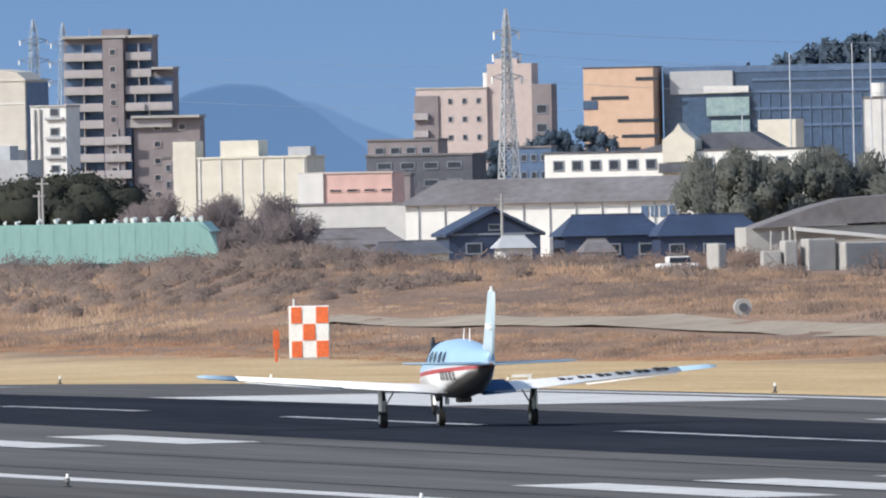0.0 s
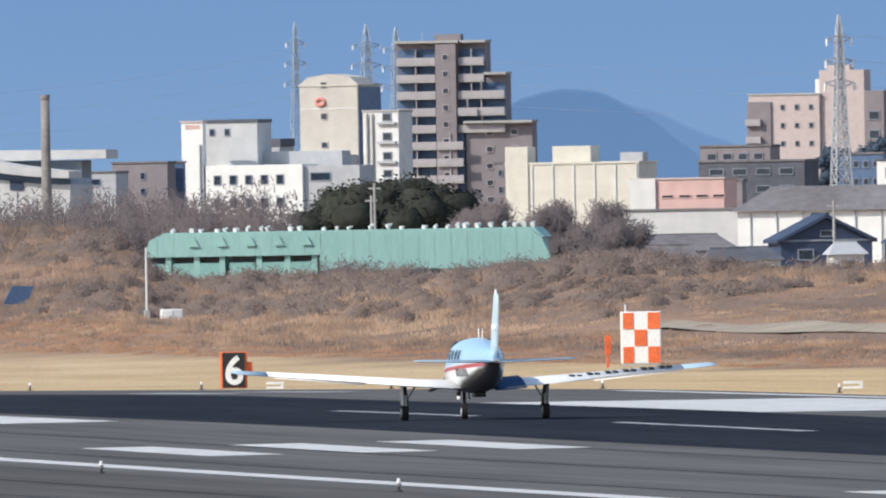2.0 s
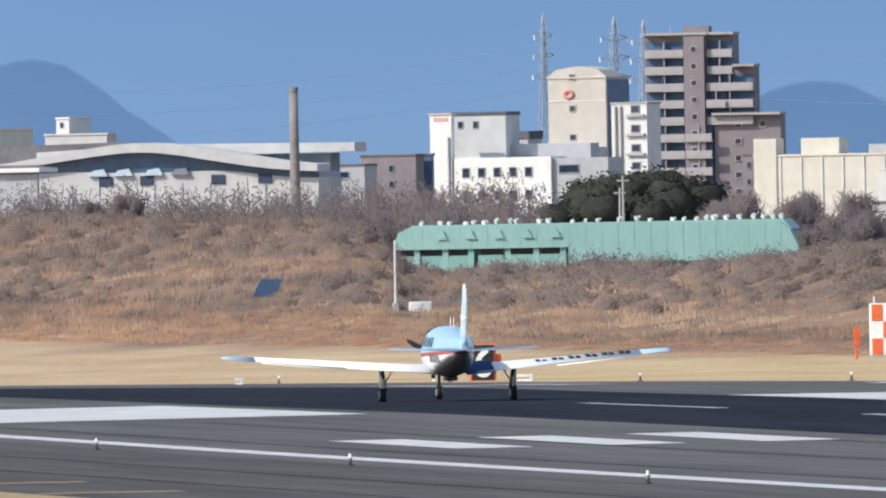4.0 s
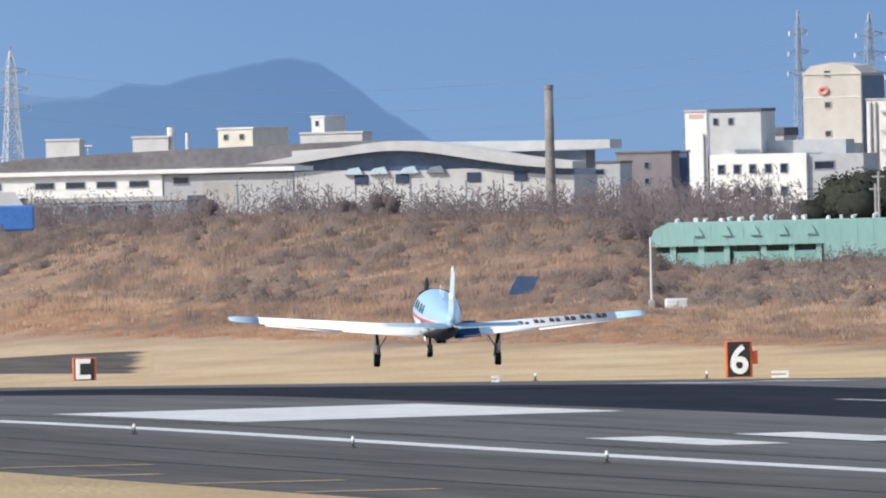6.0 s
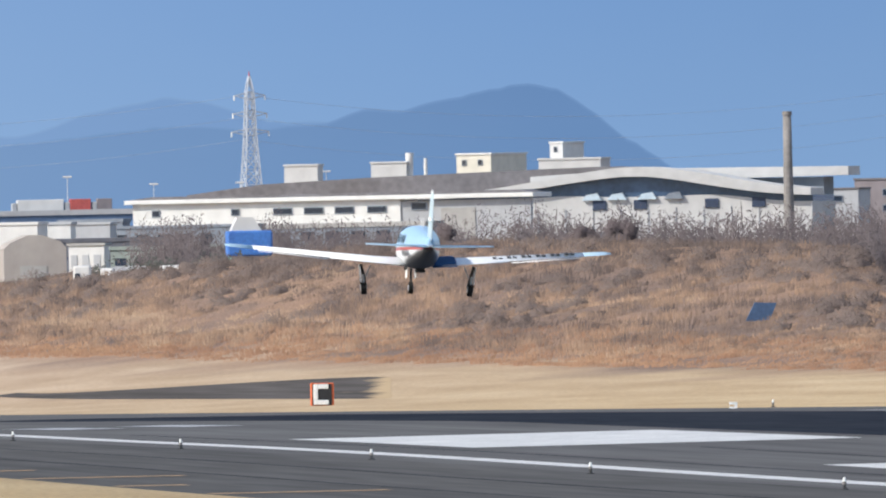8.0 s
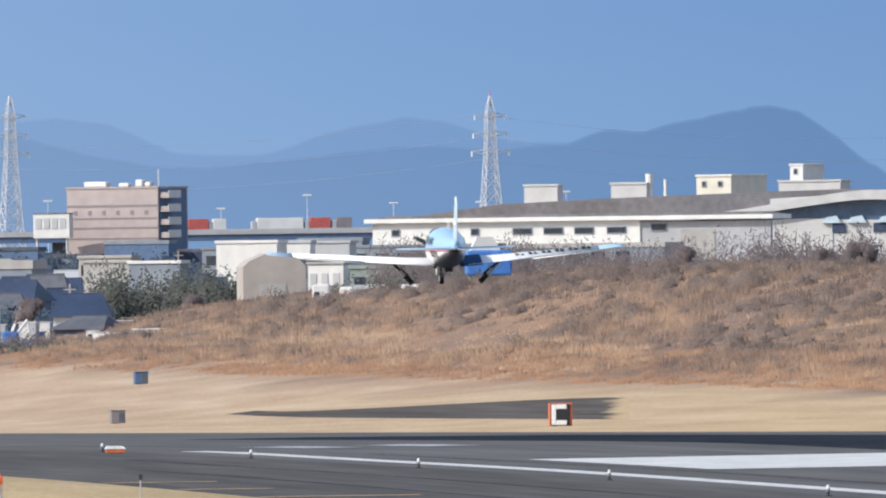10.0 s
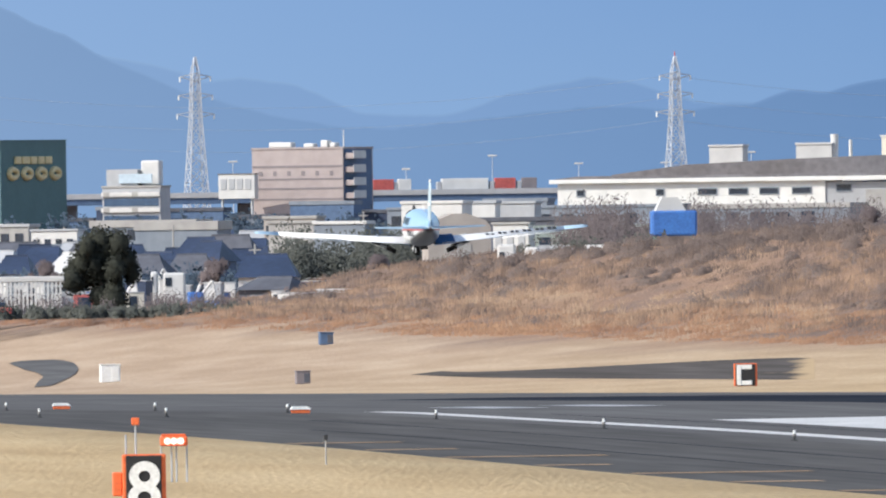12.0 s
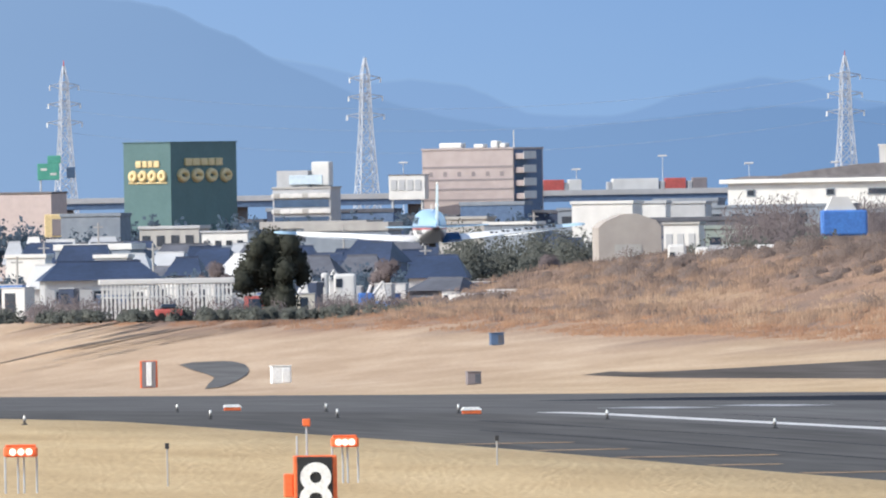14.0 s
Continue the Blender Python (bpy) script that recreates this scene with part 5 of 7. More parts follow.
def build_yard():
    """Containers and vans in the yards at the town's edge."""
    rng = random.Random(5)
    for i in range(70):
        b, y = rng.uniform(0.0618, 0.0835), rng.uniform(2290, 2420)
        c = rng.choice(("white", "white", "white", "blueplastic", "bluesheet", "grey", "cream", "darkblue", "red"))
        w, hgt = rng.uniform(0.7, 2.6), rng.uniform(0.8, 2.4)
        e = thing("container", {"white": "white storage container in a yard", "blueplastic": "bright blue container in a yard", "bluesheet": "grey blue container in a yard", "grey": "grey storage container in a yard", "cream": "cream storage container in a yard", "darkblue": "dark blue container in a yard", "red": "red storage container in a yard"}[c], "container", (b * y, y, TOWN), rng.uniform(-35, 0), "yard containers")
        part("body", box(0, w, 0, 1.6, 0.05, hgt, 0.05), M[c], e)
        part("roof", box(-0.04, w + 0.04, -0.04, 1.64, hgt, hgt + 0.08), M["grey" if c != "grey" else "white"], e)
        part("door", box(w * 0.15, w * 0.6, -0.04, 0.0, 0.1, hgt * 0.85), M["glass" if i % 3 else "white"], e)


build_yard()
gable_house("wide low house with dark blue roof", 147.0, 2320, 8.2, 4.1, 6, "grey", "darkblue", 900)
gable_house("white house with grey roof", 139.5, 2340, 5.4, 4.6, 6, "white", "grey", 901)
e = thing("slatted_fence", "bright white slatted fence at the town's edge", "fence", (148.7, 2285, TOWN))
for z in (1.5, 2.1):
    part("rail", box(0, 9.5, 0, 0.08, z, z + 0.12), M["white"], e)
part("coping", box(-0.1, 9.6, -0.12, 0.25, 2.46, 2.86, 0.06), M["white"], e)
for i in range(32):
    part("slat", box(0.1 + 0.295 * i, 0.26 + 0.295 * i, -0.05, 0.0, 0, 2.47), M["white"], e)
e = thing("tent_hall", "grey beige arched tent hall", "hall", (193.6, 2400, TOWN))
part("shell", prism([(0, 0), (4.7, 0), (4.7, 5.9), (4.3, 6.4), (2.9, 6.9), (1.8, 6.9), (0.5, 6.35), (0, 5.9)], 0, 6), M["haybale"], e)
part("flap", box(1.2, 3.2, -0.05, 0.0, 0, 4.6), M["concrete"], e)
e = thing("blue_hopper", "bright blue machine with pale hood", "machine", (210.4, 2400, TOWN))
part("body", box(0, 3.4, 0, 2, 5.0, 6.9, 0.15), M["blueplastic"], e)
part("hood", prism([(0.3, 6.9), (2.6, 6.9), (2.0, 7.9), (0.8, 7.9)], 0.2, 1.8), M["white"], e)
for x in (0.3, 3.1):
    part("post", tube((x, 1, 0), (x, 1, 5.1), 0.15, 0.15, 6), M["greendark"], e)
for b, y, z in ((0.0708, 2420, 4.4), (0.0733, 2400, 3.4), (0.0719, 2440, 3.0)):
    e = thing("crane", "small pale excavator arm", "machine", (b * y, y, TOWN), 10, "machines")
    part("arm", tube((0, 0, 0.5), (1.2, 0, z), 0.14, 0.1, 6), M["white"], e)
    part("jib", tube((1.2, 0, z), (2.4, 0, z * 0.45), 0.11, 0.08, 6), M["white"], e)
    part("cab", box(-0.8, 0.6, -0.5, 0.6, 0, 1.3, 0.1), M["blueplastic"], e)
for n, (b, y) in enumerate(((0.0668, 2262),)):
    e = thing("car", "dark red parked car by the town's edge", "car", (b * y, y, TOWN), 0, "parked cars")
    part("body", box(0, 1.9, 0, 1.2, 0.25, 0.75, 0.12), M["red"], e)
    part("cabin", box(0.4, 1.5, 0.1, 1.1, 0.75, 1.1, 0.12), M["glass"], e)
    for x in (0.4, 1.5):
        part("wheel", tube((x, -0.04, 0.25), (x, 0.15, 0.25), 0.25, 0.25, 10), M["tyre"], e)

pylon("pale lattice power pylon", 411.3, 4650, TOWN, 28.6, 4.2, red=True)
pylon("pale lattice power pylon", 337.9, 4600, TOWN, 29.2, 4.1)
pylon("pale lattice power pylon", 297.9, 4650, TOWN, 29.0, 3.9, red=True)
pylon("pale lattice power pylon", 390.9, 3000, TOWN, 22.6, 2.2, k=16, mat_name="steel")
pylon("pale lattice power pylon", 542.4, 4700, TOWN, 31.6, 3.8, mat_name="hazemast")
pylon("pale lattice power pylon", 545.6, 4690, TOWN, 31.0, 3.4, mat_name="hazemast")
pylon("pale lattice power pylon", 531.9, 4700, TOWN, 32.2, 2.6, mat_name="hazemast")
def wire(p, q, sag, r):
    cu = bpy.data.curves.new("power_line", "CURVE")
    cu.dimensions, cu.bevel_depth = "3D", r
    sp = cu.splines.new("POLY")
    sp.points.add(24)
    for i in range(25):
        t = i / 24
        sp.points[i].co = (p[0] + (q[0] - p[0]) * t, p[1] + (q[1] - p[1]) * t, p[2] + (q[2] - p[2]) * t - sag * 4 * t * (1 - t), 1)
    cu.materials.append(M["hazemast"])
    tagged(new("power_line", cu), "thin sagging overhead power line", "cable", "power lines")


for k in range(3):
    h1 = 19.5 + 3.2 * k
    wire((297.6, 4650, h1), (410.8, 4655, h1), 4.0, 0.021)
    wire((410.8, 4655, h1), (531.9, 4700, h1 + 2), 5.0, 0.021)
    wire((542.4, 4700, h1 + 1.5), (690.0, 4700, h1 - 1), 3.0, 0.021)
    wire((390.9, 3000, 16.0 + 2.4 * k), (470.0, 3050, 15.0 + 2.4 * k), 1.5, 0.016)
for n, (x, y, z) in enumerate(((330.0, 2560, 3.6), (331.8, 2555, 3.9), (322.5, 2480, 6.0), (300.5, 2600, 8.0), (285.0, 2700, 4.5), (306.0, 2650, 7.0))):
    e = thing("utility_pole", "slim pale utility pole", "pole", (x, y, TOWN), 0, "utility poles")
    part("pole", tube((0, 0, 0), (0, 0, z), 0.13, 0.1, 7), M["concrete"], e)
    part("crossarm", box(-0.5, 0.5, -0.06, 0.06, z - 0.5, z - 0.35), M["concrete"], e)
for n in range(26):
    b, y = 0.0625 + 0.00085 * n, 2420 + 210 * (n % 5)
    e = thing("utility_pole", "slim pale utility pole", "pole", (b * y, y, TOWN), 0, "utility poles")
    z = (4.6 + 1.1 * math.sin(n * 2.7)) * y / 2500
    part("pole", tube((0, 0, 0), (0, 0, z), 0.1, 0.08, 7), M["concrete"], e)
    part("crossarm", box(-0.45, 0.45, -0.06, 0.06, z - 0.5, z - 0.38), M["concrete"], e)
for n in range(14):
    b = 0.0665 + 0.0027 * n
    e = thing("street_lamp", "slim grey street lamp", "lamp", (b * 4300, 4300, TOWN), 0, "street lamps")
    hgt = 13.6 + 0.9 * math.sin(n * 2.3)
    part("pole", tube((0, 0, 0), (0, 0, hgt), 0.07, 0.05, 6), M["mast"], e)
    part("head", box(-0.6, 0.6, -0.1, 0.1, hgt, hgt + 0.22, 0.05), M["white"], e)


# ---------------------------------------------------------------- sheds behind the levee
def build_green_shed():
    e = thing("storage_shed", "long pale green sheet metal shed with roof vents", "shed", (243.9, 2250, -1.0), -12.0)
    L = 28.3
    part("wall", box(0.2, L - 0.6, 0, 7, 0, 4.2), M["greendark"], e)
    part("roof", prism([(0.0, 3.7), (0.3, 4.5), (1.2, 4.9), (L - 1.2, 4.9), (L - 0.4, 4.3), (L + 0.2, 3.0), (L + 0.1, 2.2), (12.3, 2.2), (12.3, 3.3), (0.0, 3.3)], -1.2, -0.05), M["greenroof"], e)
    part("roof_slope", prism([(0.3, 4.5), (1.2, 5.0), (L - 1.0, 5.0), (L - 0.3, 4.3)], 0.0, 7.2), M["greenroof"], e)
    for i, x in enumerate((1.6, 3.6, 5.4, 8.0, 10.0, 11.9)):
        part("post", box(x - 0.2, x + 0.2, -1.0, -0.1, 0, 3.32), M["greenroof"], e)
    for x0, x1 in ((0.2, 1.3), (2.0, 3.3), (3.9, 5.1), (6.0, 7.6), (8.3, 9.7), (10.3, 11.7)):
        # dark panels on the solid wall stand in for shade inside open bays
        part("opening", box(x0, x1, -0.12, -0.02, 2.5, 3.3), M["glass"], e)
        part("lower_panel", box(x0 - 0.1, x1 + 0.1, -0.98, -0.9, 0, 2.85), M["greendark"], e)
    rng = random.Random(8)
    for i in range(34):
        if rng.random() < 0.22:
            continue
        x, hh = 1.6 + 0.78 * i + rng.uniform(-0.22, 0.22), rng.uniform(0.18, 0.42)
        vent = part("roof_vent", tube((x, 1.0, 4.95), (x, 1.0, 4.95 + hh * 0.6), 0.09, 0.1, 8), M["white"], e)
        part("cowl", tube((x - rng.uniform(0.0, 0.16), 0.85, 4.95 + hh * 0.6), (x + rng.uniform(0.0, 0.2), 1.1, 4.95 + hh), rng.uniform(0.11, 0.23), rng.uniform(0.06, 0.16), 8), M["white"], vent)
    for i in range(5):
        part("roof_fin", prism([(3.1 + 2.0 * i, 4.0), (3.8 + 2.0 * i, 4.0), (3.45 + 2.0 * i, 4.65)], -1.35, -1.15), M["greenroof"], e)
    for i in range(24):
        part("seam", box(0.8 + 1.15 * i, 0.86 + 1.15 * i, -1.22, -1.19, 3.35 if i < 10 else 2.25, 4.85), M["greenroof"], e)


build_green_shed()


def on_land(x, y):
    return (x, y, land_z(x, y))


e = thing("marker_pole", "tall weathered white pole on the bank", "pole", on_land(172.3, 1590))
part("pole", tube((0, 0, -0.3), (0, 0, 3.6), 0.07, 0.05, 8), M["white"], e)
part("collar", box(-0.16, 0.16, -0.14, 0.14, -0.2, 0.5, 0.05), M["concrete"], e)
e = thing("equipment_cabinet", "small white equipment cabinet", "cabinet", on_land(174.4, 1598))
part("body", box(-0.55, 0.55, -0.3, 0.4, 0.0, 0.6, 0.06), M["white"], e)
part("door", box(-0.5, 0.0, -0.33, -0.29, 0.06, 0.54, 0.01), M["signwhite"], e)
e = thing("blue_sheet", "tilted faded blue metal sheet in the scrub", "sheet", on_land(172.2, 1651), 8)
part("sheet", prism([(-0.8, 0.05), (0.45, 0.0), (0.85, 0.95), (-0.3, 1.0)], -0.2, -0.1), M["bluesheet"], e)
part("prop", tube((0, 0.3, -0.2), (0, -0.1, 0.8), 0.05, 0.05, 6), M["steel"], e)
e = thing("drum", "grey cable drum on the bank", "drum", on_land(175.7, 1277))
part("rim", tube((0, -0.2, 0.4), (0, 0.2, 0.4), 0.36, 0.36, 18), M["concrete"], e)
part("hub", tube((0, -0.26, 0.4), (0, -0.19, 0.4), 0.18, 0.18, 14), M["darkgrey"], e)


# ---------------------------------------------------------------- the airfield's signs and lamps
def glyph(text, size, material, parent, at, wide=1.0, label=""):
    cu = bpy.data.curves.new("figure", "FONT")
    cu.body, cu.size, cu.extrude, cu.align_x, cu.offset = text, size, 0.015, "CENTER", 0.022 * size
    cu.materials.append(material)
    ob = new("figure", cu)
    ob.parent = parent
    ob.matrix_basis = pose(*at, 90, 0, 0) @ Matrix.Diagonal((wide, 1, 1, 1))
    if label:
        ob["label"] = label
    return ob


def distance_sign(text, x, y, wide, tall, foot, hood=1):
    e = thing("distance_sign", "black runway distance sign with white figure " + text + " and orange casing", "sign", on_land(x, y), -3, "distance signs")
    c = part("casing", box(-wide / 2, wide / 2, -0.1, 0.32, foot, foot + tall, 0.03), M["signorange"], e)
    part("face", box(-wide / 2 + 0.07, wide / 2 - 0.09, -0.14, -0.09, foot + 0.03, foot + tall - 0.03, 0.01), M["signblack"], c)
    glyph(text, tall * 1.08, M["signwhite"], e, (0, -0.16, foot + tall * 0.12), 0.98)
    for s in (-1, 1):
        part("leg", tube((s * wide * 0.35, 0.1, -0.2), (s * wide * 0.35, 0.1, foot + 0.02), 0.05, 0.05, 8), M["steel"], e)
    part("side_box", box(hood * wide * 0.5 if hood > 0 else -wide * 0.5 - 0.2, wide * 0.5 + 0.2 if hood > 0 else -wide * 0.5, 0.0, 0.3, foot + tall * 0.35, foot + tall * 0.72, 0.03), M["signorange"], e)
    return e


distance_sign("6", 130.05, 1171, 0.98, 1.33, 0.02)
e8 = distance_sign("8", 46.6, 650, 0.88, 1.3, 0.26, hood=-1)
for dx, z in ((-0.36, 1.95), (-0.16, 2.2)):
    part("rod", tube((dx, 0.2, 1.5), (dx, 0.2, z), 0.025, 0.02, 6), M["steel"], e8)
part("cap", box(-0.24, -0.08, 0.1, 0.3, 2.15, 2.3, 0.02), M["signorange"], e8)


def taxi_sign(x, y, wide, tall, bar):
    e = thing("taxiway_sign", "weathered white and black taxiway sign in a red frame", "sign", on_land(x, y), 0, "taxiway signs")
    c = part("casing", box(-wide / 2, wide / 2, -0.1, 0.3, 0.02, tall, 0.03), M["signorange"], e)
    if bar:
        part("face", box(-wide / 2 + 0.1, wide / 2 - 0.12, -0.14, -0.09, 0.05, tall - 0.05, 0.01), M["browntile"], c)
        part("figure_bar", box(-0.16, 0.18, -0.18, -0.13, 0.15, tall - 0.1, 0.03), M["signwhite"], c)
    else:
        part("face", box(-wide / 2 + 0.05, wide / 2 - 0.1, -0.14, -0.09, 0.04, tall - 0.04, 0.01), M["signblack"], c)
        part("figure_bar", box(-wide * 0.4, -wide * 0.2, -0.18, -0.13, 0.06, tall - 0.06, 0.03), M["signwhite"], c)
        for z in (0.06, tall - 0.28):
            part("figure_bar", box(-wide * 0.2, wide * 0.26, -0.18, -0.13, z, z + 0.22, 0.03), M["signwhite"], c)
    for s in (-1, 1):
        part("leg", tube((s * wide * 0.3, 0.1, -0.3), (s * wide * 0.3, 0.1, 0.06), 0.04, 0.04, 6), M["steel"], e)


taxi_sign(135.8, 1500, 1.08, 1.08, False)
taxi_sign(135.5, 2036, 1.1, 1.75, True)

e = thing("checkered_box", "orange and white checkered equipment cabin", "cabin", on_land(157.95, 1275), -8)
part("body", box(-0.8, 0.8, 0, 1.2, 0.05, 2.12, 0.03), M["signwhite"], e)
for i in range(3):
    for k in range(3):
        if (i + k) % 2 == 0:
            part("panel", box(-0.8 + 0.535 * i + (0.1 if i == 0 else 0.02), -0.8 + 0.535 * (i + 1) - 0.02, -0.03, 0.02, 0.07 + 0.68 * k, 0.07 + 0.68 * (k + 1) - 0.03, 0.005), M["signorange"], e)
part("antenna", tube((-0.6, 0.5, 2.1), (-0.6, 0.5, 2.4), 0.04, 0.04, 6), M["white"], e)
part("step", box(-0.82, 0.82, -0.06, 1.2, -0.3, 0.06), M["concrete"], e)
e = thing("orange_post", "slim orange marker post", "post", on_land(155.75, 1268))
part("post", box(-0.05, 0.06, -0.04, 0.05, -0.2, 1.3, 0.01), M["signorange"], e)
part("board", box(-0.12, 0.14, -0.08, -0.03, 0.55, 1.25, 0.01), M["signorange"], e)


def papi(x, y, boxw):
    e = thing("approach_lamp_unit", "orange approach slope lamp unit with lit lamps", "lamp", on_land(x, y), -3, "approach lamp units")
    c = part("housing", box(-boxw / 2, boxw / 2, -0.3, 0.5, 0.86, 1.1, 0.05), M["signorange"], e)
    part("lid", box(-boxw / 2 + 0.04, boxw / 2 - 0.04, -0.2, 0.5, 1.1, 1.15, 0.02), M["signorange"], c)
    for i in range(3):
        u = boxw * (i - 1) * 0.24
        part("lens", tube((u, -0.36, 0.98), (u, -0.28, 0.98), 0.085, 0.085, 14), M["lamp_red"], c)
    for u in (-0.42, -0.08, 0.08, 0.42):
        part("leg", tube((u * boxw * 1.1, 0.0, -0.2), (u * boxw * 1.1, 0.0, 0.88), 0.025, 0.025, 8), M["steel"], e)
    return e


papi(47.2, 755, 0.8)
papi(55.78, 768, 0.66)

for x, y, hgt in ((51.45, 767, 0.98), (62.75, 811, 0.7)):
    e = thing("stake", "thin weathered stake with dark top", "post", on_land(x, y), 0, "stakes")
    part("stake", tube((0, 0, -0.2), (0, 0, hgt), 0.022, 0.022, 7), M["concrete"], e)
    part("top", box(-0.05, 0.05, -0.05, 0.05, hgt - 0.08, hgt + 0.06, 0.01), M["darkmetal"], e)
for x, y in ((80.2, 1160), (78.9, 1030)):
    e = thing("lamp_box", "low red lamp box with white top", "lamp", (x, y, pavement_z(x, y)), 0, "lamp boxes")
    part("body", box(-0.3, 0.3, -0.2, 0.2, 0.02, 0.14, 0.02), M["signorange"], e)
    part("top", prism([(-0.34, 0.14), (0.34, 0.14), (0.22, 0.24), (-0.26, 0.24)], -0.22, 0.22), M["signwhite"], e)
for x, y, w in ((129.2, 1150, 0.62), (131.6, 1008, 0.62), (124.6, 1205, 0.3)):
    e = thing("guide_plate", "low white guidance plate in the grass", "plate", on_land(x, y), 0, "guide plates")
    part("upper_bar", box(-w / 2, w / 2, -0.05, 0.05, 0.16, 0.25, 0.01), M["signwhite"], e)
    part("lower_bar", box(-w / 2, w / 2, -0.05, 0.05, 0.0, 0.08, 0.01), M["signwhite"], e)
    part("end_bar", box(w / 2 - 0.1, w / 2, -0.045, 0.045, 0.08, 0.16), M["signwhite"], e)
for x, y, s, m, lab in ((137.1, 1788, 0.4, "browntile", "dark brown cable box in the grass"), (153.3, 1980, 0.42, "bluesheet", "grey blue control cabinet in the grass"), (137.8, 1950, 0.6, "signwhite", "white marker box in the grass"), (131.0, 2160, 0.35, "signorange", "small orange marker box in the grass")):
    e = thing("field_box", lab, "box", on_land(x, y), 6)
    part("body", box(-s, s, -0.3, 0.3, 0.0, s * 1.75, 0.05), M[m], e)
    part("lid", box(-s - 0.03, s + 0.03, -0.33, 0.33, s * 1.75, s * 1.75 + 0.06, 0.015), M[m], e)
    part("hatch", box(s * 0.1, s * 0.85, -0.33, -0.29, 0.1, s * 1.5, 0.01), M["darkgrey" if m != "signwhite" else "signwhite"], e)


def edge_light(x, y, z):
    e = thing("edge_light", "small white elevated runway edge light", "lamp", (x, y, z), 0, "runway edge lights")
    part("stem", tube((0, 0, -0.02), (0, 0, 0.2), 0.035, 0.035, 8), M["darkmetal"], e)
    part("collar", tube((0, 0, 0.12), (0, 0, 0.19), 0.055, 0.05, 10), M["grime"], e)
    part("dome", tube((0, 0, 0.19), (0, 0, 0.29), 0.045, 0.03, 10), M["signwhite"], e)
    part("base", tube((0, 0, -0.02), (0, 0, 0.03), 0.1, 0.1, 10), M["darkmetal"], e)
    return e


first = edge_light(79.7, 506, pavement_z(79.7, 506))
for i in range(1, 11):
    copy_thing(first, pose(79.7, 506 + 60 * i, pavement_z(79.7, 506 + 60 * i)))
for i in range(4, 13):
    copy_thing(first, pose(128.3, 506 + 60 * i, land_z(128.3, 506 + 60 * i)))
for x, y in ((63.4, 1012), (74.0, 1022), (78.2, 1160), (70.5, 1030)):
    copy_thing(first, pose(x, y, land_z(x, y)))

# taxiways and the service road, as thin sheets on the land
def land_sheet(name, label, centre, width, y0, y1, lift, material, category):
    bm = bmesh.new()
    rows = []
    n = int((y1 - y0) / 12) + 1
    for j in range(n + 1):
        y = y0 + (y1 - y0) * j / n
        c, w = centre(y), width(y)
        rows.append([bm.verts.new((c + w * (i / 4 - 0.5), y, land_z(c + w * (i / 4 - 0.5), y) + lift)) for i in range(5)])
    for a, b in zip(rows, rows[1:]):
        for i in range(4):
            bm.faces.new((a[i], a[i + 1], b[i + 1], b[i]))
    tagged(part(name, bm, material), label, category, kind="structure")


# near end cut along a camera bearing, to fit its view
def slip_width(y):
    return max(0.2, min(11.4, 0.0927 * y - 140.7)) * (1 - 0.85 * smoothstep(1630, 1765, y))


def fading(name, base, grass, y0, y1):
    """Asphalt fading to grass from its view-fitted slanting end, y0 to y1 metres in."""
    m = mat(name, base, 0.92, tuple(c * 0.7 for c in base), 2.4, 0.7, 0.004, stretch=(1, 0.03, 1))
    n, l = m.node_tree.nodes, m.node_tree.links
    b = n["Principled BSDF"]
    old = b.inputs["Base Color"].links[0].from_socket
    co = n.new("ShaderNodeTexCoord")
    sp = n.new("ShaderNodeSeparateXYZ")
    l.new(co.outputs["Object"], sp.inputs[0])
    mp = n.new("ShaderNodeMapping")
    mp.inputs["Scale"].default_value = (0.6, 0.05, 1)
    l.new(co.outputs["Object"], mp.inputs["Vector"])
    nz = n.new("ShaderNodeTexNoise")
    nz.inputs["Scale"].default_value, nz.inputs["Detail"].default_value = 1.0, 5
    l.new(mp.outputs["Vector"], nz.inputs["Vector"])
    mr = n.new("ShaderNodeMapRange")
    mr.inputs["From Min"].default_value, mr.inputs["From Max"].default_value = y0, y1
    mr.inputs["To Min"].default_value, mr.inputs["To Max"].default_value = 0.62, 0.0
    slant = n.new("ShaderNodeMath")
    slant.operation = "MULTIPLY_ADD"
    slant.inputs[1].default_value = 0.0927
    flip = n.new("ShaderNodeMath")
    flip.operation = "MULTIPLY"
    flip.inputs[1].default_value = -1.0
    l.new(sp.outputs["X"], flip.inputs[0])
    l.new(sp.outputs["Y"], slant.inputs[0])
    l.new(flip.outputs[0], slant.inputs[2])
    l.new(slant.outputs[0], mr.inputs["Value"])
    ad = n.new("ShaderNodeMath")
    ad.operation = "ADD"
    l.new(nz.outputs["Fac"], ad.inputs[0])
    l.new(mr.outputs["Result"], ad.inputs[1])
    fr = n.new("ShaderNodeMapRange")
    fr.inputs["From Min"].default_value, fr.inputs["From Max"].default_value = 0.68, 0.95
    l.new(ad.outputs[0], fr.inputs["Value"])
    mx = n.new("ShaderNodeMix")
    mx.data_type = "RGBA"
    mx.inputs[7].default_value = (*grass, 1)
    l.new(fr.outputs["Result"], mx.inputs[0])
    l.new(old, mx.inputs[6])
    l.new(mx.outputs[2], b.inputs["Base Color"])
    return m


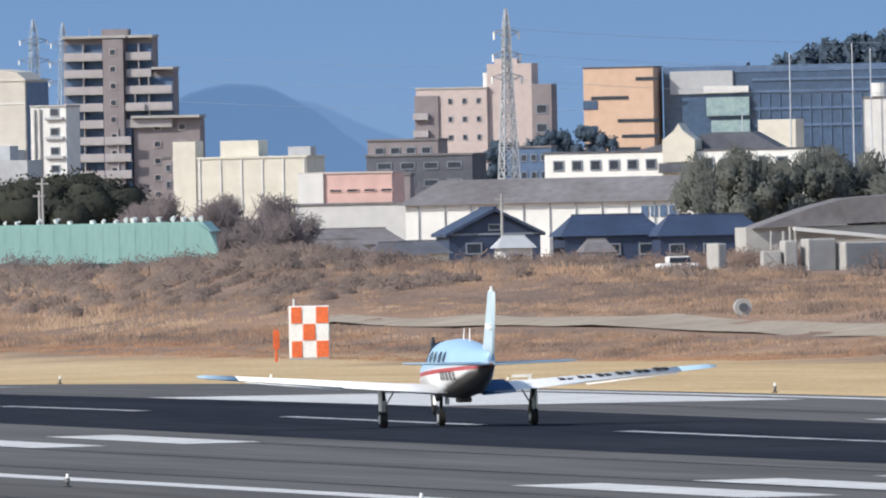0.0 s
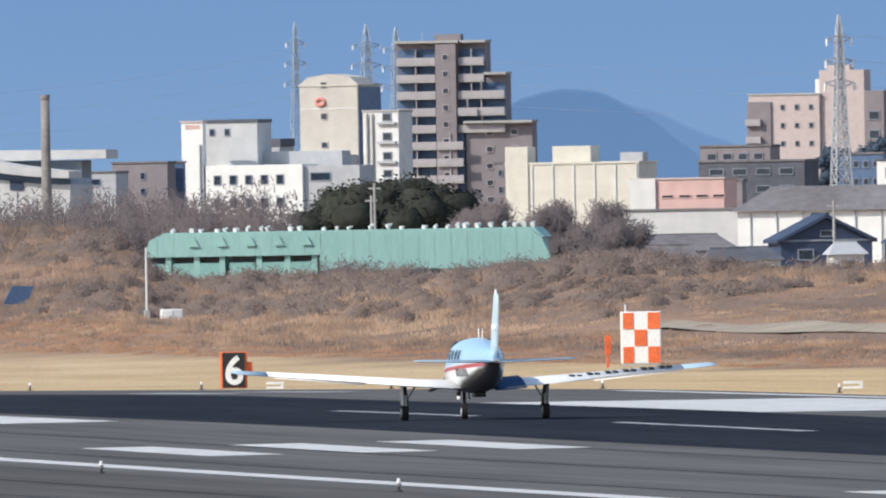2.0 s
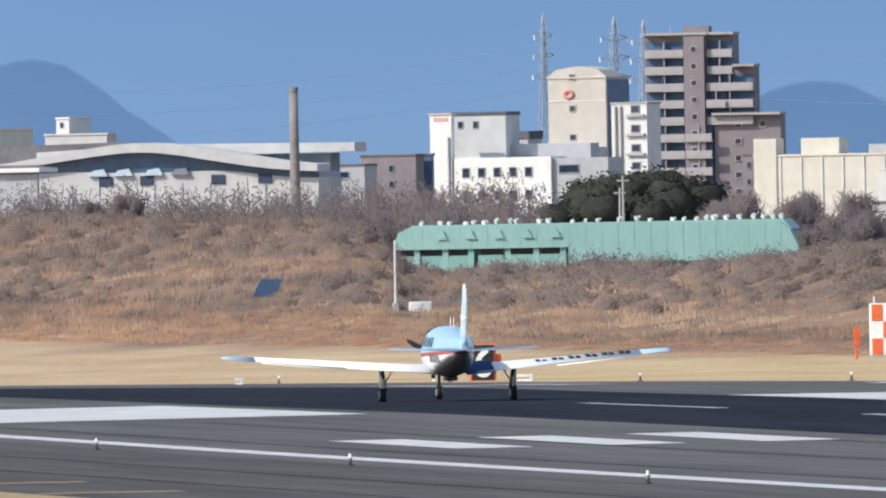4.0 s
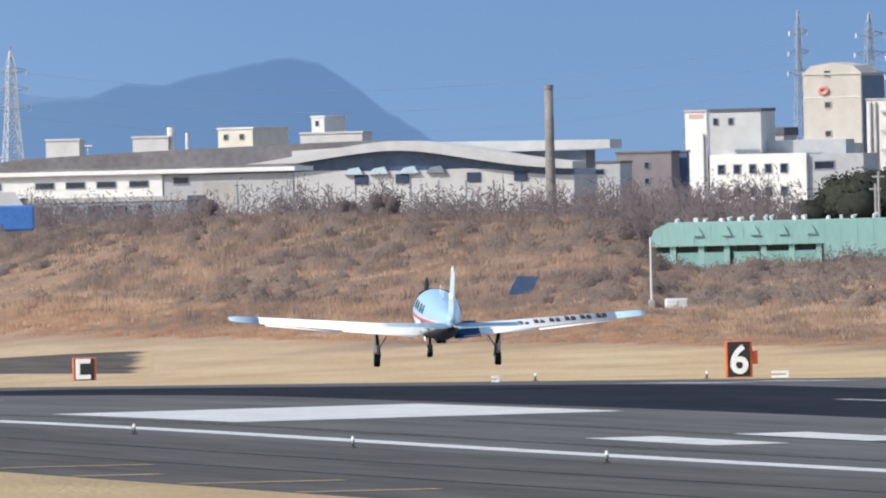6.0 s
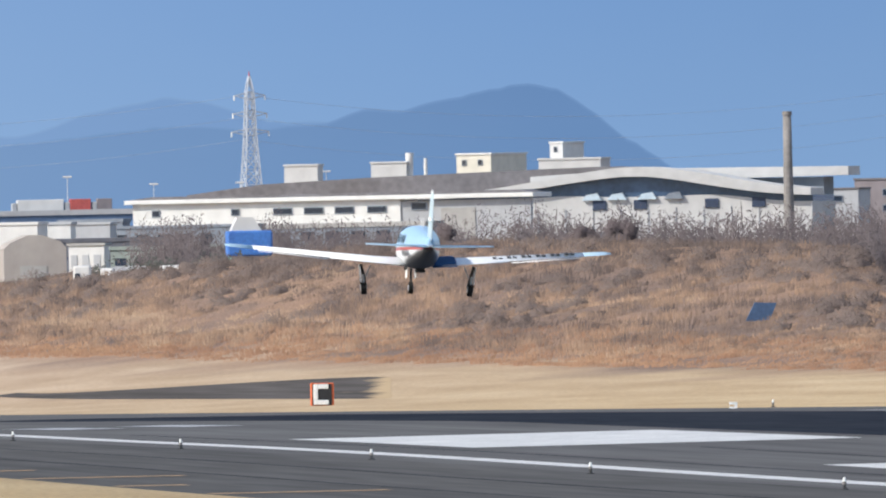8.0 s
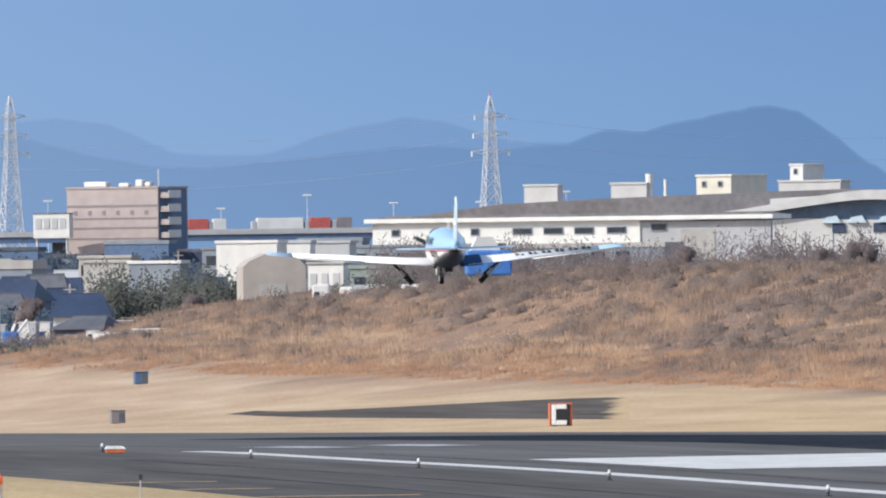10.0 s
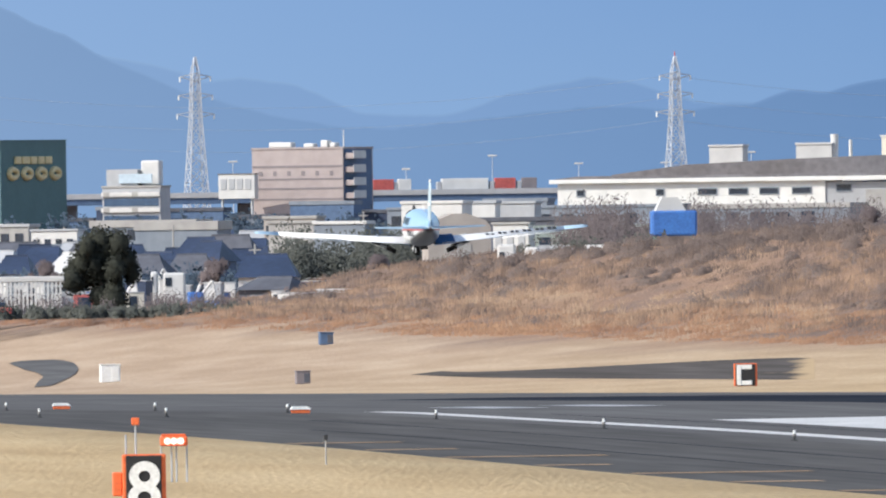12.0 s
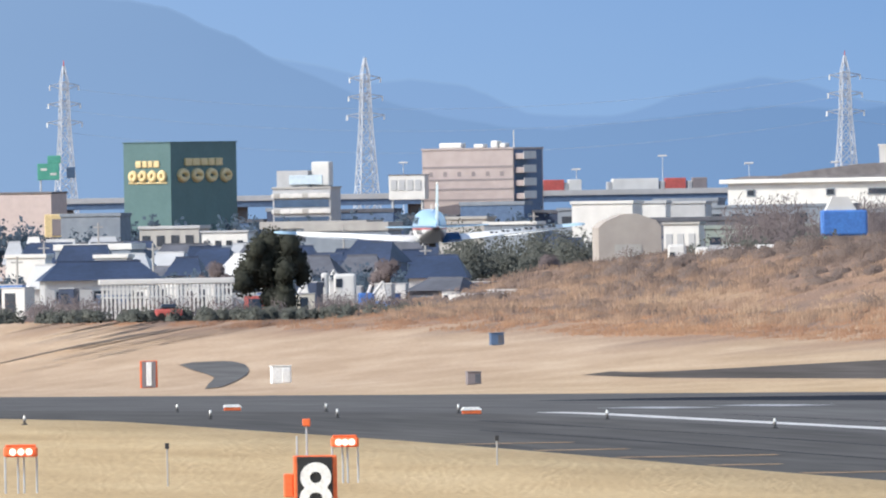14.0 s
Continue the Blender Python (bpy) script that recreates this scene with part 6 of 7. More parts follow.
land_sheet("taxiway", "dark grey taxiway strip in the grass", lambda y: 140.7 + slip_width(y) / 2 + 3.0 * smoothstep(1680, 1880, y), slip_width, 1522, 1775, 0.012, fading("fading taxiway asphalt", (0.115, 0.105, 0.1), (0.45, 0.335, 0.21), 0.0, 1.7), "taxiway")
HOOK_IN = [(1972, 0.0683), (2010, 0.0684), (2042, 0.0686), (2070, 0.0684), (2100, 0.0680), (2148, 0.0675)]
HOOK_OUT = [(1972, 0.0688), (1998, 0.0692), (2030, 0.0696), (2060, 0.0697), (2090, 0.06955), (2120, 0.0691), (2148, 0.0679)]
land_sheet("taxiway", "dark curved taxiway end in the grass", lambda y: y * (lerp_table(HOOK_IN, y) + lerp_table(HOOK_OUT, y)) / 2, lambda y: y * (lerp_table(HOOK_OUT, y) - lerp_table(HOOK_IN, y)), 1972, 2148, 0.05, M["asphalt"], "taxiway")
land_sheet("service_road", "pale grey gravel service road below the bank", lambda y: 173.0 - 0.004 * (y - 1300), lambda y: 3.4, 1150, 1395, 0.06, mat("tan gravel", (0.36, 0.315, 0.26), 0.95, (0.29, 0.25, 0.205), 3.0, 0.6), "road")

# ---------------------------------------------------------------- planting
tree("broad dark evergreen tree grove behind the shed", 313.2, 2700, TOWN, 15.6, 9.0, M["evergreen"], 0.105, 46000, 3, lobes=90, low=0.0)
# grey green leaf colour carries distance haze on both trees by the houses
tree("grey green evergreen tree by the houses", 359.0, 2600, TOWN, 6.4, 8.9, M["olive"], 0.12, 9000, 5, lobes=20)
tree("grey green evergreen tree by the houses", 364.6, 2610, TOWN, 5.4, 8.4, M["olive"], 0.12, 8000, 6, lobes=18)
for i in range(9):
    tree("dark grey wooded slope tree", 366 + 2.9 * i, 2680 + 4 * (i % 3), TOWN, 6.6, 9.9 + 0.7 * math.sin(i * 2.1), M["olive"], 0.15, 5500, 20 + i, group="slope trees", lobes=16, low=0.0, dense=False)
for i in range(9):
    tree("bare grey brown winter tree", 282.6 + 1.6 * i + 0.7 * math.sin(i * 3.1), 2380 + 8 * (i % 3), TOWN, 5.4, 5.9 + 1.1 * math.sin(i * 1.7), M["hedge"], 0.07, 6500, 40 + i, group="bare trees", lobes=26, low=0.0, dense=False)
for i in range(9):
    tree("dark hillside tree behind the school", 552.4 + 1.75 * i, 4250 + 3 * (i % 2), TOWN, 5.4, 13.0 + 0.55 * min(i, 5) + 0.7 * math.sin(i * 1.9), M["hazeforest"], 0.15, 5200, 60 + i, group="hillside trees", lobes=34, low=0.0)
tree("round dark evergreen tree in the town", 162.2, 2300, TOWN, 5.3, 6.5, M["evergreen"], 0.085, 20000, 80, lobes=40, low=0.0)
for i in range(5):
    tree("dark bare tree in the town", 150 + 13 * i, 2360 + 10 * i, TOWN, 2.6, 4.2, M["bare"], 0.1, 2600, 90 + i, group="bare trees", lobes=9, dense=False)
for i, (x, y) in enumerate(((205.5, 2080), (207.5, 2100), (209.0, 2090), (202.0, 2140))):
    tree("brown bush tree on the bank's back", x, y, 2.4, 2.6, 4.4, M["bare"], 0.08, 3200, 110 + i, group="bank trees", lobes=12, low=0.0, dense=False)


def flat(x, y):
    return TOWN


bushes("hedge", "dark bare hedge belt in front of the works", 224.0, 262.0, 2330, 2330, flat, 7.6, 330, 270, 0.09, M["hedge"], 7)
bushes("hedge", "grey brown scrub belt along the works", 206.8, 230.7, 2432, 2422, flat, 7.6, 190, 270, 0.085, M["hedge"], 8)
bushes("hedge", "low olive scrub beside the tent hall", 184.0, 194.5, 2420, 2420, flat, 6.0, 60, 260, 0.075, M["olive"], 16)
bushes("hedge", "grey green scrub behind the bank", 196.0, 212.0, 2350, 2350, flat, 4.9, 90, 240, 0.075, M["olive"], 17)
bushes("hedge", "dark scrub before the dark-roofed houses", 270.0, 330.0, 2300, 2300, flat, 2.0, 240, 140, 0.075, M["shrub"], 9)
bushes("hedge", "dark bare brush at the foot of the green shed", 255.5, 272.5, 2240, 2232, flat, 2.6, 90, 240, 0.07, M["hedge"], 18)
bushes("hedge", "dark blue-green town shrubbery", 150.0, 186.0, 2420, 2420, flat, 3.2, 90, 180, 0.07, M["hazeforest"], 10)
bushes("hedge", "dark scrub along the town's edge", 140.0, 200.0, 2300, 2250, flat, 2.0, 140, 120, 0.06, M["hedge"], 12)
bushes("hedge", "grey green scrub before the white fence", 138.0, 172.0, 2268, 2268, flat, 0.95, 150, 110, 0.07, M["olive"], 15)
bushes("hedge", "hazy dark tree belt beyond the town", 235.0, 420.0, 3980, 3980, flat, 7.4, 340, 100, 0.16, M["hazeforest"], 14)
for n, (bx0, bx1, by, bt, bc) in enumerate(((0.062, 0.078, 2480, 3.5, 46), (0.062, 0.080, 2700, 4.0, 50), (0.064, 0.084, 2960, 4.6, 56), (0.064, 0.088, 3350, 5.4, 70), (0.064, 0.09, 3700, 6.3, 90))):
    bushes("hedge", "dark garden trees and hedges between town houses", bx0 * by, bx1 * by, by, by, flat, bt, bc, 200, 0.09 + 0.00001 * by, M["hazeforest"], 50 + n)
# hangs at hill height with no hill below, its base hidden from the camera
bushes("woods", "dark woods hung above the office block, without a hill", 641.0, 690.0, 4700, 4700, lambda x, y: 14.0 + 0.075 * (x - 600) + 2.5 * math.sin((x - 600) * 0.12), 5.6, 110, 230, 0.24, M["hazeforest"], 13)


def drift_material(name, stops, grain):
    """Plants whose colour changes in long drifts, and a little from plant to plant."""
    m = bpy.data.materials.new(name)
    m.use_nodes = True
    n, l = m.node_tree.nodes, m.node_tree.links
    b = n["Principled BSDF"]
    b.inputs["Roughness"].default_value, b.inputs["Specular IOR Level"].default_value = 0.95, 0.0
    co = n.new("ShaderNodeTexCoord")
    mp = n.new("ShaderNodeMapping")
    mp.inputs["Scale"].default_value = (0.1, 0.0085, 0.55)
    l.new(co.outputs["Object"], mp.inputs["Vector"])
    t = n.new("ShaderNodeTexNoise")
    t.inputs["Scale"].default_value, t.inputs["Detail"].default_value, t.inputs["Roughness"].default_value = 1.0, 5, 0.52
    l.new(mp.outputs["Vector"], t.inputs["Vector"])
    r = n.new("ShaderNodeValToRGB")
    while len(r.color_ramp.elements) < len(stops):
        r.color_ramp.elements.new(0.5)
    for e, (p, c) in zip(r.color_ramp.elements, stops):
        e.position, e.color = p, (*c, 1)
    # the crest bears dark shrubs, the foot orange grass
    sp = n.new("ShaderNodeSeparateXYZ")
    l.new(co.outputs["Object"], sp.inputs[0])
    up = n.new("ShaderNodeMapRange")
    up.inputs["From Min"].default_value, up.inputs["From Max"].default_value = 0.2, 4.6
    up.inputs["To Min"].default_value, up.inputs["To Max"].default_value = 0.035, -0.06
    l.new(sp.outputs["Z"], up.inputs["Value"])
    mp2 = n.new("ShaderNodeMapping")
    mp2.inputs["Scale"].default_value = (0.55, 0.09, 0.8)
    l.new(co.outputs["Object"], mp2.inputs["Vector"])
    t2 = n.new("ShaderNodeTexNoise")
    t2.inputs["Scale"].default_value, t2.inputs["Detail"].default_value = 1.0, 3
    l.new(mp2.outputs["Vector"], t2.inputs["Vector"])
    both = n.new("ShaderNodeMix")
    both.inputs[0].default_value = 0.5
    l.new(t.outputs["Fac"], both.inputs[2])
    l.new(t2.outputs["Fac"], both.inputs[3])
    far = n.new("ShaderNodeMath")
    far.operation = "ADD"
    l.new(both.outputs[0], far.inputs[0])
    l.new(up.outputs["Result"], far.inputs[1])
    l.new(far.outputs[0], r.inputs["Fac"])
    g = n.new("ShaderNodeNewGeometry")
    mr = n.new("ShaderNodeMapRange")
    mr.inputs["To Min"].default_value, mr.inputs["To Max"].default_value = 1 - grain, 1 + grain
    l.new(g.outputs["Random Per Island"], mr.inputs["Value"])
    sc = n.new("ShaderNodeVectorMath")
    sc.operation = "SCALE"
    l.new(r.outputs["Color"], sc.inputs[0])
    l.new(mr.outputs["Result"], sc.inputs["Scale"])
    l.new(sc.outputs["Vector"], b.inputs["Base Color"])
    return m


GRID_X, GRID_Y = np.arange(148.0, 206.0, 1.0), np.arange(1130.0, 2750.0, 8.0)
GRID_Z = np.array([[land_z(x, y) for x in GRID_X] for y in GRID_Y])


def land_many(x, y):
    """The land's height at many places at once."""
    i, j = np.clip((x - 148.0), 0, len(GRID_X) - 1.001), np.clip((y - 1130.0) / 8.0, 0, len(GRID_Y) - 1.001)
    a, b = i.astype(int), j.astype(int)
    u, w = i - a, j - b
    return (GRID_Z[b, a] * (1 - u) + GRID_Z[b, a + 1] * u) * (1 - w) + (GRID_Z[b + 1, a] * (1 - u) + GRID_Z[b + 1, a + 1] * u) * w


def clump_places(rng, n, x0, x1, y0, y1):
    """Even over the bearing, so that the far stretch is as dense to the eye as the near one."""
    ys = 1.0 / rng.uniform(1.0 / y1, 1.0 / y0, n)
    xs = rng.uniform(x0, x1, n)
    ok = (ys > 1410) | (xs < 169.5) | (xs > 175.8)
    return xs[ok], ys[ok]


def grass_clumps(name, label, clumps, per, material, seed, x0, x1, y0, y1, tall, spread, width, patch=0.011):
    """Rounded tussocks of fine dry blades, taller in drifts."""
    rng = np.random.default_rng(seed)
    xs, ys = clump_places(rng, clumps, x0, x1, y0, y1)
    n = len(xs)
    drift = np.array([noise.noise((x * 0.07, y * patch, seed * 3.1)) for x, y in zip(xs, ys)])
    hh = tall * rng.uniform(0.5, 1.25, n) * (1 + 0.8 * drift) * np.clip((ys - 900.0) / 900.0, 0.4, 1.1)
    rad = spread * rng.uniform(0.6, 1.4, n) * (1 + 0.3 * drift)
    rx = rng.normal(size=(n, per)) * 0.5
    ry = rng.normal(size=(n, per)) * 0.5
    rise = np.exp(-(rx ** 2 + ry ** 2) * 1.2) * rng.uniform(0.6, 1.1, (n, per))
    bx, by = xs[:, None] + rx * rad[:, None], ys[:, None] + ry * rad[:, None]
    tx, ty = bx + rx * hh[:, None] * 0.35 + rng.normal(size=(n, per)) * 0.05, by + ry * hh[:, None] * 0.35
    zb = land_many(bx.ravel(), by.ravel()) - 0.05
    starts = np.stack([bx.ravel(), by.ravel(), zb], 1)
    tips = np.stack([tx.ravel(), ty.ravel(), zb + 0.05 + (hh[:, None] * rise).ravel()], 1)
    run = tips - starts
    turn = rng.uniform(-0.8, 0.8, len(run))
    w = width * rng.uniform(0.6, 1.4, len(run))
    side = np.stack([np.cos(turn) * w, np.sin(turn) * w, 0 * w], 1)
    v = np.stack([starts - side, starts + side, tips + side * 0.5, tips - side * 0.5], 1).reshape(-1, 3)
    nm = np.stack([rx.ravel() * 0.55 - 0.06, ry.ravel() * 0.4 - 0.35, np.full(len(run), 0.75)], 1)
    tagged(twig_mass(name, v, np.arange(len(v)).reshape(-1, 4), nm, material), label, "grass", kind="stuff")


def bank_shrubs(name, label, tries, material, seed, x0, x1, y0, y1, size, per, width, keep):
    """Dark bare bushes in loose groups over the bank."""
    rng = np.random.default_rng(seed)
    xs, ys = clump_places(rng, tries, x0, x1, y0, y1)
    grp = np.array([noise.noise((x * 0.11, y * 0.012, seed * 1.3)) for x, y in zip(xs, ys)]) + rng.normal(size=len(xs)) * 0.1
    ok = grp > keep
    xs, ys = xs[ok], ys[ok]
    n = len(xs)
    girth = size * rng.uniform(0.5, 1.4, n)
    tall = girth * rng.uniform(0.6, 1.0, n)
    centres = np.stack([xs, ys, land_many(xs, ys) - 0.05], 1)
    v, f, nm = shrub_twigs(centres, girth, tall, per, width, seed + 3)
    tagged(twig_mass(name, v, f, nm, material), label, "shrubs", kind="stuff")


BANK = drift_material("bank growth", [(0.38, (0.118, 0.093, 0.084)), (0.45, (0.165, 0.122, 0.103)), (0.5, (0.225, 0.156, 0.119)), (0.55, (0.295, 0.196, 0.138)), (0.63, (0.375, 0.265, 0.185))], 0.1)
FOOT = drift_material("bank foot grass", [(0.3, (0.2, 0.12, 0.085)), (0.5, (0.285, 0.163, 0.106)), (0.7, (0.385, 0.24, 0.15))], 0.08)
SCRUB = drift_material("bank scrub", [(0.3, (0.142, 0.115, 0.109)), (0.7, (0.2, 0.157, 0.139))], 0.1)
grass_clumps("tall_grass", "brown and orange dry growth over the levee", 11000, 24, BANK, 31, 163, 199, 1150, 2720, 0.5, 1.05, 0.024)
grass_clumps("tall_grass", "orange tan grass along the levee's foot", 3400, 26, FOOT, 32, 158, 169, 1150, 2600, 0.26, 0.9, 0.024)
bank_shrubs("scrub", "dark bare bushes dotted over the levee", 1500, SCRUB, 33, 170, 199, 1400, 2560, 0.85, 210, 0.022, 0.16)
bank_shrubs("scrub", "large dark bushes along the levee's crest", 420, SCRUB, 34, 182, 200, 1480, 2300, 1.05, 260, 0.022, 0.0)
bank_shrubs("scrub", "dense brown brush on the levee below the shed", 420, SCRUB, 35, 177, 199, 1425, 1660, 0.7, 230, 0.02, -0.16)

# ---------------------------------------------------------------- the aircraft
def oval(y, cz, rx, rz, k=28, p=2.3):
    out = []
    for i in range(k):
        a = 6.28318 * i / k
        c, s = math.cos(a), math.sin(a)
        out.append((rx * math.copysign(abs(c) ** (2 / p), c), y, cz + rz * math.copysign(abs(s) ** (2 / p), s)))
    return out


def foil(x, y0, chord, z, thick, k=9):
    """A wing section at x, its leading edge at y0, drawn towards -y."""
    up, lo = [], []
    for i in range(k + 1):
        s = (1 - math.cos(math.pi * i / k)) / 2
        t = thick * chord * 5 * (0.2969 * math.sqrt(s) - 0.126 * s - 0.3516 * s * s + 0.2843 * s ** 3 - 0.1036 * s ** 4)
        up.append((x, y0 - s * chord, z + t * 1.15))
        lo.append((x, y0 - s * chord, z - t * 0.75))
    return up + lo[-2:0:-1]


def livery():
    """Light blue above, a red line, white below."""
    m = bpy.data.materials.new("aircraft livery")
    m.use_nodes = True
    n, l = m.node_tree.nodes, m.node_tree.links
    b = n["Principled BSDF"]
    b.inputs["Roughness"].default_value = 0.28
    co = n.new("ShaderNodeTexCoord")
    sp = n.new("ShaderNodeSeparateXYZ")
    l.new(co.outputs["Object"], sp.inputs[0])
    ad = n.new("ShaderNodeMath")
    ad.operation = "MULTIPLY_ADD"
    ad.inputs[1].default_value = 0.035
    l.new(sp.outputs["Y"], ad.inputs[0])
    l.new(sp.outputs["Z"], ad.inputs[2])
    mr = n.new("ShaderNodeMapRange")
    mr.inputs["From Min"].default_value, mr.inputs["From Max"].default_value = 0.6, 2.6
    l.new(ad.outputs[0], mr.inputs["Value"])
    r = n.new("ShaderNodeValToRGB")
    r.color_ramp.interpolation = "CONSTANT"
    stops = [(0.0, (0.8, 0.8, 0.79)), (0.375, (0.45, 0.06, 0.07)), (0.425, (0.52, 0.58, 0.66)), (0.45, (0.3, 0.47, 0.66))]
    while len(r.color_ramp.elements) < len(stops):
        r.color_ramp.elements.new(0.5)
    for e, (p, c) in zip(r.color_ramp.elements, stops):
        e.position, e.color = p, (*c, 1)
    l.new(mr.outputs["Result"], r.inputs["Fac"])
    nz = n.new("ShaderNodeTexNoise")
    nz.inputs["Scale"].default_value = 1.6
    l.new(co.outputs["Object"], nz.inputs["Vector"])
    # dark shade of the rear underside painted in, spreading aft along the belly
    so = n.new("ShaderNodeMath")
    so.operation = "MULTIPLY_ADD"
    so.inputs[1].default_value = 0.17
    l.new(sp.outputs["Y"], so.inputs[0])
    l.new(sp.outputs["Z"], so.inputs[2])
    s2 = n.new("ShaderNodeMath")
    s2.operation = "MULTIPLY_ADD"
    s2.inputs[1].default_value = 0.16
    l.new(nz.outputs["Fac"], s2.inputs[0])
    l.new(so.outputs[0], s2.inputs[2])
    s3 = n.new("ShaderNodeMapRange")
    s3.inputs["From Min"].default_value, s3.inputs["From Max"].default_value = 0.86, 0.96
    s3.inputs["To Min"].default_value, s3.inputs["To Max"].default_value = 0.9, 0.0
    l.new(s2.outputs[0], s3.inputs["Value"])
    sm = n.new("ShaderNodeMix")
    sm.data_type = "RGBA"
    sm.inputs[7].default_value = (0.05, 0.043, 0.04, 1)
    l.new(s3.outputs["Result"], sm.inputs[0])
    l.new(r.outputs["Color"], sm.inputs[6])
    m2 = n.new("ShaderNodeMapRange")
    m2.inputs["To Min"].default_value, m2.inputs["To Max"].default_value = 0.9, 1.08
    l.new(nz.outputs["Fac"], m2.inputs["Value"])
    sc = n.new("ShaderNodeVectorMath")
    sc.operation = "SCALE"
    l.new(sm.outputs[2], sc.inputs[0])
    l.new(m2.outputs["Result"], sc.inputs["Scale"])
    l.new(sc.outputs["Vector"], b.inputs["Base Color"])
    return m


plane = thing("aeroplane", "light blue and white single-engined low-wing aeroplane taking off", "aeroplane")
MOVING = {}


def build_plane():
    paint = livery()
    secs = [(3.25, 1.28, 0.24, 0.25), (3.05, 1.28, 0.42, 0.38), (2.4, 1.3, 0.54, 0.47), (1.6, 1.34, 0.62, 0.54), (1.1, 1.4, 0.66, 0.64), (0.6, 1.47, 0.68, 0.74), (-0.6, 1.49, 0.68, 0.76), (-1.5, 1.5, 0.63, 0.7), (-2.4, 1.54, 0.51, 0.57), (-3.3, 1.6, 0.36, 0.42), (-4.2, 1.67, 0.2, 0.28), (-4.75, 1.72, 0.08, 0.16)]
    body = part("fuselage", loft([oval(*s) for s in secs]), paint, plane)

    def skin(y, z):
        """Half the fuselage's width at a place along it and a height."""
        ys = [q[0] for q in reversed(secs)]
        cz, rx, rz = (float(np.interp(y, ys, [q[k] for q in reversed(secs)])) for k in (1, 2, 3))
        return rx * max(0.0, 1 - min(1.0, abs(z - cz) / rz) ** 2.3) ** (1 / 2.3)

    part("spinner", loft([[(r * math.cos(a), y, 1.28 + r * math.sin(a)) for a in [6.28318 * i / 16 for i in range(16)]] for y, r in ((3.26, 0.2), (3.4, 0.17), (3.52, 0.1), (3.6, 0.02))]), M["planewhite"], body)
    prop = new("propeller")
    prop.parent = plane
    prop.matrix_basis = pose(0, 3.36, 1.28)
    for k in range(2):
        bm = loft([[(x + c * math.cos(a) * 0.5, 0.03 * math.sin(a), z) for a in [6.28318 * i / 10 for i in range(10)]] for x, z, c in ((0, 0.12, 0.1), (0, 0.5, 0.17), (0, 0.85, 0.14), (0, 1.0, 0.06))])
        if k:
            bmesh.ops.rotate(bm, verts=bm.verts, cent=(0, 0, 0), matrix=Matrix.Rotation(math.pi, 3, "Y"))
        part("blade", bm, M["darkmetal"], prop)
    MOVING["prop"] = prop
    for side in (-1, 1):
        for y, w in ((0.78, 0.42), (0.15, 0.4), (-0.42, 0.36), (-0.95, 0.32), (-1.4, 0.26)):
            bm = bmesh.new()
            ring = [(side * (skin(y + w * 0.5 * math.cos(a), 1.78 + 0.16 * math.sin(a)) + 0.014), y + w * 0.5 * math.cos(a), 1.78 + 0.16 * math.sin(a)) for a in [6.28318 * i / 14 for i in range(14)]]
            bm.faces.new([bm.verts.new(c) for c in ring])
            bmesh.ops.solidify(bm, geom=bm.faces[:], thickness=0.012)
            part("cabin_window", bm, M["glass"], body)
    for i in range(5):
        y = -2.3 + 0.27 * i
        bm = bmesh.new()
        for ya, yb, za, zb in ((y, y + 0.06, 1.2, 1.42), (y + 0.1, y + 0.17, 1.2, 1.42), (y + 0.06, y + 0.1, 1.34, 1.42) if i % 2 else (y + 0.06, y + 0.1, 1.2, 1.27)):
            vs = [bm.verts.new((-skin(p, q) - 0.012, p, q)) for p, q in ((ya, za), (yb, za), (yb, zb), (ya, zb))]
            bm.faces.new(vs)
        bmesh.ops.solidify(bm, geom=bm.faces[:], thickness=0.01)
        part("marking_bar", bm, M["darkgrey"], body)
    bm = loft([oval(1.25, 1.83, 0.5, 0.2, 16), oval(1.05, 1.93, 0.52, 0.22, 16), oval(0.85, 2.0, 0.5, 0.2, 16)])
    part("windscreen", bm, M["glass"], body)
    for side in (-1, 1):
        wing = part("wing", loft([foil(side * 0.45, 0.95, 1.95, 0.93, 0.15), foil(side * 1.5, 0.72, 1.58, 1.0, 0.15), foil(side * 5.75, 0.5, 0.98, 1.34, 0.13)]), M["planewhite"], plane)
        part("wing_tip", loft([foil(side * 5.75, 0.5, 0.98, 1.341, 0.132), foil(side * 6.5, 0.46, 0.88, 1.4, 0.12), foil(side * 6.71, 0.3, 0.55, 1.42, 0.08)]), M["planeblue"], wing)
        part("flap", loft([foil(side * 0.75, -0.9, 0.3, 0.945, 0.1), foil(side * 3.1, -0.68, 0.24, 1.12, 0.1)]), M["planewhite"], wing)
        part("aileron", loft([foil(side * 3.2, -0.66, 0.25, 1.08, 0.1), foil(side * 5.6, -0.45, 0.2, 1.29, 0.1)]), M["planewhite"], wing)
        tail = part("tailplane", loft([foil(side * 0.05, -3.95, 0.95, 1.6, 0.1), foil(side * 2.05, -4.2, 0.66, 1.65, 0.09), foil(side * 2.22, -4.3, 0.45, 1.655, 0.07)]), M["planeblue"], plane)
        part("elevator", loft([foil(side * 0.2, -4.86, 0.3, 1.6, 0.08), foil(side * 2.1, -4.8, 0.22, 1.65, 0.08)]), M["planeblue"], tail)
        if side > 0:
            for i in range(6):
                x = 2.6 + 0.5 * i
                z = 1.0 + (x - 1.5) * 0.08 + 0.115
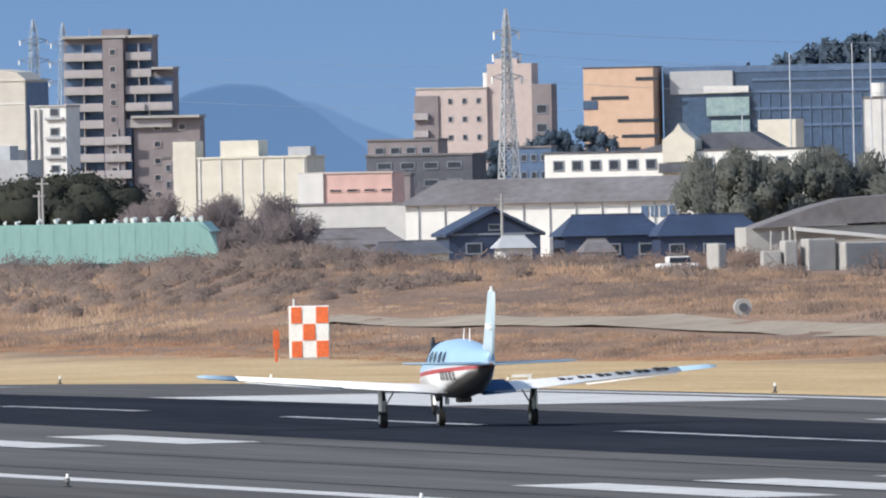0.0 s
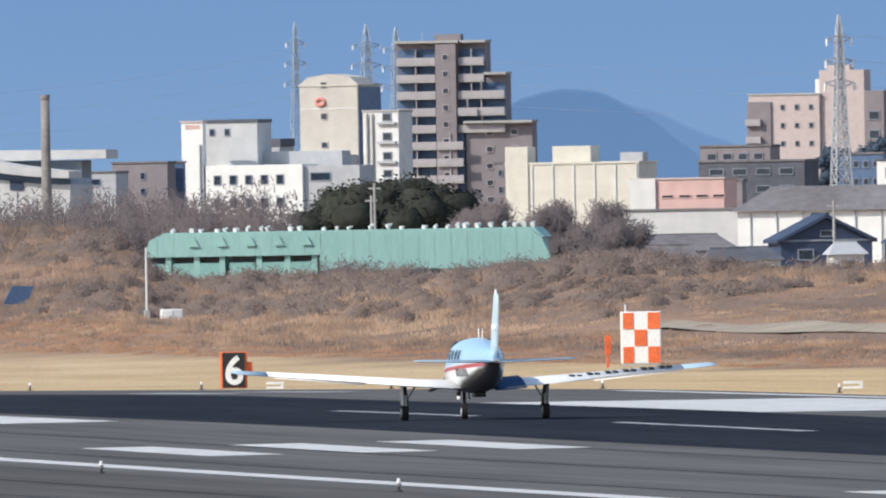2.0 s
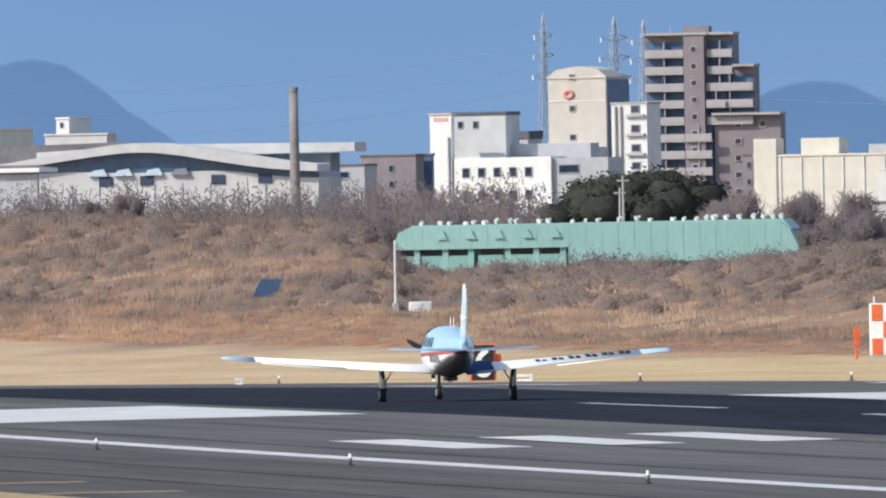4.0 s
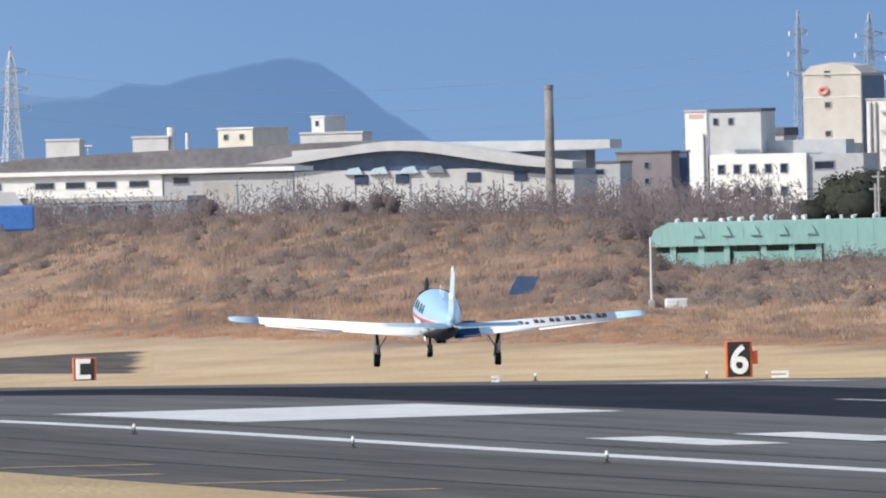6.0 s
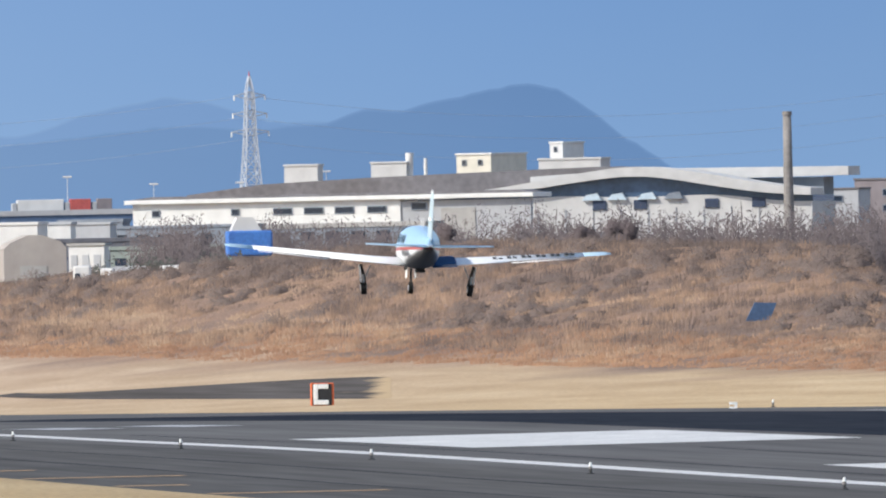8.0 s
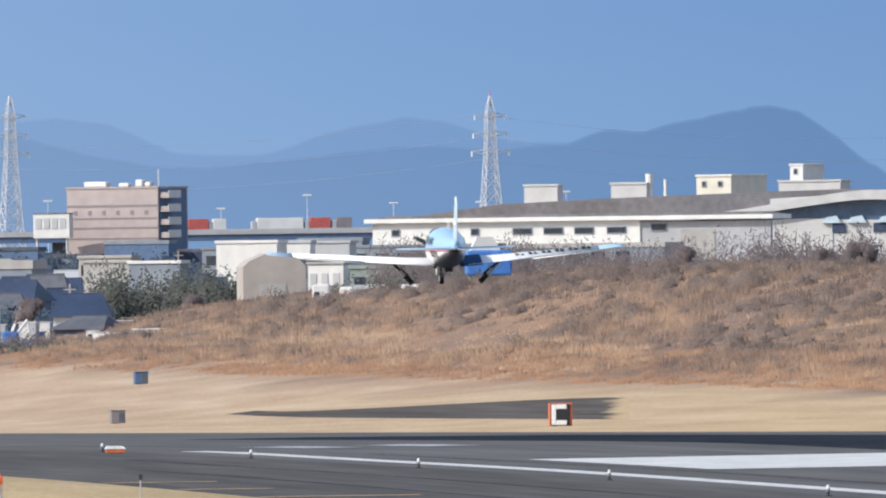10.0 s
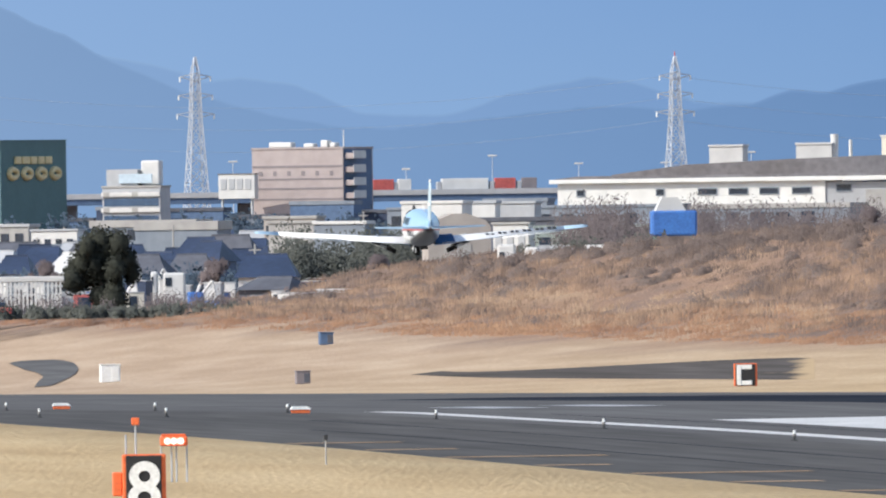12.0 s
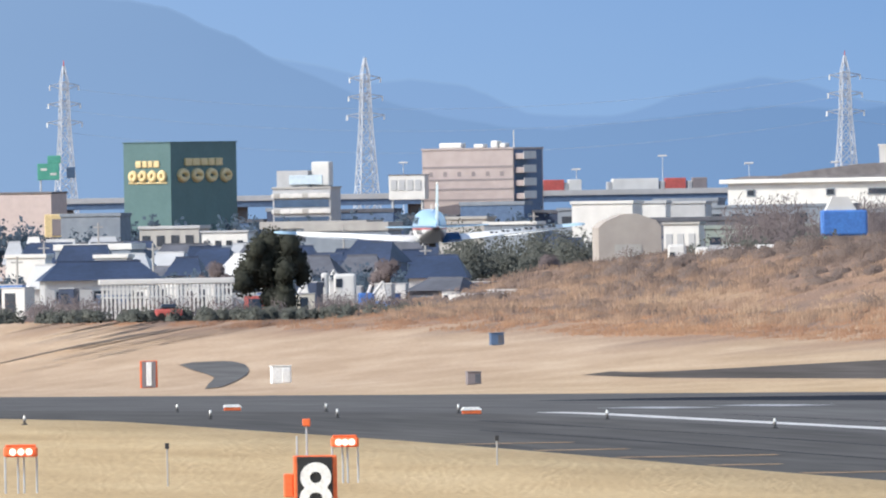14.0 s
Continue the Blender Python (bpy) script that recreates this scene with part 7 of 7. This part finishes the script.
                for u, y0, y1 in ((0.0, -0.36, 0.1), (0.2, -0.36, -0.1), (0.2, -0.02, 0.1)):
                    part("marking_bar", box(x + u, x + u + 0.13, y0, y1, z - 0.03, z + 0.005 + 0.002 * i), M["signblack"], wing)
        if side > 0:
            walkway = bmesh.new()
            for ya, yb in ((0.55, -0.15), (-0.15, -0.6), (-0.6, -0.98), (-0.98, -1.06)):
                za, zb = (1.13 - 0.14 * max(0.0, 0.1 - q) ** 1.2 for q in (ya, yb))
                vs = [walkway.verts.new(c) for c in ((0.5, ya, za), (1.28, ya, za + 0.05), (1.28, yb, zb + 0.05), (0.5, yb, zb))]
                walkway.faces.new(vs)
            bmesh.ops.solidify(walkway, geom=walkway.faces[:], thickness=0.03)
            part("wing_walk", walkway, M["walkblue"], wing, "blue anti-slip wing walkway with fuselage shadow in its colour")
            part("root_flap", loft([foil(0.46, -0.86, 0.42, 0.9, 0.22), foil(1.3, -0.82, 0.38, 0.95, 0.2)]), M["walkblue"], wing, "blue root flap with fuselage shadow in its colour")
        part("nav_light", box(side * 6.66 - 0.04, side * 6.66 + 0.04, 0.16, 0.3, 1.4, 1.44, 0.01), M["red" if side < 0 else "greendark"], wing)
    # the wings sit on the body nose-up
    for ob in [c for c in plane.children if c.name.startswith("wing")]:
        for q in [ob] + list(ob.children):
            for v in q.data.vertices:
                v.co.z += (v.co.y - 0.3) * 0.055
    fin_rings = []
    for z, le, ch, th in ((1.72, -3.35, 1.5, 0.11), (2.1, -3.72, 1.22, 0.1), (3.1, -4.28, 0.86, 0.09), (3.42, -4.44, 0.74, 0.08), (3.48, -4.55, 0.55, 0.06)):
        ring = foil(0, le, ch, 0, th)
        fin_rings.append([(q[2] * 0.95, q[1], z) for q in ring])
    fin = part("fin", loft(fin_rings), M["finblue"], plane)
    part("fin_band", box(-0.06, 0.06, -4.95, -4.3, 2.5, 2.62), M["planewhite"], fin)
    rud = []
    for z, le, ch in ((1.85, -4.86, 0.34), (3.1, -5.12, 0.3), (3.44, -5.17, 0.26)):
        rud.append([(q[2], q[1], z) for q in foil(0, le, ch, 0, 0.1)])
    part("rudder", loft(rud), M["finblue"], fin)
    part("beacon", tube((0, -4.95, 3.46), (0, -4.95, 3.58), 0.05, 0.03, 8), M["signwhite"], fin)
    for y in (-0.9, -1.7):
        part("antenna", loft([[(q[2], q[1], 2.15) for q in foil(0, y, 0.16, 0, 0.16)], [(q[2], q[1], 2.52) for q in foil(0, y - 0.1, 0.07, 0, 0.16)]]), M["planewhite"], body)
    part("exhaust", tube((0.25, 1.6, 0.82), (0.3, 1.2, 0.7), 0.06, 0.06, 10), M["darkmetal"], body)
    part("exhaust", tube((-0.25, 1.6, 0.82), (-0.3, 1.2, 0.7), 0.06, 0.06, 10), M["darkmetal"], body)
    part("belly_scoop", box(-0.12, 0.2, -0.9, -0.3, 0.62, 0.76, 0.04), M["darkmetal"], body)

    def wheel_on(parent, x, y, z, r, wide):
        w = part("wheel", tube((x - wide / 2, y, z), (x + wide / 2, y, z), r, r, 20), M["tyre"], parent)
        part("hub", tube((x - wide / 2 - 0.02, y, z), (x + wide / 2 + 0.02, y, z), r * 0.5, r * 0.5, 14), M["steel"], w)
        return w

    for side in (-1, 1):
        g = new("main_gear")
        g.parent = plane
        g.matrix_basis = pose(side * 1.93, 0.0, 1.0)
        part("strut", tube((side * 0.03, 0, 0.05), (side * -0.08, 0.06, -0.72), 0.055, 0.045, 12), M["darkmetal"], g)
        part("axle", tube((side * -0.09, 0.05, -0.72), (side * 0.02, 0, -0.77), 0.035, 0.035, 8), M["steel"], g)
        part("brace", tube((side * -0.3, 0.0, -0.02), (side * -0.06, 0.04, -0.42), 0.022, 0.022, 8), M["steel"], g)
        part("torque_link", box(-0.03, 0.03, -0.14, -0.04, -0.66, -0.3, 0.01), M["steel"], g)
        part("gear_door", box(side * 0.07, side * 0.1, -0.18, 0.2, -0.58, 0.02) if side > 0 else box(-0.1, -0.07, -0.18, 0.2, -0.58, 0.02), M["planewhite"], g)
        wheel_on(g, side * 0.02, 0, -0.77, 0.23, 0.17)
        MOVING["left" if side < 0 else "right"] = g
    g = new("nose_gear")
    g.parent = plane
    g.matrix_basis = pose(0, 2.35, 0.85)
    part("strut", tube((0, 0, 0.05), (0, 0.04, -0.62), 0.05, 0.04, 12), M["darkmetal"], g)
    part("gear_door", box(-0.17, -0.14, -0.2, 0.25, -0.3, 0.02), M["planewhite"], g)
    part("gear_door", box(0.14, 0.17, -0.2, 0.25, -0.3, 0.02), M["planewhite"], g)
    wheel_on(g, 0, 0.04, -0.64, 0.21, 0.15)
    MOVING["nose"] = g


build_plane()

# seconds, x, y, height of the wheels (None: on the runway), pitch, bank
FLIGHT = [
    (0.0, 104.72, 814.72, None, 0, 0), (0.5, 104.35, 829.59, None, 0, 0), (1.0, 104.21, 845.03, None, 0, 0), (1.5, 104.11, 861.04, None, 0, 0),
    (2.0, 104.11, 877.59, None, 0, 0), (2.5, 104.18, 894.65, None, 0, 0), (3.0, 104.20, 912.21, None, 0, 0), (3.2, 104.22, 919.4, None, 0, 0),
    (4.0, 104.3, 948.6, None, 1.0, 0), (4.8, 104.42, 979.2, None, 5.0, 0), (5.5, 104.48, 1006.80, 0.71, 6.5, 0.1), (6.0, 104.33, 1026.93, 1.07, 6.5, 0.5), (6.5, 104.17, 1047.42, 1.68, 6.3, 1.0),
    (7.0, 104.02, 1068.25, 2.4, 4.8, 1.9), (7.5, 103.91, 1089.39, 3.36, 2.0, 2.7), (8.0, 103.93, 1110.83, 4.15, 1.5, 2.5), (8.5, 103.96, 1132.55, 4.54, 2.0, 2.0),
    (9.0, 104.32, 1154.53, 4.98, 2.5, 0.0), (9.2, 104.52, 1163.39, 4.99, 2.5, -0.8), (10.2, 104.3, 1208.3, 4.95, 2.2, -0.6), (11.5, 104.02, 1267.57, 4.61, 2.0, 0.4), (12.0, 103.83, 1290.67, 4.31, 2.0, -0.4),
    (12.5, 103.83, 1313.88, 4.26, 2.0, -0.6), (13.0, 103.88, 1337.19, 4.36, 2.0, -0.6), (13.5, 103.89, 1360.58, 4.55, 2.0, -0.6), (14.0, 104.35, 1384.02, 4.44, 2.0, -0.6),
]
GEAR = [(0.0, 0), (3.2, 0), (4.8, 0), (5.5, 0), (7.0, 0), (7.5, 0), (8.0, 7), (8.5, 14), (9.0, 24), (9.2, 29), (10.2, 46), (11.5, 60), (12.0, 66), (12.5, 72), (13.0, 80), (13.5, 90), (14.0, 90)]


OLEO = [(0.0, 0.0), (4.8, 0.0), (5.5, 0.2), (8.5, 0.2), (9.2, 0.12), (14.0, 0.0)]   # metres that the legs stretch once the wheels are off the ground
CRAB = [(0.0, 3.2), (0.5, 2.4), (1.0, 1.4), (1.5, 0.7), (2.5, 0.2), (3.2, 0.0), (14.0, 0.0)]   # degrees to the left of the runway


def motions():
    rows = []
    for t, x, y, z, pitch, bank in FLIGHT:
        zz = z if z is not None else pavement_z(x + 1.9, y)
        rows.append((t, pose(x, y, zz, pitch, bank, lerp_table(CRAB, t))))
    walk(plane, rows)
    walk(MOVING["left"], [(t, pose(-1.93, 0, 1.0 - lerp_table(OLEO, t), 0, -a, 0)) for t, a in GEAR])
    walk(MOVING["right"], [(t, pose(1.93, 0, 1.0 - lerp_table(OLEO, t), 0, a, 0)) for t, a in GEAR])
    walk(MOVING["nose"], [(t, pose(0, 2.35, 0.85 - lerp_table(OLEO, t), -a, 0, 0)) for t, a in GEAR])
    walk(MOVING["prop"], [(i / 30, pose(0, 3.36, 1.28, 0, (i * 73) % 360, 0)) for i in range(421)])


motions()
